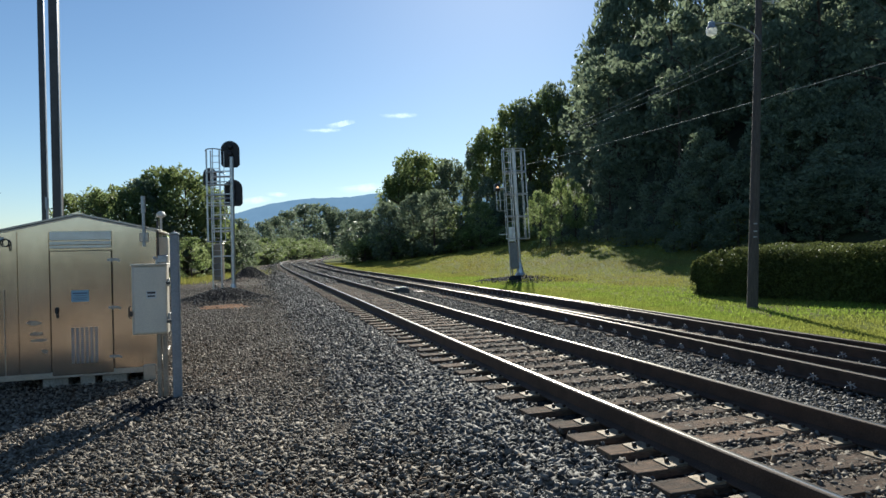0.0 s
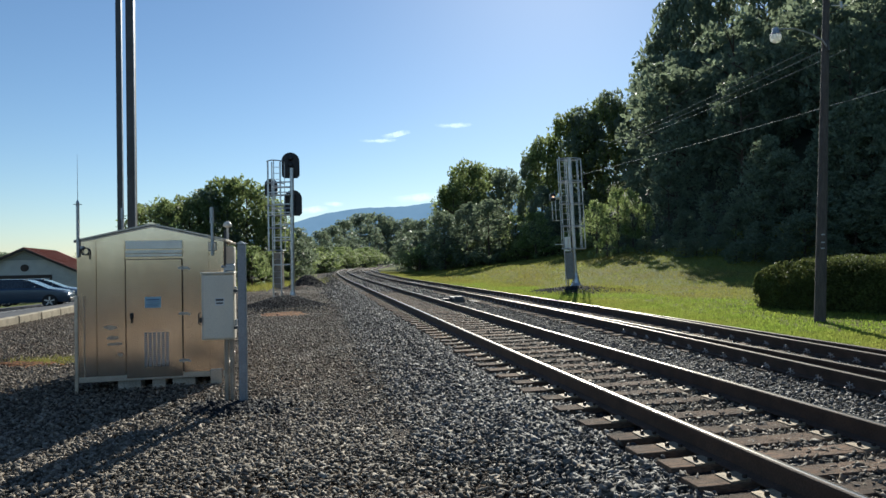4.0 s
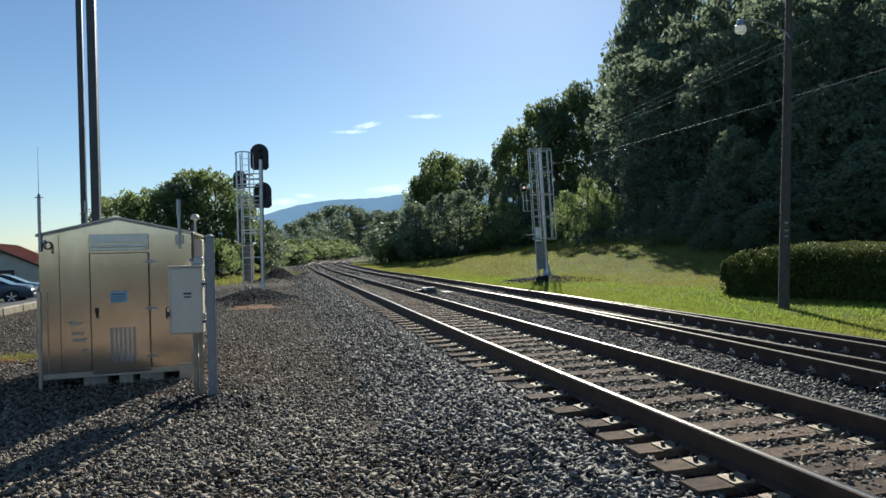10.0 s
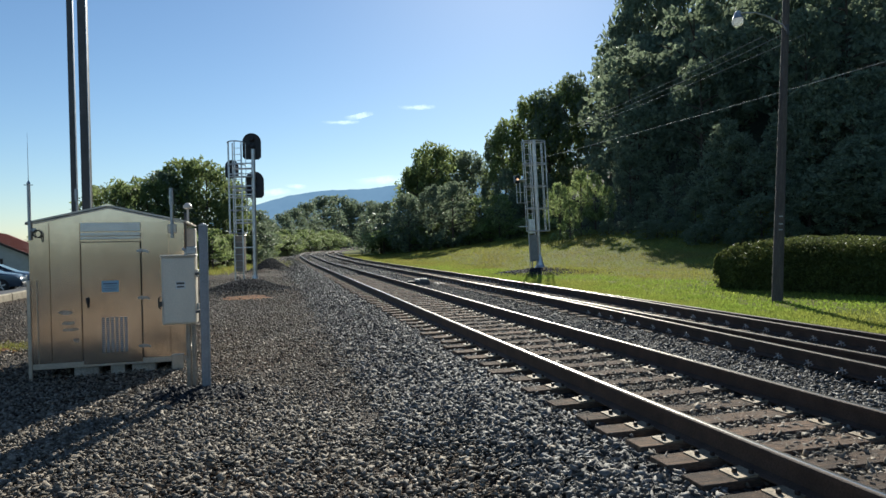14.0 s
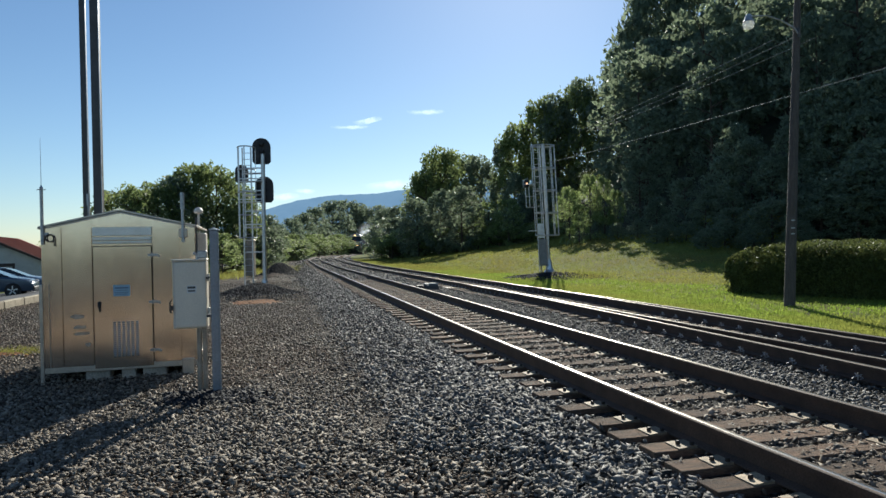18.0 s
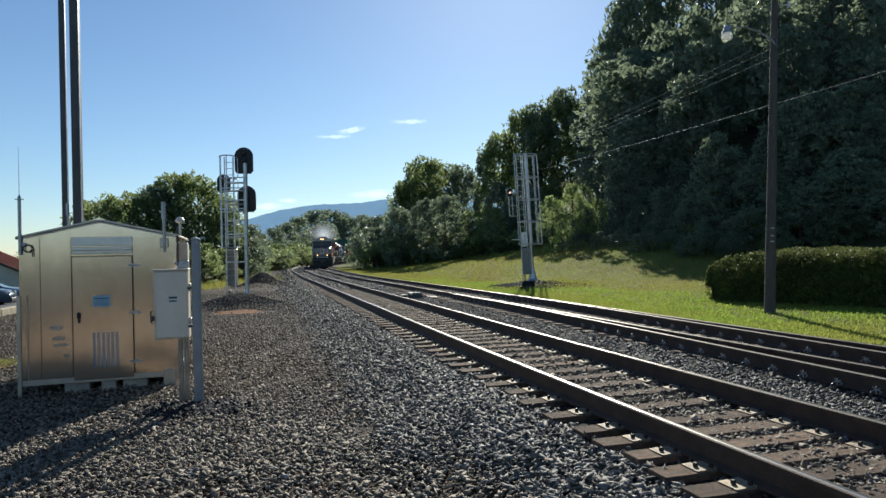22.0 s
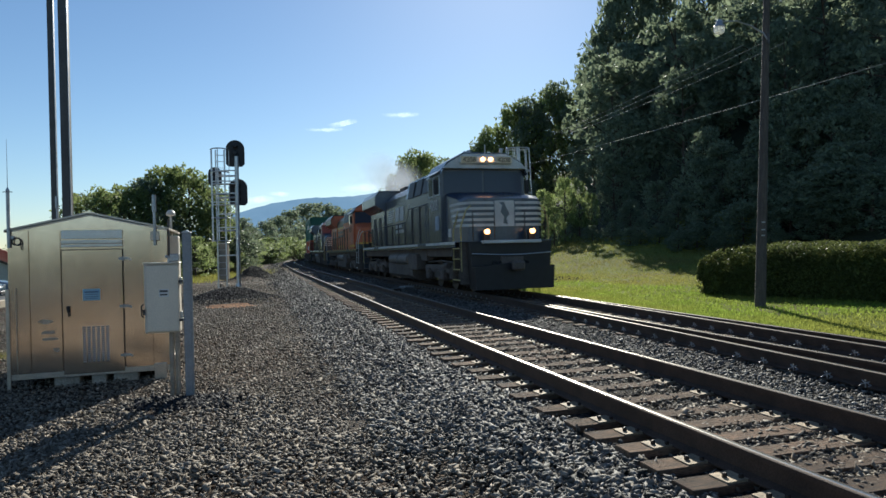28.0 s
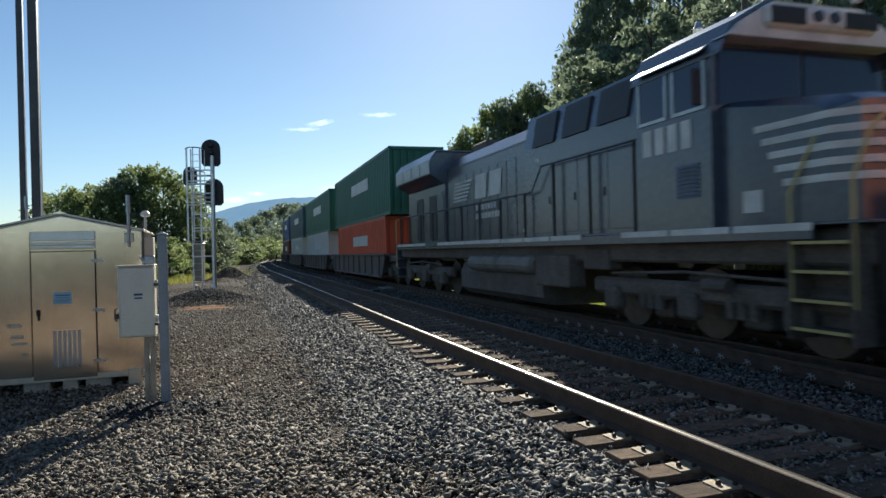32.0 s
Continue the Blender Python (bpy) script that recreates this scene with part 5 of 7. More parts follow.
PROTO = [
    tree_proto(1, 12, 8.5, 0.12, M_LEAF, 100, 44, 0.25),
    tree_proto(2, 12, 7.0, 0.08, M_LEAF_DARK, 100, 44, 0.25),
    tree_proto(3, 12, 10.0, 0.05, M_LEAF, 115, 42, 0.26),
    tree_proto(4, 12, 9.0, 0.03, M_LEAF_DARK, 115, 42, 0.27),
    tree_proto(5, 5, 4.2, 0.02, M_LEAF_PALE, 46, 60, 0.12),
    tree_proto(6, 12, 9.5, 0.04, M_LEAF_DARK, 85, 30, 0.34),
    tree_proto(7, 12, 8.5, 0.06, M_LEAF_DARK, 85, 30, 0.34),
]
BASE_H = [12, 12, 12, 12, 5, 12, 12]
LABELS = ["broadleaf tree with a sunlit edge and deep green crown", "tall dark green tree, leafy almost to the ground", "spreading green tree with an uneven rounded crown", "bushy dark tree at the wood's edge", "pale green sapling bush at the foot of the wood", "dark broadleaf tree on the wooded hillside", "deep green broadleaf tree on the wooded hillside"]
tree_rng = random.Random(77)
used_proto = [0] * 7


def plant(px, top, d, kind, group, wide=1.0):
    """A tree at bearing px and range d whose top stands at elevation top, both as slopes x1200."""
    x, y = (px - 784) / 1200 * d, d
    zt = 1.42 + (451 - 0.0268 * (px - 784) - top) / 1200 * d
    g = land_z(x, y) - 0.15
    return plant_at(x, y, g, max(1.2, zt - g), kind, group, wide)


def plant_at(x, y, g, hgt, kind, group, wide=1.0):
    k = hgt / BASE_H[kind]
    m = pose(x, y, g, 0, 0, tree_rng.uniform(0, 360))
    if not used_proto[kind]:
        used_proto[kind] = 1
        ob = PROTO[kind]
        ob.matrix_basis = m
        ob.scale = (k * wide, k * wide, k)
    else:
        old = PROTO[kind].scale.copy()
        PROTO[kind].scale = (k * wide, k * wide, k)
        ob = copy_thing(PROTO[kind], m)
        PROTO[kind].scale = old
    tagged(ob, LABELS[kind], "tree", group)
    return ob


# behind the bungalow
for px, top, d, k, w in ((228, 350, 62, 2, 0.9), (262, 345, 60, 0, 0.9), (300, 338, 64, 2, 0.85), (338, 332, 66, 3, 0.9), (368, 304, 68, 2, 0.75), (400, 308, 70, 0, 0.85), (428, 335, 72, 2, 0.8), (458, 372, 76, 1, 0.9), (490, 398, 84, 3, 0.9),
                         (445, 440, 66, 4, 1.0), (410, 430, 60, 4, 1.1), (480, 452, 74, 4, 1.1), (510, 446, 84, 4, 1.2), (350, 420, 58, 4, 1.3), (280, 425, 56, 4, 1.3), (235, 420, 55, 4, 1.3)):
    plant(px, top, d, k, "trees behind the shed", w)
# far bend of the line
for px, top, d, k, w in ((505, 412, 120, 3, 1.1), (530, 404, 135, 5, 1.0), (552, 394, 170, 3, 1.0), (578, 384, 190, 5, 1.0), (605, 372, 215, 3, 1.1), (630, 372, 235, 5, 1.1), (655, 376, 240, 1, 1.1), (680, 380, 235, 3, 1.1), (540, 432, 120, 5, 1.4), (566, 427, 150, 3, 1.5)):
    plant(px, top, d, k, "trees at the far bend", w)
# right of the line
for px, top, d, k, w in ((697, 384, 125, 3, 0.95), (690, 425, 118, 4, 1.3), (722, 380, 112, 1, 1.0),
                         (770, 312, 106, 2, 0.7), (800, 272, 108, 0, 0.72), (808, 282, 116, 2, 0.76), (840, 286, 118, 0, 0.74), (870, 290, 112, 3, 0.76), (755, 366, 86, 3, 0.9), (792, 350, 83, 1, 0.95), (832, 345, 80, 3, 0.9),
                         (912, 262, 100, 1, 0.6), (940, 226, 98, 2, 0.6), (975, 182, 95, 0, 0.62), (992, 200, 94, 2, 0.6), (1005, 178, 92, 1, 0.68), (1035, 165, 92, 2, 0.66), (1060, 152, 92, 3, 0.62),
                         (880, 372, 80, 4, 0.9), (915, 366, 76, 4, 0.9), (855, 395, 84, 4, 1.0), (960, 340, 82, 3, 0.8), (1000, 330, 78, 3, 0.8), (925, 320, 88, 1, 0.7)):
    plant(px, top, d, k, "trees right of the line", w)
# wooded hillside: rows of trees up the slope
def foot(px, py):
    """Where a sight line meets the lawn."""
    d = 14.0
    while d < 90 and 1.42 + (451 - 0.0268 * (px - 784) - py) / 1200 * d > land_z((px - 784) / 1200 * d, d):
        d += 0.5
    return d


SHADE = ([1000, 1060, 1120, 1200, 1300, 1600], [428, 437, 458, 474, 484, 500])


def shade_ok(x, y, top):
    """Whether a crown's shadow stays behind the edge of the sunlit lawn."""
    run = max(0.0, top - land_z(x, y) * 0.5 - 0.5) / math.tan(radians(SUN_EL))
    for dx in (-3.5, 0.0):
        tx, ty = x + dx - run * math.sin(radians(SUN_AZ)), y - run * math.cos(radians(SUN_AZ))
        if ty < 8:
            return False
        px = 784 + 1200 * tx / ty
        if px > 1000 and ty < foot(px, float(np.interp(px, *SHADE))) - 0.5:
            return False
    return True


EDGE = ([1040, 1062, 1085, 1102, 1128, 1165, 1220, 1300, 1800], [165, 150, 100, 60, 10, -25, -50, -60, -70])
d = 43.0
row = 0
while d < 124:
    px = 1150 + (row % 2) * 22
    while px < 1760:
        q = px + tree_rng.uniform(-9, 9)
        dd = d + tree_rng.uniform(-2.5, 2.5)
        x = (q - 784) / 1200 * dd
        sx, so = offset_of(x, dd)
        g = land_z(x, dd) - 0.2
        hgt = tree_rng.uniform(8, 11.5) if d < 56 else tree_rng.uniform(11, 17)
        top = 1.42 + (451 - 0.0268 * (q - 784) - float(np.interp(q, *EDGE))) / 1200 * dd
        hgt = min(hgt, top - g)
        while hgt > 3.5 and not shade_ok(x, dd, g + hgt):
            hgt *= 0.93
        if float(so) > 22.5 and hgt > 3.5:
            plant_at(x, dd, g, hgt, tree_rng.choice((5, 5, 6)), "wooded hillside", tree_rng.uniform(0.75, 1.0))
        px += 6.2 / d * 1200
    d += 6.6
    row += 1
for px, top, d, k, w in ((1124, 92, 98, 5, 0.55), (1140, 36, 104, 1, 0.55), (1168, -12, 108, 5, 0.55), (1205, -40, 110, 3, 0.6), (1115, 200, 84, 3, 0.6), (1060, 322, 57, 4, 0.5), (1085, 326, 56.5, 4, 0.48), (1108, 350, 56, 4, 0.5), (1022, 345, 57, 4, 0.65), (1040, 375, 55, 4, 0.75)):
    plant(px, top, d, k, "wooded hillside", w)
for i in range(10):
    plant(1235 + 45 * i, -42 - (i % 3) * 9, 112 + i % 4, 5 if i % 2 else 6, "wooded hillside", 0.6)
# undergrowth that closes the wood's foot
for i in range(22):
    plant(690 + i * 19, 436 - 1.3 * i - (i % 4) * 5, 93 - i * 1.3, 4, "undergrowth", 2.0)
for i in range(15):
    plant(705 + i * 26, 402 - 3 * i + (i % 3) * 9, 96 - i * 1.2, 5, "undergrowth", 1.7)
for i in range(12):
    plant(480 + i * 18, 428 + (i % 3) * 5, (118, 140, 165, 185, 205, 222, 235, 248, 255, 258, 260, 262)[i], 5, "undergrowth", 2.0)
for i in range(14):
    plant(492 + i * 11, 446 - (i % 4) * 5, 104 + i * 5, 4, "undergrowth", 2.2)
for i in range(11):
    plant(212 + i * 27, 415 + (i % 3) * 7, 74, 6, "undergrowth", 1.5)


for i in range(19):
    px = 1075 + i * 30
    d = foot(px, float(np.interp(px, [1060, 1120, 1200, 1300, 1600], [432, 452, 466, 476, 490])))
    for back, hgt, w in ((3.0 + (i % 3), 3.4, 1.5), (7.0 + (i % 2) * 2, 6.5, 0.95)):
        dd = d + back
        x = (px - 784 + (i % 4) * 4) / 1200 * dd
        hgt += (i % 5) * 0.35
        while hgt > 1.5 and not shade_ok(x, dd, land_z(x, dd) + hgt):
            hgt *= 0.9
        plant_at(x, dd, land_z(x, dd) - 0.2, hgt, 5 if i % 3 else 3, "undergrowth", w)
# low skyline beyond the depot
for px, top, d, k, w in ((-60, 446, 150, 3, 1.6), (10, 448, 150, 2, 1.6), (60, 450, 150, 3, 1.6), (115, 440, 140, 2, 1.2), (150, 436, 120, 3, 1.2), (185, 420, 100, 0, 1.0)):
    plant(px, top, d, k, "trees beyond the depot", w)


def hedge():
    """A clipped hedge: a core and a skin of small leaves."""
    t = thing("hedge", "long clipped dark green hedge with a sunlit top", "hedge")
    a, b = Vector((8.5, 20.5, 0)), Vector((14.5, 12.0, 0))
    ax = (b - a).normalized()
    nx = Vector((-ax.y, ax.x, 0))
    L, depth = (b - a).length, 3.4
    rng = np.random.default_rng(9)
    n = 42000
    u, w, k = rng.uniform(0, L, n), rng.uniform(0, depth, n), rng.uniform(0, 1, n)
    end = rng.uniform(0, 1, n) > 0.9
    u = np.where(end, rng.uniform(-0.08, 0.15, n), u)
    top = 1.42 * (0.58 + 0.42 * np.sqrt(1 - (1 - np.clip(u / 3.0, 0, 1)) ** 2)) + 0.05 * np.sin(u * 1.3) + 0.03 * np.sin(u * 4.1 + w * 3) + 0.14 * ramp(w, 0.0, 2.0) - 0.06
    face = rng.uniform(0, 1, n)
    w = np.where(face < 0.45, rng.uniform(-0.06, 0.14, n) + 0.16 * np.abs(k - 0.45), w)
    z = np.where(face < 0.45, k * top, top + rng.uniform(-0.14, 0.05, n))
    z = np.where(end, k * top, z)
    u = np.where((z < 0.45) & (face < 0.45), np.maximum(u, 0.25), u)
    w = w + np.where(u < 0.9, (0.9 - u) * 0.45, 0)
    x, y = a.x + ax.x * u + nx.x * w, a.y + ax.y * u + nx.y * w
    p = np.stack([x, y, land(x, y) + z], -1)
    d1, d2 = rng.normal(size=(n, 3)), rng.normal(size=(n, 3))
    d1 /= np.linalg.norm(d1, axis=1, keepdims=True)
    d2 -= d1 * (d1 * d2).sum(1, keepdims=True)
    d2 /= np.linalg.norm(d2, axis=1, keepdims=True)
    sz = rng.uniform(0.025, 0.055, (n, 1))
    v = np.stack([p - d1 * sz, p + d2 * sz * 0.55, p + d1 * sz, p - d2 * sz * 0.55], 1)
    part("foliage", array_mesh("foliage", v.reshape(-1, 3), np.arange(n * 4).reshape(-1, 4), M_HEDGE), None, t)
    core = Mesh()
    for i in range(12):
        u0, u1 = 0.25 + i * (L - 0.25) / 12, 0.25 + (i + 1) * (L - 0.25) / 12
        q = a + ax * (u0 + u1) / 2 + nx * (depth / 2 + 0.12)
        ht = 1.24 * (0.55 + 0.45 * math.sqrt(1 - (1 - min(1, u0 / 3.0)) ** 2))
        core.box(0, 0, ht / 2 + 0.02, u1 - u0 + 0.02, depth - 0.3, ht, 0.05, tm=Matrix.Translation((q.x, q.y, land_z(q.x, q.y))) @ Matrix.Rotation(math.atan2(ax.y, ax.x), 4, "Z"))
    part("core", core, M_HEDGE, t)


hedge()


def verge_weeds():
    """Scattered weeds along the yard's edge and round the signals."""
    rng = np.random.default_rng(31)
    n = 7000
    k = rng.integers(0, 6, n)
    cx = np.array([7.4, -17.0, -17.0, -18.0, -20.5, -8.3])[k]
    cy = np.array([33.4, 50.0, 58.0, 64.0, 70.0, 13.6])[k]
    x, y = cx + rng.normal(0, 1.0, n) * np.array([0.7, 1.2, 1.6, 2.0, 3.0, 0.45])[k], cy + rng.normal(0, 2.2, n) * np.array([0.5, 1.2, 1.5, 1.5, 2.0, 0.12])[k]
    z = land(x, y)
    h = rng.uniform(0.08, 0.4, n) * np.array([0.4, 1, 1, 1, 1, 0.25])[k]
    a = rng.uniform(0, 6.28, n)
    w = rng.uniform(0.015, 0.04, n) * np.where(k == 5, 0.25, 1)
    t = rng.uniform(0, 6.28, n)
    v = np.stack([np.stack([x - w * np.cos(a), y - w * np.sin(a), z], -1), np.stack([x + w * np.cos(a), y + w * np.sin(a), z], -1), np.stack([x + h * 0.4 * np.cos(t), y + h * 0.4 * np.sin(t), z + h], -1)], 1)
    tagged(new("verge_weeds", array_mesh("verge_weeds", v.reshape(-1, 3), np.arange(n * 3).reshape(-1, 3), M_DRY_BLADE)), "tufts of weeds at the edge of the stone yard", "weeds", kind="stuff")


verge_weeds()


def ridge():
    m = Mesh()
    d = 2500.0
    prof = [(-600, 462), (150, 460), (300, 435), (420, 398), (480, 382), (520, 372), (560, 366), (600, 362), (660, 360), (727, 352), (800, 338), (900, 325), (1100, 330), (1500, 360), (2200, 420)]
    rng = random.Random(8)
    xs = [p[0] for p in prof]
    ys = [p[1] for p in prof]
    top, low = [], []
    for i in range(320):
        px = -600 + i * 2800 / 319
        y = float(np.interp(px, xs, ys)) + rng.uniform(-0.7, 0.7)
        top.append(((px - 784) / 1200 * d, d + 300, 1.42 + (451 - 0.0268 * (px - 784) - y) / 1200 * (d + 300)))
        low.append(((px - 784) / 1200 * d, d, -4))
    n = len(top)
    m.add(low + top, [(i, i + 1, n + i + 1, n + i) for i in range(n - 1)])
    # Blue air haze is put into the ridge's colour, which glows unlit.
    b = bpy.data.materials.new("hazed_ridge_glow")
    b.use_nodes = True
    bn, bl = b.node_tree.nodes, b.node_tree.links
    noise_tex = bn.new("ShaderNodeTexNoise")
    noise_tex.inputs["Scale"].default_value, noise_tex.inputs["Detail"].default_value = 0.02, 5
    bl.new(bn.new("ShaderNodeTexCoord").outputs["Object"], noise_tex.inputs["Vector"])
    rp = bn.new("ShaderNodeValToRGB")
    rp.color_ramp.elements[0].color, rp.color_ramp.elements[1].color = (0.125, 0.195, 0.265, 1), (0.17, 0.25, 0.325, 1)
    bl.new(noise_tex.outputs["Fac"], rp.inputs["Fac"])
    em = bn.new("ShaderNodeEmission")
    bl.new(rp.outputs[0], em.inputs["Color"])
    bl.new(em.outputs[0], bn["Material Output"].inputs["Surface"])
    tagged(part("backdrop_ridge", m, b), "long wooded mountain ridge on the horizon, coloured with blue haze", "mountain", kind="structure")


ridge()


def rear_woods():
    """Low unseen woods, added to close the rear and dim the bungalow's reflections."""
    rng = random.Random(12)
    m = Mesh()
    n = 160
    low, top = [], []
    for i in range(n + 1):
        a = math.pi * (1.06 + 0.88 * i / n)
        r = 420 + 30 * math.sin(i * 0.4)
        h = 11 + 3 * math.sin(i * 0.23) + 2 * math.sin(i * 0.71 + 1) + rng.uniform(-1.5, 1.5)
        low.append((r * math.cos(a), r * math.sin(a), -4))
        top.append(((r + 12) * math.cos(a), (r + 12) * math.sin(a), h))
    m.add(low + top, [(i, i + 1, n + 2 + i, n + 1 + i) for i in range(n)])
    tagged(part("backdrop_woods", m, mat("distant_woods", (0.1, 0.115, 0.07), 0.9, vary=0.45, scale=0.08, bump=0, fine=0.5)), "low unseen wooded skyline added far behind the yard", "woods", kind="structure")


rear_woods()


def clouds():
    c = bpy.data.materials.new("cirrus")
    c.use_nodes = True
    n, l = c.node_tree.nodes, c.node_tree.links
    co = n.new("ShaderNodeTexCoord")
    mp = n.new("ShaderNodeMapping")
    mp.inputs["Scale"].default_value = (7, 1, 2.0)
    tex = n.new("ShaderNodeTexNoise")
    tex.inputs["Scale"].default_value, tex.inputs["Detail"].default_value = 1.6, 6
    l.new(co.outputs["Generated"], mp.inputs["Vector"]), l.new(mp.outputs[0], tex.inputs["Vector"])
    sep = n.new("ShaderNodeSeparateXYZ")
    l.new(co.outputs["Generated"], sep.inputs[0])
    fall = None
    for axis in ("X", "Z"):
        p = n.new("ShaderNodeMath")
        p.operation = "PINGPONG"
        p.inputs[1].default_value = 0.5
        l.new(sep.outputs[axis], p.inputs[0])
        if fall is None:
            fall = p.outputs[0]
        else:
            q = n.new("ShaderNodeMath")
            q.operation = "MULTIPLY"
            l.new(fall, q.inputs[0]), l.new(p.outputs[0], q.inputs[1])
            fall = q.outputs[0]
    k = n.new("ShaderNodeMath")
    k.operation = "MULTIPLY"
    l.new(fall, k.inputs[0]), l.new(tex.outputs["Fac"], k.inputs[1])
    mr = n.new("ShaderNodeMapRange")
    mr.inputs["From Min"].default_value, mr.inputs["From Max"].default_value, mr.inputs["To Max"].default_value = 0.03, 0.1, 0.55
    l.new(k.outputs[0], mr.inputs["Value"])
    tr, em, mx = n.new("ShaderNodeBsdfTransparent"), n.new("ShaderNodeEmission"), n.new("ShaderNodeMixShader")
    em.inputs["Color"].default_value, em.inputs["Strength"].default_value = (0.9, 0.95, 1.0, 1), 0.95
    l.new(mr.outputs[0], mx.inputs[0]), l.new(tr.outputs[0], mx.inputs[1]), l.new(em.outputs[0], mx.inputs[2])
    l.new(mx.outputs[0], n["Material Output"].inputs["Surface"])
    d = 3600.0
    for x0, y0, x1, y1, th in ((590, 243, 690, 238, 9), (630, 240, 712, 218, 10), (725, 217, 825, 208, 9), (640, 352, 775, 333, 15), (530, 351, 585, 358, 8), (470, 374, 565, 357, 12)):
        m = Mesh()
        row = []
        for i in range(9):
            f = i / 8
            px, py = x0 + (x1 - x0) * f, y0 + (y1 - y0) * f
            for sg in (-0.5, 0.5):
                row.append(((px - 784) / 1200 * d, d + 30 * math.sin(f * 3), 1.42 + (451 - 0.0268 * (px - 784) - py + sg * th) / 1200 * d))
        m.add(row, [(2 * i, 2 * i + 2, 2 * i + 3, 2 * i + 1) for i in range(8)])
        ob = tagged(part("cloud", m, c), "thin white wisp of high cloud", "cloud", "clouds", "structure")
        ob.visible_shadow = False


clouds()

# ---- the train ----
M_LOCO_BLACK = mat("loco_black", (0.04, 0.058, 0.09), 0.27, 0.0, vary=0.22, scale=0.8, bump=0.012, fine=12, second=(0.058, 0.07, 0.096), spec=0.9)
M_LOCO_WHITE = mat("loco_white_stripe", (0.72, 0.72, 0.68), 0.5, vary=0.25, scale=2, bump=0.05)
M_UNDER = mat("brake_dust_grime", (0.17, 0.145, 0.125), 0.85, 0.1, vary=0.35, scale=2, bump=0.3, fine=20)
M_ORANGE = mat("loco_orange", (0.58, 0.15, 0.05), 0.45, vary=0.2, scale=0.9, bump=0.05, second=(0.46, 0.13, 0.05), spec=0.6)
M_ROOF_GREEN = mat("loco_dark_green", (0.03, 0.05, 0.05), 0.4, vary=0.25, scale=1, bump=0.05)
M_YELLOW = mat("loco_yellow", (0.65, 0.4, 0.05), 0.45, vary=0.15, scale=2)
M_CAB_GLASS = mat("cab_glass", (0.015, 0.03, 0.07), 0.12, 0.0, vary=0.05, bump=0, spec=0.45)
M_RAIL_YELLOW = mat("grab_iron_yellow", (0.5, 0.42, 0.16), 0.5, vary=0.15)
M_RAIL_WHITE = mat("grab_iron_white", (0.62, 0.62, 0.58), 0.5, vary=0.12)
M_HEADLIGHT = mat("lit_headlight", (1, 0.8, 0.5), 0.3, emit=(1.0, 0.45, 0.15, 5.0))
M_DITCH = mat("lit_ditch_light", (1, 0.7, 0.4), 0.3, emit=(1.0, 0.45, 0.14, 4.0))
M_TYRE = mat("wheel_steel", (0.14, 0.11, 0.09), 0.5, 0.7, vary=0.3, scale=6)
M_BOARD = mat("number_board", (0.42, 0.4, 0.3), 0.4, emit=(1.0, 0.85, 0.5, 0.04))


def letters(text, size, parent, name, m, at, label=""):
    """Text in the built-in font as a flat mesh; its baseline runs along x of at."""
    cu = bpy.data.curves.new(name, "FONT")
    cu.body, cu.size, cu.align_x, cu.extrude = text, size, "CENTER", 0.004
    tmp = bpy.data.objects.new(name, cu)
    me = bpy.data.meshes.new_from_object(tmp)
    bpy.data.objects.remove(tmp)
    me.materials.clear()
    me.materials.append(m)
    ob = new(name, me)
    ob.parent, ob.matrix_basis = parent, at
    return tagged(ob, label)


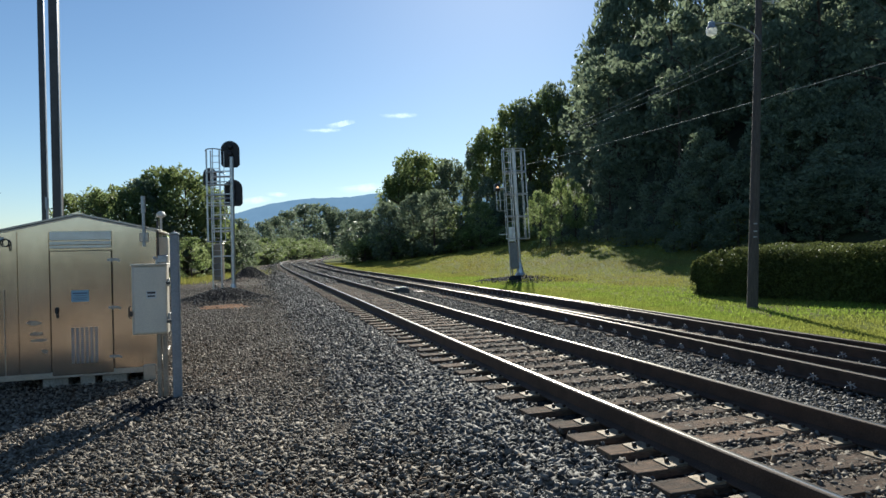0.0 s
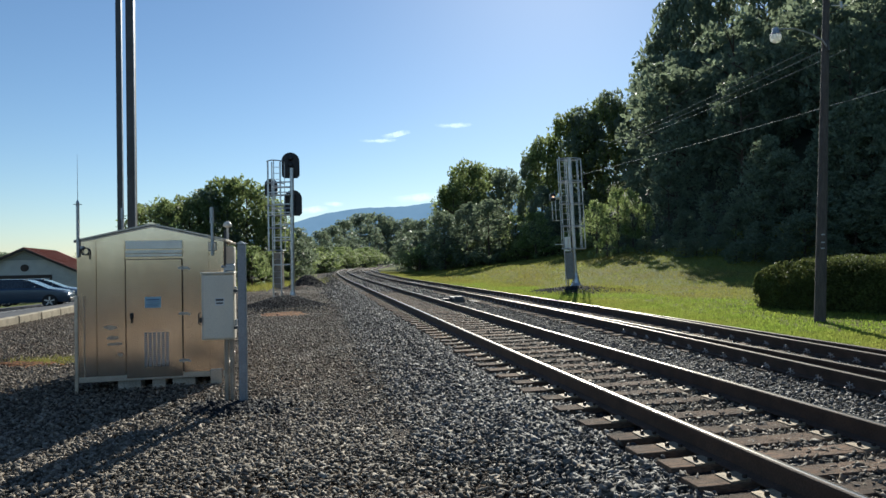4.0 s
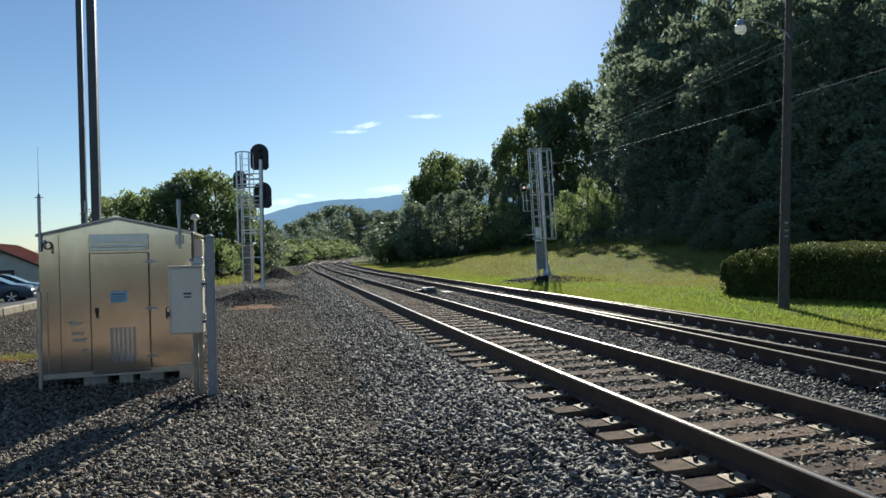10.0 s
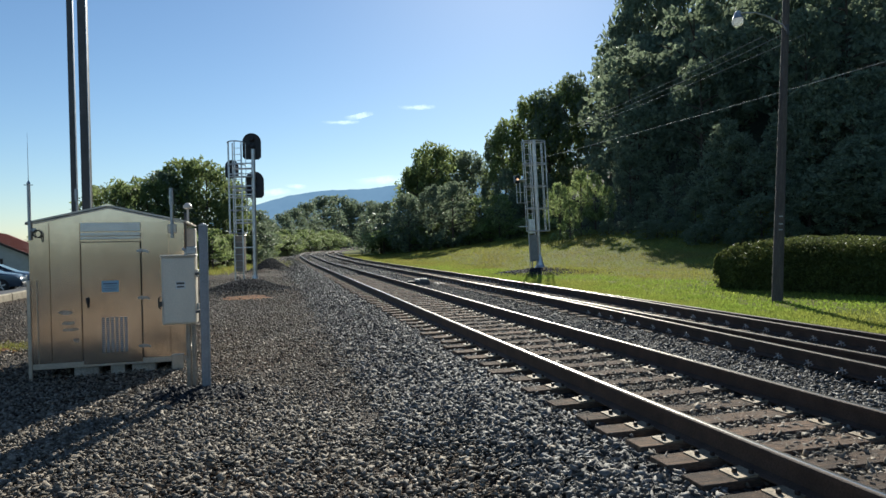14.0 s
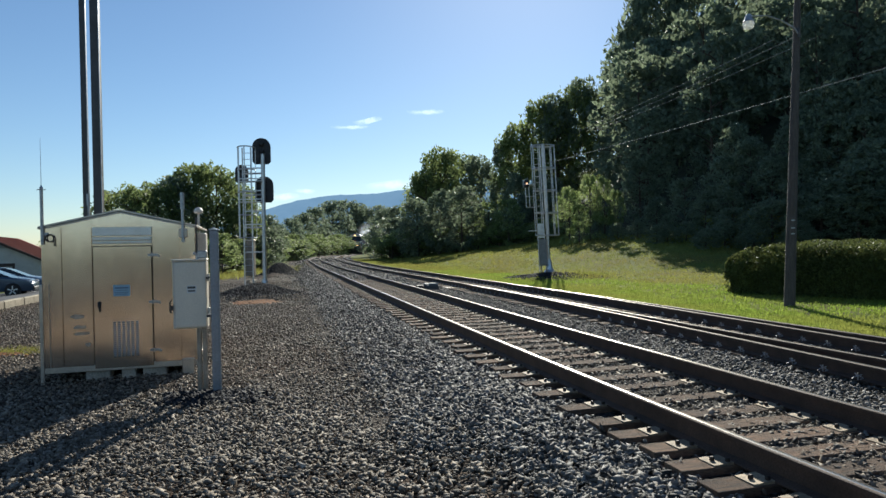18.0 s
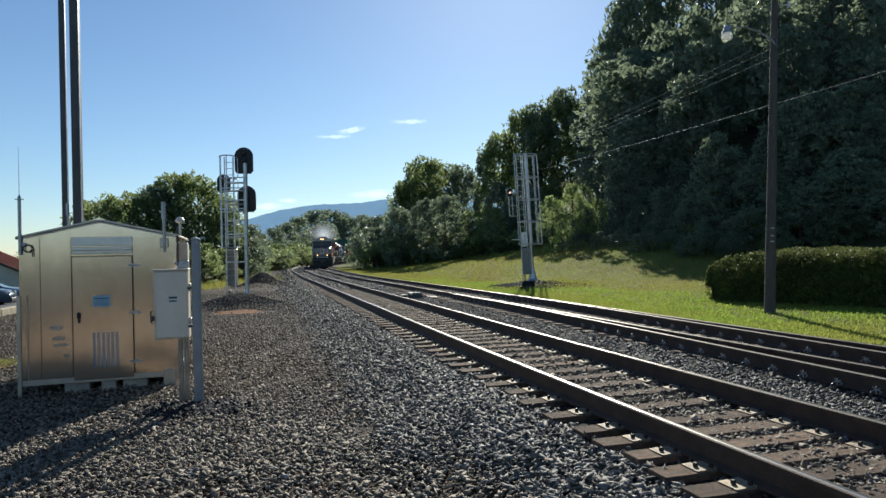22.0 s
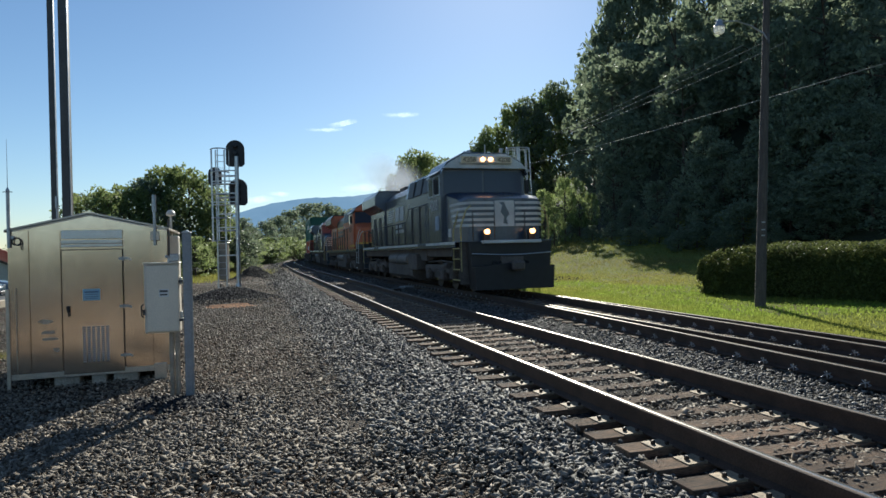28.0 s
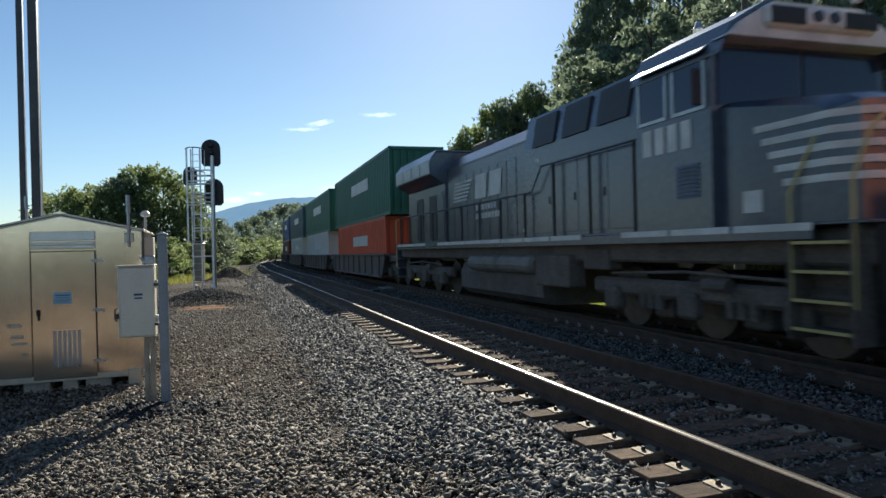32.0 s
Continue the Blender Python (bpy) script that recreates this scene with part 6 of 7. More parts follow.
def truck(parent, y0, axles, pitch, r, w=2.3):
    """A bogie: side frames, wheels, springs, axle boxes."""
    half = (axles - 1) * pitch / 2
    tr = part("truck_frame", Mesh().box(-w / 2 + 0.12, y0, 0.72, 0.2, 2 * half + 1.5, 0.3, 0.06).box(w / 2 - 0.12, y0, 0.72, 0.2, 2 * half + 1.5, 0.3, 0.06).box(0, y0, 0.7, w - 0.3, 0.5, 0.3, 0.03), M_UNDER, parent, "grimy cast bogie frame")
    m = Mesh()
    for i in range(axles):
        y = y0 - half + i * pitch
        m.box(w / 2 - 0.02, y, 0.52, 0.22, 0.42, 0.4, 0.05).box(-w / 2 + 0.02, y, 0.52, 0.22, 0.42, 0.4, 0.05)
    pieces("axle_box", m, M_UNDER, tr)
    for i in range(axles):
        y = y0 - half + i * pitch
        m = Mesh()
        for sg in (-1, 1):
            m.tube([(sg * 0.68, y, r), (sg * 0.8, y, r)], r, 24)
            m.tube([(sg * 0.64, y, r), (sg * 0.68, y, r)], r + 0.028, 24)
        m.tube([(-0.8, y, r), (0.8, y, r)], 0.09, 10)
        part("wheelset", m, M_TYRE, tr)
        part("traction_motor", Mesh().box(0, y - 0.55, 0.62, 1.15, 0.85, 0.72, 0.08), M_UNDER, tr)
    m = Mesh()
    for i in range(axles - 1):
        y = y0 - half + (i + 0.5) * pitch
        for sg in (-1, 1):
            for dy in (-0.22, 0.0, 0.22):
                m.tube([(sg * (w / 2 - 0.08), y + dy, 0.4), (sg * (w / 2 - 0.08), y + dy, 0.72)], 0.08, 8)
    pieces("spring", m, M_UNDER, tr)
    m = Mesh()
    for i in range(axles - 1):
        y = y0 - half + (i + 0.5) * pitch
        m.box(0, y, 0.42, 1.96, 0.5, 0.34, 0.04)
    pieces("brake_beam", m, M_UNDER, tr)
    m = Mesh().tube([(w / 2 + 0.02, y0 - half, 0.95), (w / 2 + 0.05, y0, 1.02), (w / 2 + 0.02, y0 + half, 0.95)], 0.025, 6)
    m.tube([(w / 2 + 0.03, y0 + 0.4, 0.85), (w / 2 + 0.03, y0 + 0.9, 0.85)], 0.1, 10)
    pieces("brake_rigging", m, M_UNDER, tr)
    return tr


def locomotive(name, label, col, roof, stripe, sill, lit, number, emblem, nf=-1.15, cf=-3.2):
    """A six-axle wide-nose diesel: +y is forward, its front coupler at y 0, rails at z 0."""
    t = thing(name, label, "locomotive")
    # underframe and deck
    part("underframe", Mesh().box(0, -11.2, 1.36, 2.6, 20.4, 0.42, 0.04), M_UNDER, t)
    m = Mesh()
    m.box(0, -11.2, 1.63, 3.0, 20.6, 0.04, 0.01)
    part("walkway", m, sill, t)
    for sg in (-1, 1):
        part("side_sill", Mesh().box(sg * 1.5, -11.3, 1.53, 0.06, 19.4, 0.16, 0.01), sill, t)
    m = Mesh()
    for i in range(15):
        if i in (3, 11):
            continue
        for sg in (-1, 1):
            m.box(sg * 1.535, -2.2 - i * 1.3, 1.6, 0.012, 1.24 if stripe is M_LOCO_WHITE else 0.5, 0.09)
    pieces("sill_stripe", m, stripe, t, "pale stripe along the walkway's edge")
    # nose and cab
    nz = [(nf, 1.65), (nf, 2.98), (nf - 0.2, 3.08), (cf - 0.02, 3.36), (cf - 0.02, 1.65)]
    rings = []
    for x, dy, dz in ((-1.38, -0.32, -0.1), (-1.2, -0.06, -0.02), (-0.9, 0, 0.0), (0.9, 0, 0.0), (1.2, -0.06, -0.02), (1.38, -0.32, -0.1)):
        rings.append([(x, y + (dy if y > nf - 0.5 else 0), z + (dz if z > 2.5 else 0)) for y, z in nz])
    nose = part("nose", Mesh().loft(rings), col, t, smooth=True)
    if stripe is M_LOCO_WHITE:
        for i in range(5):
            z = 2.14 + i * 0.175
            m = Mesh().box(-0.72, nf + 0.015, z, 0.72, 0.03, 0.085).box(0.72, nf + 0.015, z, 0.72, 0.03, 0.085)
            for sg in (-1, 1):
                m.prism([(sg * 1.08, nf + 0.015), (sg * 1.2, nf - 0.045), (sg * 1.385, nf - 0.31), (sg * 1.395, -2.12 - 0.11 * i), (sg * 1.37, -2.12 - 0.11 * i), (sg * 1.36, nf - 0.33), (sg * 1.18, nf - 0.07), (sg * 1.08, nf - 0.01)], z - 0.042, z + 0.042, "z")
            pieces("nose_stripe", m, stripe, nose, "white stripe wrapped round the nose")
        p = part("nose_emblem", Mesh().box(0, nf + 0.015, 2.5, 0.66, 0.03, 0.82, 0.01), stripe, nose, "white panel with a dark emblem shape")
        part("emblem_shape", Mesh().prism([(-0.1, 2.15), (0.05, 2.2), (0.02, 2.4), (0.14, 2.55), (0.08, 2.75), (0.18, 2.85), (0.02, 2.86), (-0.06, 2.68), (-0.16, 2.5), (-0.06, 2.36)], nf + 0.028, nf + 0.035, "y"), M_LOCO_BLACK, p)
    else:
        part("nose_band", Mesh().box(0, nf + 0.015, 2.0, 2.1, 0.03, 0.1).prism([(1.08, nf + 0.015), (1.2, nf - 0.045), (1.385, nf - 0.31), (1.395, cf), (1.37, cf), (1.36, nf - 0.33), (1.18, nf - 0.07), (1.08, nf - 0.01)], 1.95, 2.05, "z"), stripe, nose)
        part("nose_emblem", Mesh().prism([(-0.75, 2.5), (0.5, 2.5), (0.75, 2.72), (-0.5, 2.72)], nf + 0.015, nf + 0.03, "y").box(0.55, nf + 0.02, 2.45, 0.5, 0.03, 0.06), emblem, nose, "dark emblem shape on the nose")
        part("nose_skirt", Mesh().box(0, nf + 0.015, 1.79, 2.1, 0.03, 0.29).prism([(1.08, nf + 0.015), (1.2, nf - 0.045), (1.385, nf - 0.31), (1.395, cf), (1.37, cf), (1.36, nf - 0.33), (1.18, nf - 0.07), (1.08, nf - 0.01)], 1.65, 1.935, "z"), roof, nose, "dark green skirt under the yellow band")
        part("nose_window", Mesh().box(-0.2, nf + 0.01, 2.85, 0.34, 0.03, 0.3, 0.02), M_BLACK, nose)
    pieces("nose_door_seam", Mesh().box(-0.62, nf + 0.01, 2.35, 0.015, 0.02, 1.3).box(0.62, nf + 0.01, 2.35, 0.015, 0.02, 1.3), M_SEAM, nose)
    prof = [(-1.52, 1.65), (1.52, 1.65), (1.52, 3.95), (1.3, 4.3), (0.75, 4.6), (-0.75, 4.6), (-1.3, 4.3), (-1.52, 3.95)]
    cab = part("cab", Mesh().prism(prof, cf, -4.95, "y"), col, t)
    rp = [(-1.56, 3.93), (-1.34, 4.3), (-0.77, 4.62), (0.77, 4.62), (1.34, 4.3), (1.56, 3.93), (1.56, 3.99), (1.36, 4.36), (0.79, 4.68), (-0.79, 4.68), (-1.36, 4.36), (-1.56, 3.99)]
    part("cab_roof", Mesh().prism(rp, cf + 0.25, -5.0, "y"), roof, t)
    part("roof_visor", Mesh().prism([(-1.5, 4.14), (1.5, 4.14), (1.28, 4.34), (0.76, 4.63), (-0.76, 4.63), (-1.28, 4.34)], cf + 0.35, cf, "y"), M_LOCO_WHITE if stripe is M_LOCO_WHITE else col, cab)
    part("windshield", Mesh().prism([(-1.42, 3.3), (-0.04, 3.36), (-0.04, 4.1), (-1.4, 4.06)], cf + 0.03, cf, "y"), M_CAB_GLASS, cab, "dark windscreen pane")
    part("windshield", Mesh().prism([(1.42, 3.3), (0.04, 3.36), (0.04, 4.1), (1.4, 4.06)], cf + 0.03, cf, "y"), M_CAB_GLASS, cab, "dark windscreen pane")
    for sg in (-1, 1):
        for y in (-3.65, -4.5):
            w = part("side_window", Mesh().box(sg * 1.525, y, 3.62, 0.02, 0.62, 0.62, 0.005), M_CAB_GLASS, cab)
            part("window_frame", Mesh().box(sg * 1.53, y, 3.95, 0.03, 0.72, 0.05).box(sg * 1.53, y, 3.29, 0.03, 0.72, 0.05).box(sg * 1.53, y - 0.34, 3.62, 0.03, 0.05, 0.66).box(sg * 1.53, y + 0.34, 3.62, 0.03, 0.05, 0.66), M_GALV if stripe is M_LOCO_WHITE else col, w)
        part("sun_shade", Mesh().prism([(sg * 1.5, 4.1), (sg * 1.66, 4.0), (sg * 1.66, 4.02), (sg * 1.5, 4.13)], cf - 0.05, -4.85, "y"), M_ALU_POLE, cab, "bright metal sun shade over the cab windows")
        part("mirror", Mesh().box(sg * 1.66, cf - 0.1, 3.55, 0.16, 0.05, 0.5, 0.02), M_BLACK, cab)
        m = Mesh()
        for i in range(9):
            m.prism([(sg * 1.524, 2.08 + i * 0.055), (sg * 1.546, 2.08 + i * 0.055), (sg * 1.524, 2.12 + i * 0.055)], -3.45, -3.95, "y")
        pieces("vent_slat", m, col, cab)
        m = Mesh()
        for y, z, x in ((-5.3, 2.2, 1.353), (-6.7, 2.95, 1.353), (-8.1, 2.1, 1.353), (-8.9, 3.3, 1.353), (-10.4, 1.85, 1.006), (-16.8, 3.3, 1.078)):
            m.box(sg * x, y, z, 0.012, 0.13, 0.09)
        pieces("warning_placard", m, M_LOCO_WHITE, t, "small white placard on the body side")
        for i in range(4):
            p = part("cabinet_door", Mesh().box(sg * 1.353, -5.5 - i * 1.08, 2.45, 0.014, 0.98, 1.45, 0.006), col, t)
            part("door_handle", Mesh().box(sg * 1.368, -5.12 - i * 1.08, 2.4, 0.02, 0.04, 0.16, 0.004), M_BLACK, p)
        part("cab_label", Mesh().box(sg * 1.39, -2.62, 1.95, 0.014, 0.32, 0.28), M_LOCO_WHITE, nose)
    bd = part("number_board_box", Mesh().box(0, cf + 0.32, 4.42, 1.9, 0.28, 0.3, 0.06), M_LOCO_WHITE if stripe is M_LOCO_WHITE else M_BLACK, cab)
    for sg in (-1, 1):
        b = part("number_board", Mesh().box(sg * 0.62, cf + 0.465, 4.42, 0.56, 0.02, 0.22), M_BOARD if lit else M_BLACK, bd)
        if number:
            letters(number, 0.23, b, "board_digits", M_BLACK, Matrix.Translation((sg * 0.62, cf + 0.482, 4.34)) @ Matrix.Rotation(radians(90), 4, "X") @ Matrix.Rotation(radians(180), 4, "Y"))
    for x in (-0.14, 0.14):
        if stripe is M_LOCO_WHITE:
            part("headlight", Mesh().tube([(x, cf + 0.4, 4.43), (x, cf + 0.5, 4.43)], 0.075, 16), M_HEADLIGHT if lit else M_LENS, t, "round headlight at the cab's top")
        else:
            part("headlight", Mesh().tube([(0.42, nf - 0.05, 2.76 + x * 0.8), (0.42, nf + 0.06, 2.76 + x * 0.8)], 0.085, 16), M_LENS, t, "round unlit headlight on the nose")
        part("ditch_light", Mesh().tube([(x / 0.14 * 0.75, -0.75, 1.92), (x / 0.14 * 0.75, -0.64, 1.92)], 0.08, 16), M_DITCH if lit else M_LENS, t, "round ditch light above the pilot")
    pieces("ditch_light_bracket", Mesh().box(-0.75, -0.8, 1.8, 0.22, 0.16, 0.34, 0.02).box(0.75, -0.8, 1.8, 0.22, 0.16, 0.34, 0.02), M_BLACK, t)
    if number:
        letters(number, 0.56, cab, "road_number", M_LOCO_WHITE if stripe is M_LOCO_WHITE else emblem, Matrix.Translation((1.53, -4.18, 2.78)) @ Matrix.Rotation(radians(90), 4, "Z") @ Matrix.Rotation(radians(90), 4, "X"), "white road number on the cab side" if stripe is M_LOCO_WHITE else "dark road number on the cab side")
    else:
        m = Mesh()
        for i in range(4):
            m.box(1.527, -3.72 - i * 0.31, 2.98, 0.012, 0.22, 0.4)
        pieces("number_bar", m, emblem, cab)
    # hoods
    part("equipment_cabinet", Mesh().prism([(-1.35, 1.65), (1.35, 1.65), (1.35, 3.6), (1.2, 4.3), (0.7, 4.5), (-0.7, 4.5), (-1.2, 4.3), (-1.35, 3.6)], -4.95, -9.6, "y"), col, t)
    if stripe is not M_LOCO_WHITE:
        part("cabinet_roof", Mesh().prism([(-1.365, 3.58), (-1.21, 4.3), (-0.705, 4.5), (0.705, 4.5), (1.21, 4.3), (1.365, 3.58), (1.375, 3.6), (1.235, 4.33), (0.715, 4.53), (-0.715, 4.53), (-1.235, 4.33), (-1.375, 3.6)], -4.98, -9.62, "y"), roof, t)
    for i in range(3):
        for sg in (-1, 1):
            part("intake_grille", Mesh().prism([(sg * 1.39, 3.58), (sg * 1.265, 4.22), (sg * 1.22, 4.22), (sg * 1.35, 3.58)], -5.4 - i * 1.35, -6.4 - i * 1.35, "y"), M_BLACK, t)
    hood = part("engine_hood", Mesh().prism([(-0.98, 1.65), (0.98, 1.65), (0.98, 3.95), (0.7, 4.25), (-0.7, 4.25), (-0.98, 3.95)], -9.6, -16.4, "y"), col, t)
    part("hood_roof", Mesh().prism([(-1.0, 3.93), (-0.71, 4.26), (0.71, 4.26), (1.0, 3.93), (1.0, 3.97), (0.72, 4.3), (-0.72, 4.3), (-1.0, 3.97)], -9.58, -16.45, "y"), roof, t)
    for i in range(11):
        y = -9.95 - i * 0.6
        for sg in (-1, 1):
            d = part("hood_door", Mesh().box(sg * 0.988, y, 2.7, 0.03, 0.55, 1.9, 0.008), col, hood)
            part("door_latch", Mesh().box(sg * 1.01, y + 0.2, 2.7, 0.03, 0.05, 0.09, 0.005), M_BLACK, d)
    rad = part("radiator_body", Mesh().prism([(-1.05, 1.65), (1.05, 1.65), (1.05, 3.55), (1.53, 3.85), (1.53, 4.3), (1.3, 4.55), (-1.3, 4.55), (-1.53, 4.3), (-1.53, 3.85), (-1.05, 3.55)], -16.4, -21.0, "y"), col, t)
    part("radiator_roof", Mesh().prism([(-1.55, 4.28), (-1.32, 4.57), (1.32, 4.57), (1.55, 4.28), (1.55, 4.33), (1.33, 4.62), (-1.33, 4.62), (-1.55, 4.33)] if stripe is M_LOCO_WHITE else [(-1.535, 3.84), (-1.535, 4.3), (-1.3, 4.56), (1.3, 4.56), (1.535, 4.3), (1.535, 3.84), (1.55, 3.84), (1.55, 4.33), (1.33, 4.62), (-1.33, 4.62), (-1.55, 4.33), (-1.55, 3.84)], -16.35, -21.05, "y"), roof, t)
    for sg in (-1, 1):
        for i in range(4):
            part("radiator_panel", Mesh().box(sg * 1.55, -16.95 - i * 1.15, 4.07, 0.03, 1.1, 0.4, 0.006), roof, rad)
        for i in range(5):
            part("filter_panel", Mesh().box(sg * 1.06, -16.9 - i * 0.8, 2.5, 0.03, 0.7, 1.5, 0.01), M_BLACK if i % 2 else col, rad)
    part("exhaust_pipe", Mesh().box(0, -15.0, 4.46, 0.75, 1.2, 0.42, 0.05), M_UNDER, t)
    for y in (-12.8, -10.6):
        part("roof_hatch", Mesh().box(0, y, 4.34, 1.1, 1.2, 0.1, 0.03), roof, t)
    part("horn", Mesh().tube([(0.3, -4.2, 4.78), (0.3, -3.8, 4.82)], [0.03, 0.09], 10).tube([(0.42, -4.2, 4.78), (0.42, -3.9, 4.8)], [0.03, 0.08], 10).box(0.36, -4.25, 4.72, 0.2, 0.1, 0.1), M_GALV, t)
    part("air_conditioner", Mesh().box(-0.3, -4.45, 4.76, 0.9, 0.9, 0.2, 0.04), M_LOCO_BLACK, t)
    pieces("roof_aerial", Mesh().tube([(0.0, -2.9, 4.66), (0.0, -2.9, 4.95)], 0.02, 6).tube([(-0.5, -2.7, 4.66), (-0.5, -2.7, 4.8)], 0.06, 8), M_WHITE, t)
    # lettering stands as plain shapes
    if stripe is M_LOCO_WHITE:
        for sg in (-1, 1):
            x = sg * 1.012
            m = Mesh()
            for i in range(6):
                z = 2.86 + i * 0.105
                m.prism([(-15.7 + 0.03 * i, z), (-14.45 + 0.09 * i, z), (-14.41 + 0.09 * i, z + 0.055), (-15.67 + 0.03 * i, z + 0.055)], x, x + sg * 0.012, "x")
            for pts in (((-13.75, 2.84), (-12.9, 2.84), (-12.78, 3.5), (-13.63, 3.5)), ((-12.68, 2.84), (-11.86, 2.84), (-11.74, 3.5), (-12.56, 3.5))):
                m.prism(pts, x, x + sg * 0.012, "x")
            for z, y0, lens in ((2.58, -13.72, (0.2, 0.22, 0.2, 0.18, 0.2, 0.16, 0.2)), (2.34, -13.72, (0.18, 0.22, 0.22, 0.2, 0.22, 0.2, 0.18, 0.22))):
                for w in lens:
                    m.box(x, y0 + w / 2, z, 0.014, w - 0.05, 0.15)
                    y0 += w + 0.03
            pieces("side_emblem", m, M_LOCO_WHITE, t, "white slanted bars on the hood side")
    else:
        for sg in (-1, 1):
            x = sg * 1.012
            m = Mesh()
            for i in range(4):
                y = -10.2 - i * 1.45
                m.prism([(y - 0.1, 2.68), (y - 1.15, 2.68), (y - 1.3, 2.88), (y - 0.25, 2.88)], x, x + sg * 0.012, "x")
                m.prism([(y - 0.3, 2.97), (y - 1.35, 2.97), (y - 1.5, 3.17), (y - 0.45, 3.17)], x, x + sg * 0.012, "x")
            pieces("side_emblem", m, emblem, t, "dark slanted lettering shapes on the hood side")
            m = Mesh().box(sg * 1.012, -12.4, 1.92, 0.012, 8.0, 0.16).box(sg * 1.53, -3.5, 1.85, 0.012, 2.3, 0.14).box(sg * 1.014, -13.0, 3.43, 0.014, 6.7, 0.15)
            pieces("yellow_band", m, M_YELLOW, t)
            part("hood_side_band", Mesh().box(sg * 1.004, -13.0, 3.74, 0.03, 6.78, 0.46, 0.004), roof, t, "dark green band under the roof edge")
    # handrails
    for sg in (-1, 1):
        x = sg * 1.47
        rl = part("handrail", Mesh().tube([(x, -5.0, 3.12), (x, -8.5, 3.12), (x, -9.0, 2.62), (x, -20.9, 2.62)], 0.02, 6), M_BLACK if stripe is M_LOCO_WHITE else M_ROOF_GREEN, t)
        for i in range(12):
            y = -5.1 - i * 1.42
            part("stanchion", Mesh().tube([(x, y, 1.62), (x, y, 3.1 if y > -8.6 else 2.62)], 0.03, 6), M_BLACK if stripe is M_LOCO_WHITE else M_ROOF_GREEN, rl)
        gy = M_RAIL_YELLOW if stripe is M_LOCO_WHITE else M_RAIL_WHITE
        pieces("grab_iron", Mesh().tube([(x, -1.95, 0.75), (x, -1.95, 2.0), (x - sg * 0.12, -1.6, 2.75), (x - sg * 0.2, -1.55, 2.85)], 0.024, 6).tube([(x, -1.1, 0.7), (x, -1.1, 2.1), (x - sg * 0.15, -1.0, 2.6), (x - sg * 0.3, -0.98, 2.75)], 0.024, 6), gy, t, "bent grab iron beside the steps")
        st = Mesh()
        for i in range(4):
            st.box(sg * 1.3, -1.52, 0.42 + i * 0.33, 0.42, 0.8, 0.03, 0.005)
        st.box(sg * 1.12, -1.52, 0.95, 0.03, 0.86, 1.3).box(sg * 1.3, -1.95, 0.95, 0.44, 0.02, 1.3).box(sg * 1.3, -1.1, 0.95, 0.44, 0.02, 1.3)
        part("front_steps", st, M_UNDER, t)
        se = Mesh()
        for i in range(4):
            se.box(sg * 1.5, -1.52, 0.43 + i * 0.33, 0.04, 0.78, 0.035)
        pieces("step_edge", se, gy, t, "painted step edges")
        part("rear_steps", Mesh().box(sg * 1.3, -21.2, 0.42, 0.42, 0.6, 0.03).box(sg * 1.3, -21.2, 0.75, 0.42, 0.6, 0.03).box(sg * 1.3, -21.2, 1.1, 0.42, 0.6, 0.03).box(sg * 1.1, -21.2, 0.95, 0.03, 0.6, 1.2), M_UNDER, t)
        part("rear_grab_iron", Mesh().tube([(x, -21.5, 0.75), (x, -21.5, 2.6), (x, -20.9, 2.62)], 0.022, 6), gy, t)
    # pilot, couplers, tanks
    part("pilot", Mesh().prism([(-1.25, 0.18), (1.25, 0.18), (1.35, 1.6), (-1.35, 1.6)], -0.62, -0.95, "y").prism([(-1.25, 0.15), (0, 0.15), (0, 0.95), (-1.3, 0.85)], -0.3, -0.64, "y").prism([(1.25, 0.15), (0, 0.15), (0, 0.95), (1.3, 0.85)], -0.3, -0.64, "y"), M_SIGNAL, t, "black pilot with a snow plough")
    part("coupler_pocket", Mesh().box(0, -0.6, 0.88, 0.75, 0.1, 0.55, 0.03), M_UNDER, t)
    part("uncoupling_lever", Mesh().tube([(-1.3, -0.55, 1.25), (-0.3, -0.5, 1.2), (0.3, -0.5, 1.2), (1.3, -0.55, 1.25)], 0.02, 6), M_GALV, t)
    for hx in (-0.5, -0.38, 0.38, 0.5, 0.62):
        part("brake_hose", Mesh().tube([(hx, -0.58, 1.0), (hx, -0.42, 0.85), (hx * 0.9, -0.4, 0.5)], 0.025, 6), M_BLACK, t)
    for sg in (-1, 1):
        part("front_railing", Mesh().tube([(sg * 1.2, -0.7, 1.65), (sg * 1.2, -0.7, 2.55), (sg * 0.5, -0.7, 2.55), (sg * 0.5, -0.7, 1.65)], 0.02, 6), M_BLACK, t)
    part("anticlimber", Mesh().box(0, -0.6, 1.6, 1.9, 0.3, 0.1, 0.02), stripe, t, "pale anticlimber bar above the coupler")
    for y0, y1 in ((-0.05, -0.9), (-21.4, -22.3)):
        part("coupler", Mesh().box(0, (y0 + y1) / 2, 0.86, 0.24, abs(y1 - y0), 0.26, 0.05).box(0, y0 if y0 > -1 else y1, 0.86, 0.4, 0.2, 0.3, 0.06), M_UNDER, t)
    part("fuel_tank", Mesh().prism([(-1.1, 1.15), (-1.3, 0.8), (-1.28, 0.34), (-1.05, 0.17), (1.05, 0.17), (1.28, 0.34), (1.3, 0.8), (1.1, 1.15)], -8.9, -14.3, "y"), M_UNDER, t, "broad grimy fuel tank")
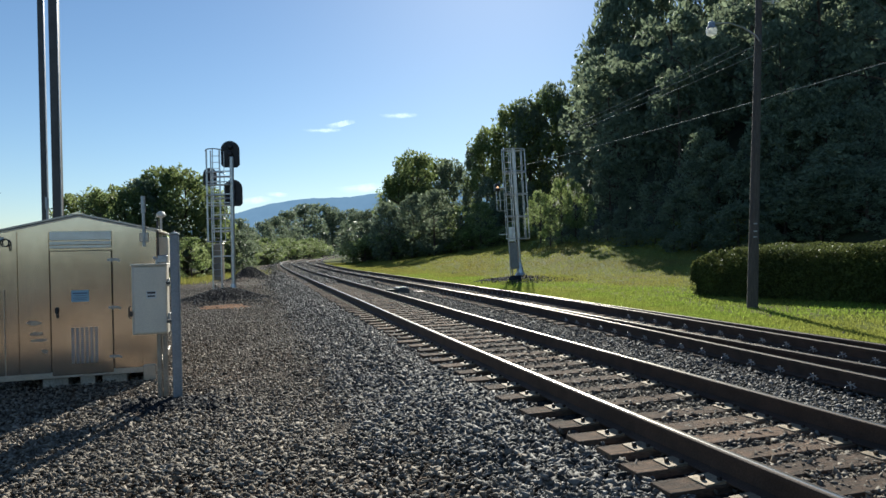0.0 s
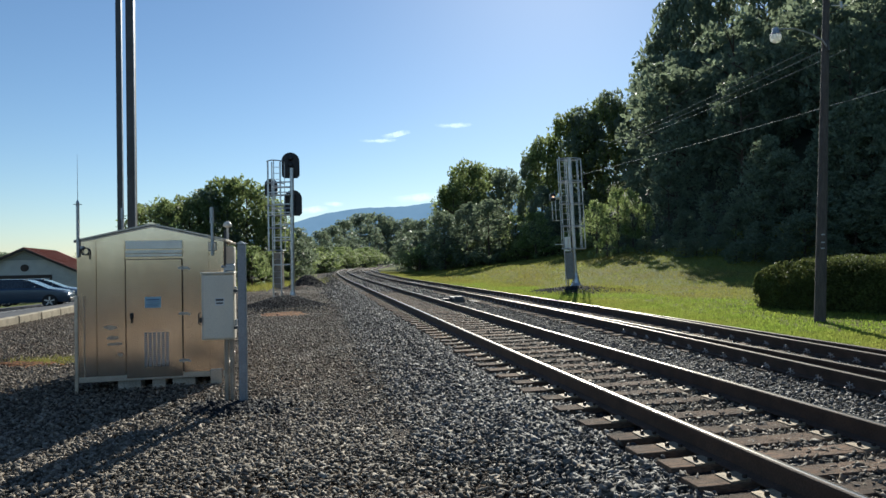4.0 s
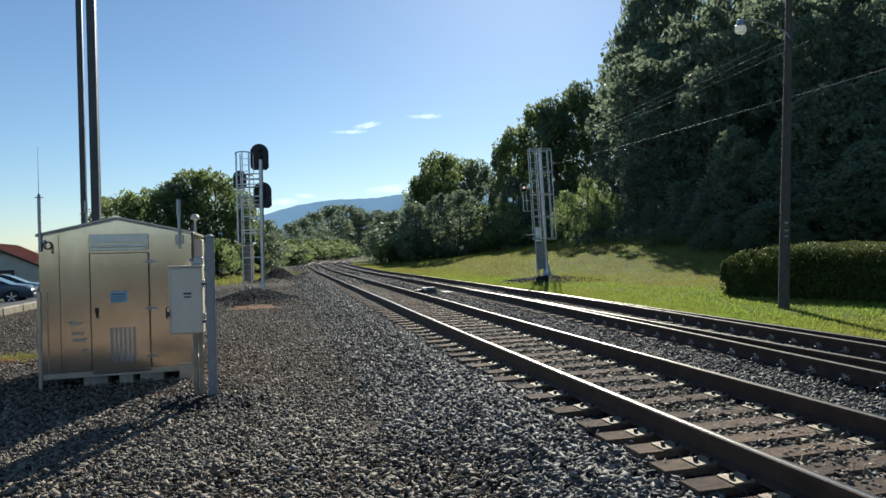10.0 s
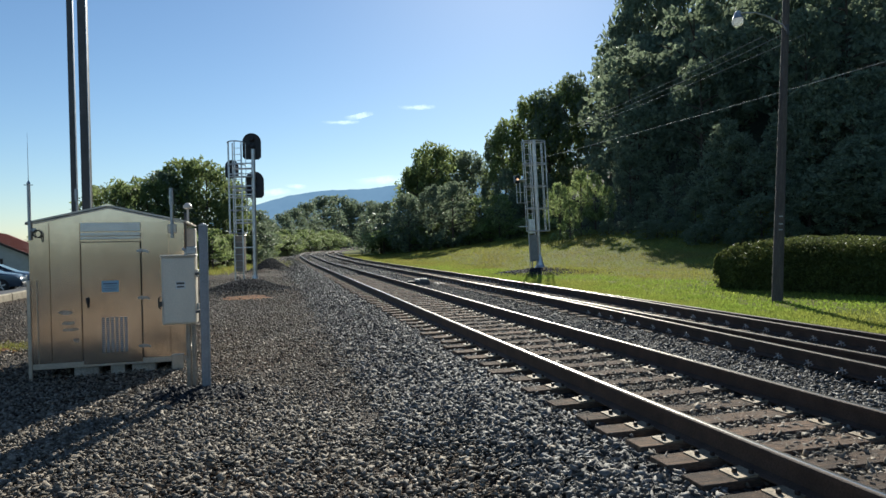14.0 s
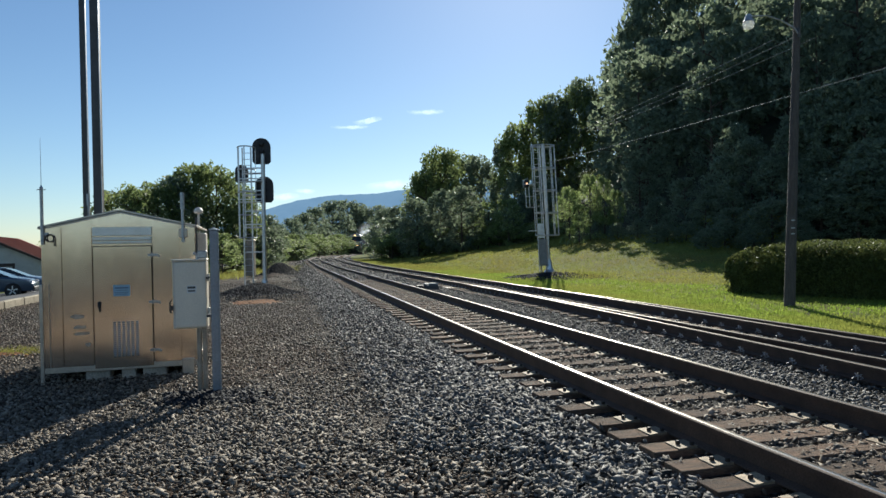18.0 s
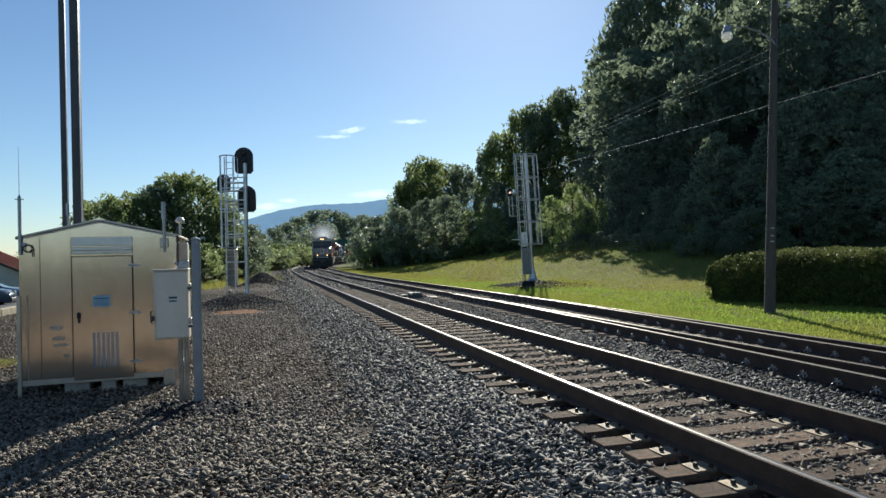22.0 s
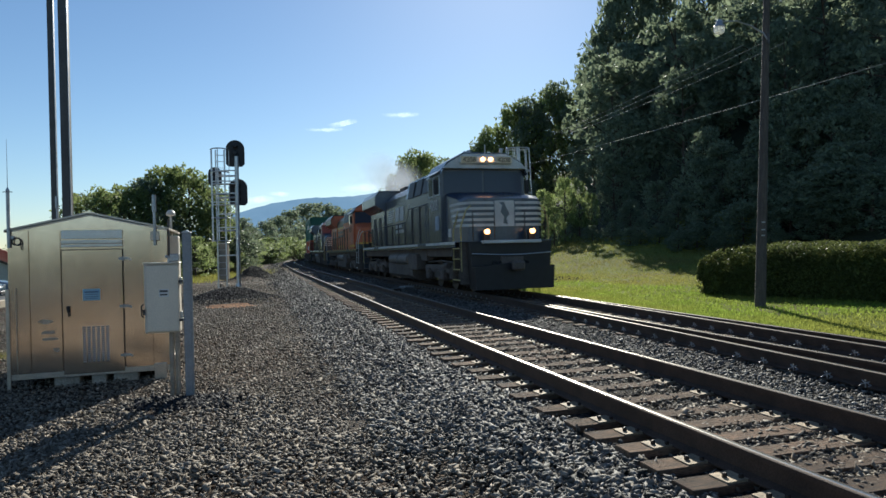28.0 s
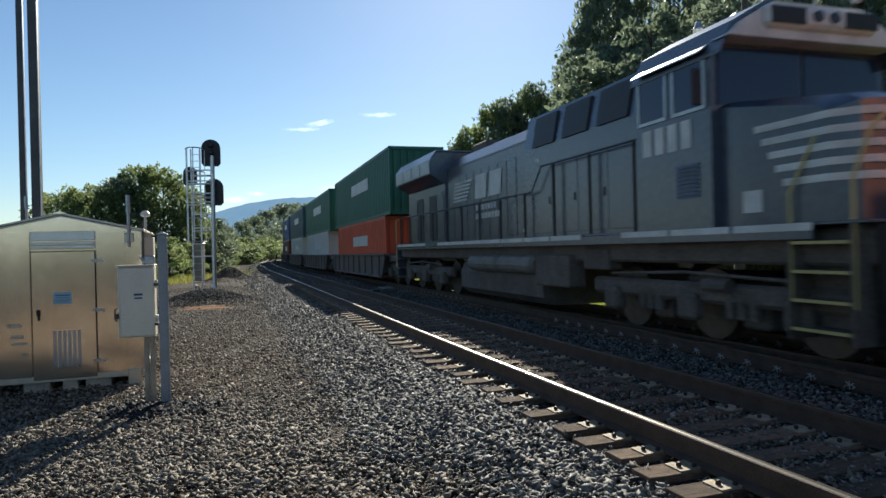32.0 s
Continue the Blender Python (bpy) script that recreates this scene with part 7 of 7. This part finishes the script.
    for sg in (-1, 1):
        for y in (-9.1, -11.2):
            part("air_reservoir", Mesh().tube([(sg * 1.3, y, 1.06), (sg * 1.3, y - 0.08, 1.06), (sg * 1.3, y - 1.9, 1.06), (sg * 1.3, y - 1.98, 1.06)], [0.14, 0.22, 0.22, 0.14], 14), mat("dusty_tank", (0.24, 0.22, 0.2), 0.7, 0.1, vary=0.3, scale=3), t)
        part("battery_box", Mesh().box(sg * 1.25, -8.2, 0.95, 0.4, 1.5, 0.65, 0.03), M_UNDER, t)
        part("blower_duct", Mesh().box(sg * 1.2, -6.6, 1.2, 0.3, 0.9, 0.4, 0.03), M_UNDER, t)
    part("rear_pilot", Mesh().box(0, -21.5, 1.0, 2.9, 0.1, 1.2, 0.02), M_LOCO_BLACK, t)
    truck(t, -4.1, 3, 2.05, 0.53, 2.5)
    truck(t, -18.2, 3, 2.05, 0.53, 2.5)
    return t


def container(long, h, at, m, parent_name, label):
    """A corrugated shipping container with corner posts and a panelled end."""
    c = thing(parent_name, label, "container", at, group="stacked containers")
    W = 2.44
    n = int(long / 0.36)
    side = []
    for i in range(n):
        y = -0.12 - i * (long - 0.24) / n
        stp = (long - 0.24) / n
        side += [(y, 0.0), (y - stp * 0.35, 0.0), (y - stp * 0.5, -0.04), (y - stp * 0.85, -0.04)]
    for sg in (-1, 1):
        mm = Mesh()
        vs = [(sg * (W / 2 - 0.015 + d), y, z) for z in (0.16, h - 0.12) for y, d in side]
        k = len(side)
        mm.add(vs, [(i, i + 1, k + i + 1, k + i) for i in range(k - 1)])
        part("side_panel", mm, m, c)
    part("inner_box", Mesh().box(0, -long / 2, h / 2, W - 0.14, long - 0.2, h - 0.1), m, c)
    fr = Mesh()
    for sx in (-1, 1):
        for y in (-0.06, -long + 0.06):
            fr.box(sx * (W / 2 - 0.05), y, h / 2, 0.1, 0.12, h, 0.01)
        for z in (0.08, h - 0.06):
            fr.box(sx * (W / 2 - 0.03), -long / 2, z, 0.06, long, 0.14, 0.01)
    for y in (-0.05, -long + 0.05):
        for z in (0.08, h - 0.06):
            fr.box(0, y, z, W, 0.1, 0.14, 0.01)
    part("frame", fr, m, c)
    e = Mesh()
    for i in range(7):
        e.box(-W / 2 + 0.3 + i * 0.31, -0.04, h / 2, 0.14, 0.04, h - 0.3)
    pieces("end_rib", e, m, c)
    part("roof_panel", Mesh().box(0, -long / 2, h - 0.01, W - 0.06, long - 0.1, 0.03), m, c)
    part("side_mark", Mesh().box(W / 2 + 0.004, -long * 0.45, h * 0.62, 0.006, long * 0.3, h * 0.2), M_LOCO_WHITE, c, "pale lettering block")
    return c


def well_car(label, long, m):
    """An articulated well unit with deep side sills and a truck at each end."""
    t = thing("well_car", label, "freight car", group="well cars")
    for sg in (-1, 1):
        s = part("side_sill", Mesh().prism([(-2.2, 0.3), (-1.4, 1.25), (-long + 1.4, 1.25), (-long + 2.2, 0.3)], sg * 1.36, sg * 1.46, "x").box(sg * 1.44, -long / 2, 1.28, 0.2, long - 2.6, 0.1, 0.02).box(sg * 1.44, -long / 2, 0.32, 0.2, long - 4.4, 0.1, 0.02), m, t)
        for i in range(9):
            part("side_post", Mesh().box(sg * 1.49, -2.6 - i * (long - 5.2) / 8, 0.8, 0.06, 0.12, 0.9, 0.01), m, s)
    part("floor_frame", Mesh().box(0, -long / 2, 0.32, 2.7, long - 4.4, 0.08), m, t)
    for y in (-1.1, -long + 1.1):
        part("end_platform", Mesh().box(0, y, 1.1, 2.4, 1.9, 0.24, 0.03), m, t)
        part("bulkhead", Mesh().box(0, y + (-0.95 if y > -2 else 0.95), 0.9, 2.7, 0.1, 0.8, 0.02), m, t)
    truck(t, -1.0, 2, 1.78, 0.42, 2.2)
    truck(t, -long + 1.0, 2, 1.78, 0.42, 2.2)
    return t


TRAIN = []
L1 = locomotive("locomotive", "black diesel locomotive with white nose stripes, headlights lit", M_LOCO_BLACK, M_LOCO_BLACK, M_LOCO_WHITE, M_LOCO_BLACK, True, "4208", M_LOCO_WHITE)
L2 = locomotive("locomotive", "orange diesel locomotive with dark roof and yellow bands", M_ORANGE, M_ROOF_GREEN, M_YELLOW, M_ROOF_GREEN, False, "8177", M_ROOF_GREEN, -1.62, -2.8)
L3 = locomotive("locomotive", "black diesel locomotive with white nose stripes, lights off", M_LOCO_BLACK, M_LOCO_BLACK, M_LOCO_WHITE, M_LOCO_BLACK, False, "", M_LOCO_WHITE)
for ob in (L1, L2, L3):
    ob["group"] = "train"
PITCH = 22.5
for i, ob in enumerate((L1, L2, L3)):
    TRAIN.append((ob, PITCH * i, 22.3))
M_CAR = mat("well_car_paint", (0.16, 0.13, 0.11), 0.7, 0.1, vary=0.3, scale=1.5, bump=0.1)
BOX = {
    "green": mat("container_green", (0.03, 0.14, 0.09), 0.5, 0.1, vary=0.2, scale=0.7, bump=0.05),
    "orange": mat("container_orange", (0.6, 0.09, 0.03), 0.5, 0.1, vary=0.2, scale=0.7, bump=0.05),
    "teal": mat("container_teal", (0.03, 0.09, 0.11), 0.5, 0.1, vary=0.2, scale=0.7, bump=0.05),
    "white": mat("container_white", (0.6, 0.6, 0.58), 0.5, 0.1, vary=0.15, scale=0.7, bump=0.05),
    "blue": mat("container_blue", (0.03, 0.08, 0.2), 0.5, 0.1, vary=0.2, scale=0.7, bump=0.05),
    "rust": mat("container_rust", (0.22, 0.07, 0.04), 0.6, 0.1, vary=0.2, scale=0.7, bump=0.05),
}
first = well_car("dark brown well car carrying two stacked containers", 18.6, M_CAR)
gap = 3 * PITCH
for i, (lo, hi) in enumerate((("orange", "green"), ("white", "green"), ("white", "teal"), ("rust", "blue"), ("blue", "green"), ("white", "orange"))):
    c = first if i == 0 else copy_thing(first, pose(0, 0, 0))
    TRAIN.append((c, gap, 18.6))
    b = container(14.0, 2.59, pose(0, -2.3, 0.38), BOX[lo], "container", f"{lo} corrugated container in the well of a freight car")
    a = container(16.15, 2.9, pose(0, -1.25, 2.98), BOX[hi], "container", f"{hi} corrugated container stacked on another container")
    TRAIN.append((b, gap, 18.6, pose(0, -2.3, 0.38)))
    TRAIN.append((a, gap, 18.6, pose(0, -1.25, 2.98)))
    gap += 18.9


def smoke():
    """Thin exhaust haze trailing from the leading locomotive's stack, in soft pieces."""
    c = bpy.data.materials.new("exhaust_haze")
    c.use_nodes = True
    n, l = c.node_tree.nodes, c.node_tree.links
    co, grad, tex = n.new("ShaderNodeTexCoord"), n.new("ShaderNodeTexGradient"), n.new("ShaderNodeTexNoise")
    grad.gradient_type = "SPHERICAL"
    tex.inputs["Scale"].default_value, tex.inputs["Detail"].default_value = 1.6, 5
    l.new(co.outputs["Object"], grad.inputs["Vector"]), l.new(co.outputs["Object"], tex.inputs["Vector"])
    k = n.new("ShaderNodeMath")
    k.operation = "MULTIPLY"
    l.new(grad.outputs["Fac"], k.inputs[0]), l.new(tex.outputs["Fac"], k.inputs[1])
    k2 = n.new("ShaderNodeMath")
    k2.operation, k2.inputs[1].default_value = "MULTIPLY", 0.45
    l.new(k.outputs[0], k2.inputs[0])
    tr, df, mx = n.new("ShaderNodeBsdfTransparent"), n.new("ShaderNodeBsdfTranslucent"), n.new("ShaderNodeMixShader")
    df.inputs["Color"].default_value = (0.6, 0.64, 0.7, 1)
    l.new(k2.outputs[0], mx.inputs[0]), l.new(tr.outputs[0], mx.inputs[1]), l.new(df.outputs[0], mx.inputs[2])
    l.new(mx.outputs[0], n["Material Output"].inputs["Surface"])
    t = thing("exhaust_smoke", "thin pale exhaust haze drifting above the leading locomotive", "smoke")
    disc = Mesh().add([(math.cos(a), 0, math.sin(a)) for a in [2 * math.pi * i / 20 for i in range(20)]], [tuple(range(20))]).data("puff", c)
    rng = random.Random(6)
    for i in range(9):
        r = 0.6 + 0.22 * i
        c0 = Matrix.Translation((rng.uniform(-0.3, 0.3) - 0.05 * i, -15.0 - 1.3 * i, 4.95 + 0.16 * i + rng.uniform(-0.2, 0.3)))
        for turn in (0.7,):
            p = part("puff", disc, None, t, at=c0 @ Matrix.Rotation(turn + rng.uniform(-0.2, 0.2), 4, "Z") @ Matrix.Rotation(rng.uniform(-0.3, 0.3), 4, "Y") @ Matrix.Diagonal((r * 1.6, r, r * 0.9, 1)))
            p.visible_shadow = False
    TRAIN.append((t, 0.0, 22.3))


smoke()

# ---- what moves ----
def train_s(t):
    """Where the leading coupler stands on the line at t seconds."""
    return float(np.interp(t, [0, 18.5, 22.5, 25.5, 28, 28.7, 29, 32], [157.78 + 14.7 * 18.5, 157.78, 99.25, 56.15, 20.73, 10.7, 6.35, 6.35 - 15.05 * 3])) - 0.65


def on_track(s, long):
    """Pose of a vehicle whose front stands at s; its axis follows the chord between its bogies."""
    a, b = rail_at(s + 3.8, SPACING, TRACK2_Z), rail_at(s + long - 3.8, SPACING, TRACK2_Z)
    d = (a - b).normalized()
    p = a + d * 3.8
    return Matrix.Translation(p) @ d.to_track_quat("Y", "Z").to_matrix().to_4x4()


def motions():
    for ob, back, long, *rest in TRAIN:
        inner = rest[0] if rest else Matrix()
        walk(ob, [(0.5 * i, on_track(train_s(0.5 * i) + back, long) @ inner) for i in range(65)])


motions()
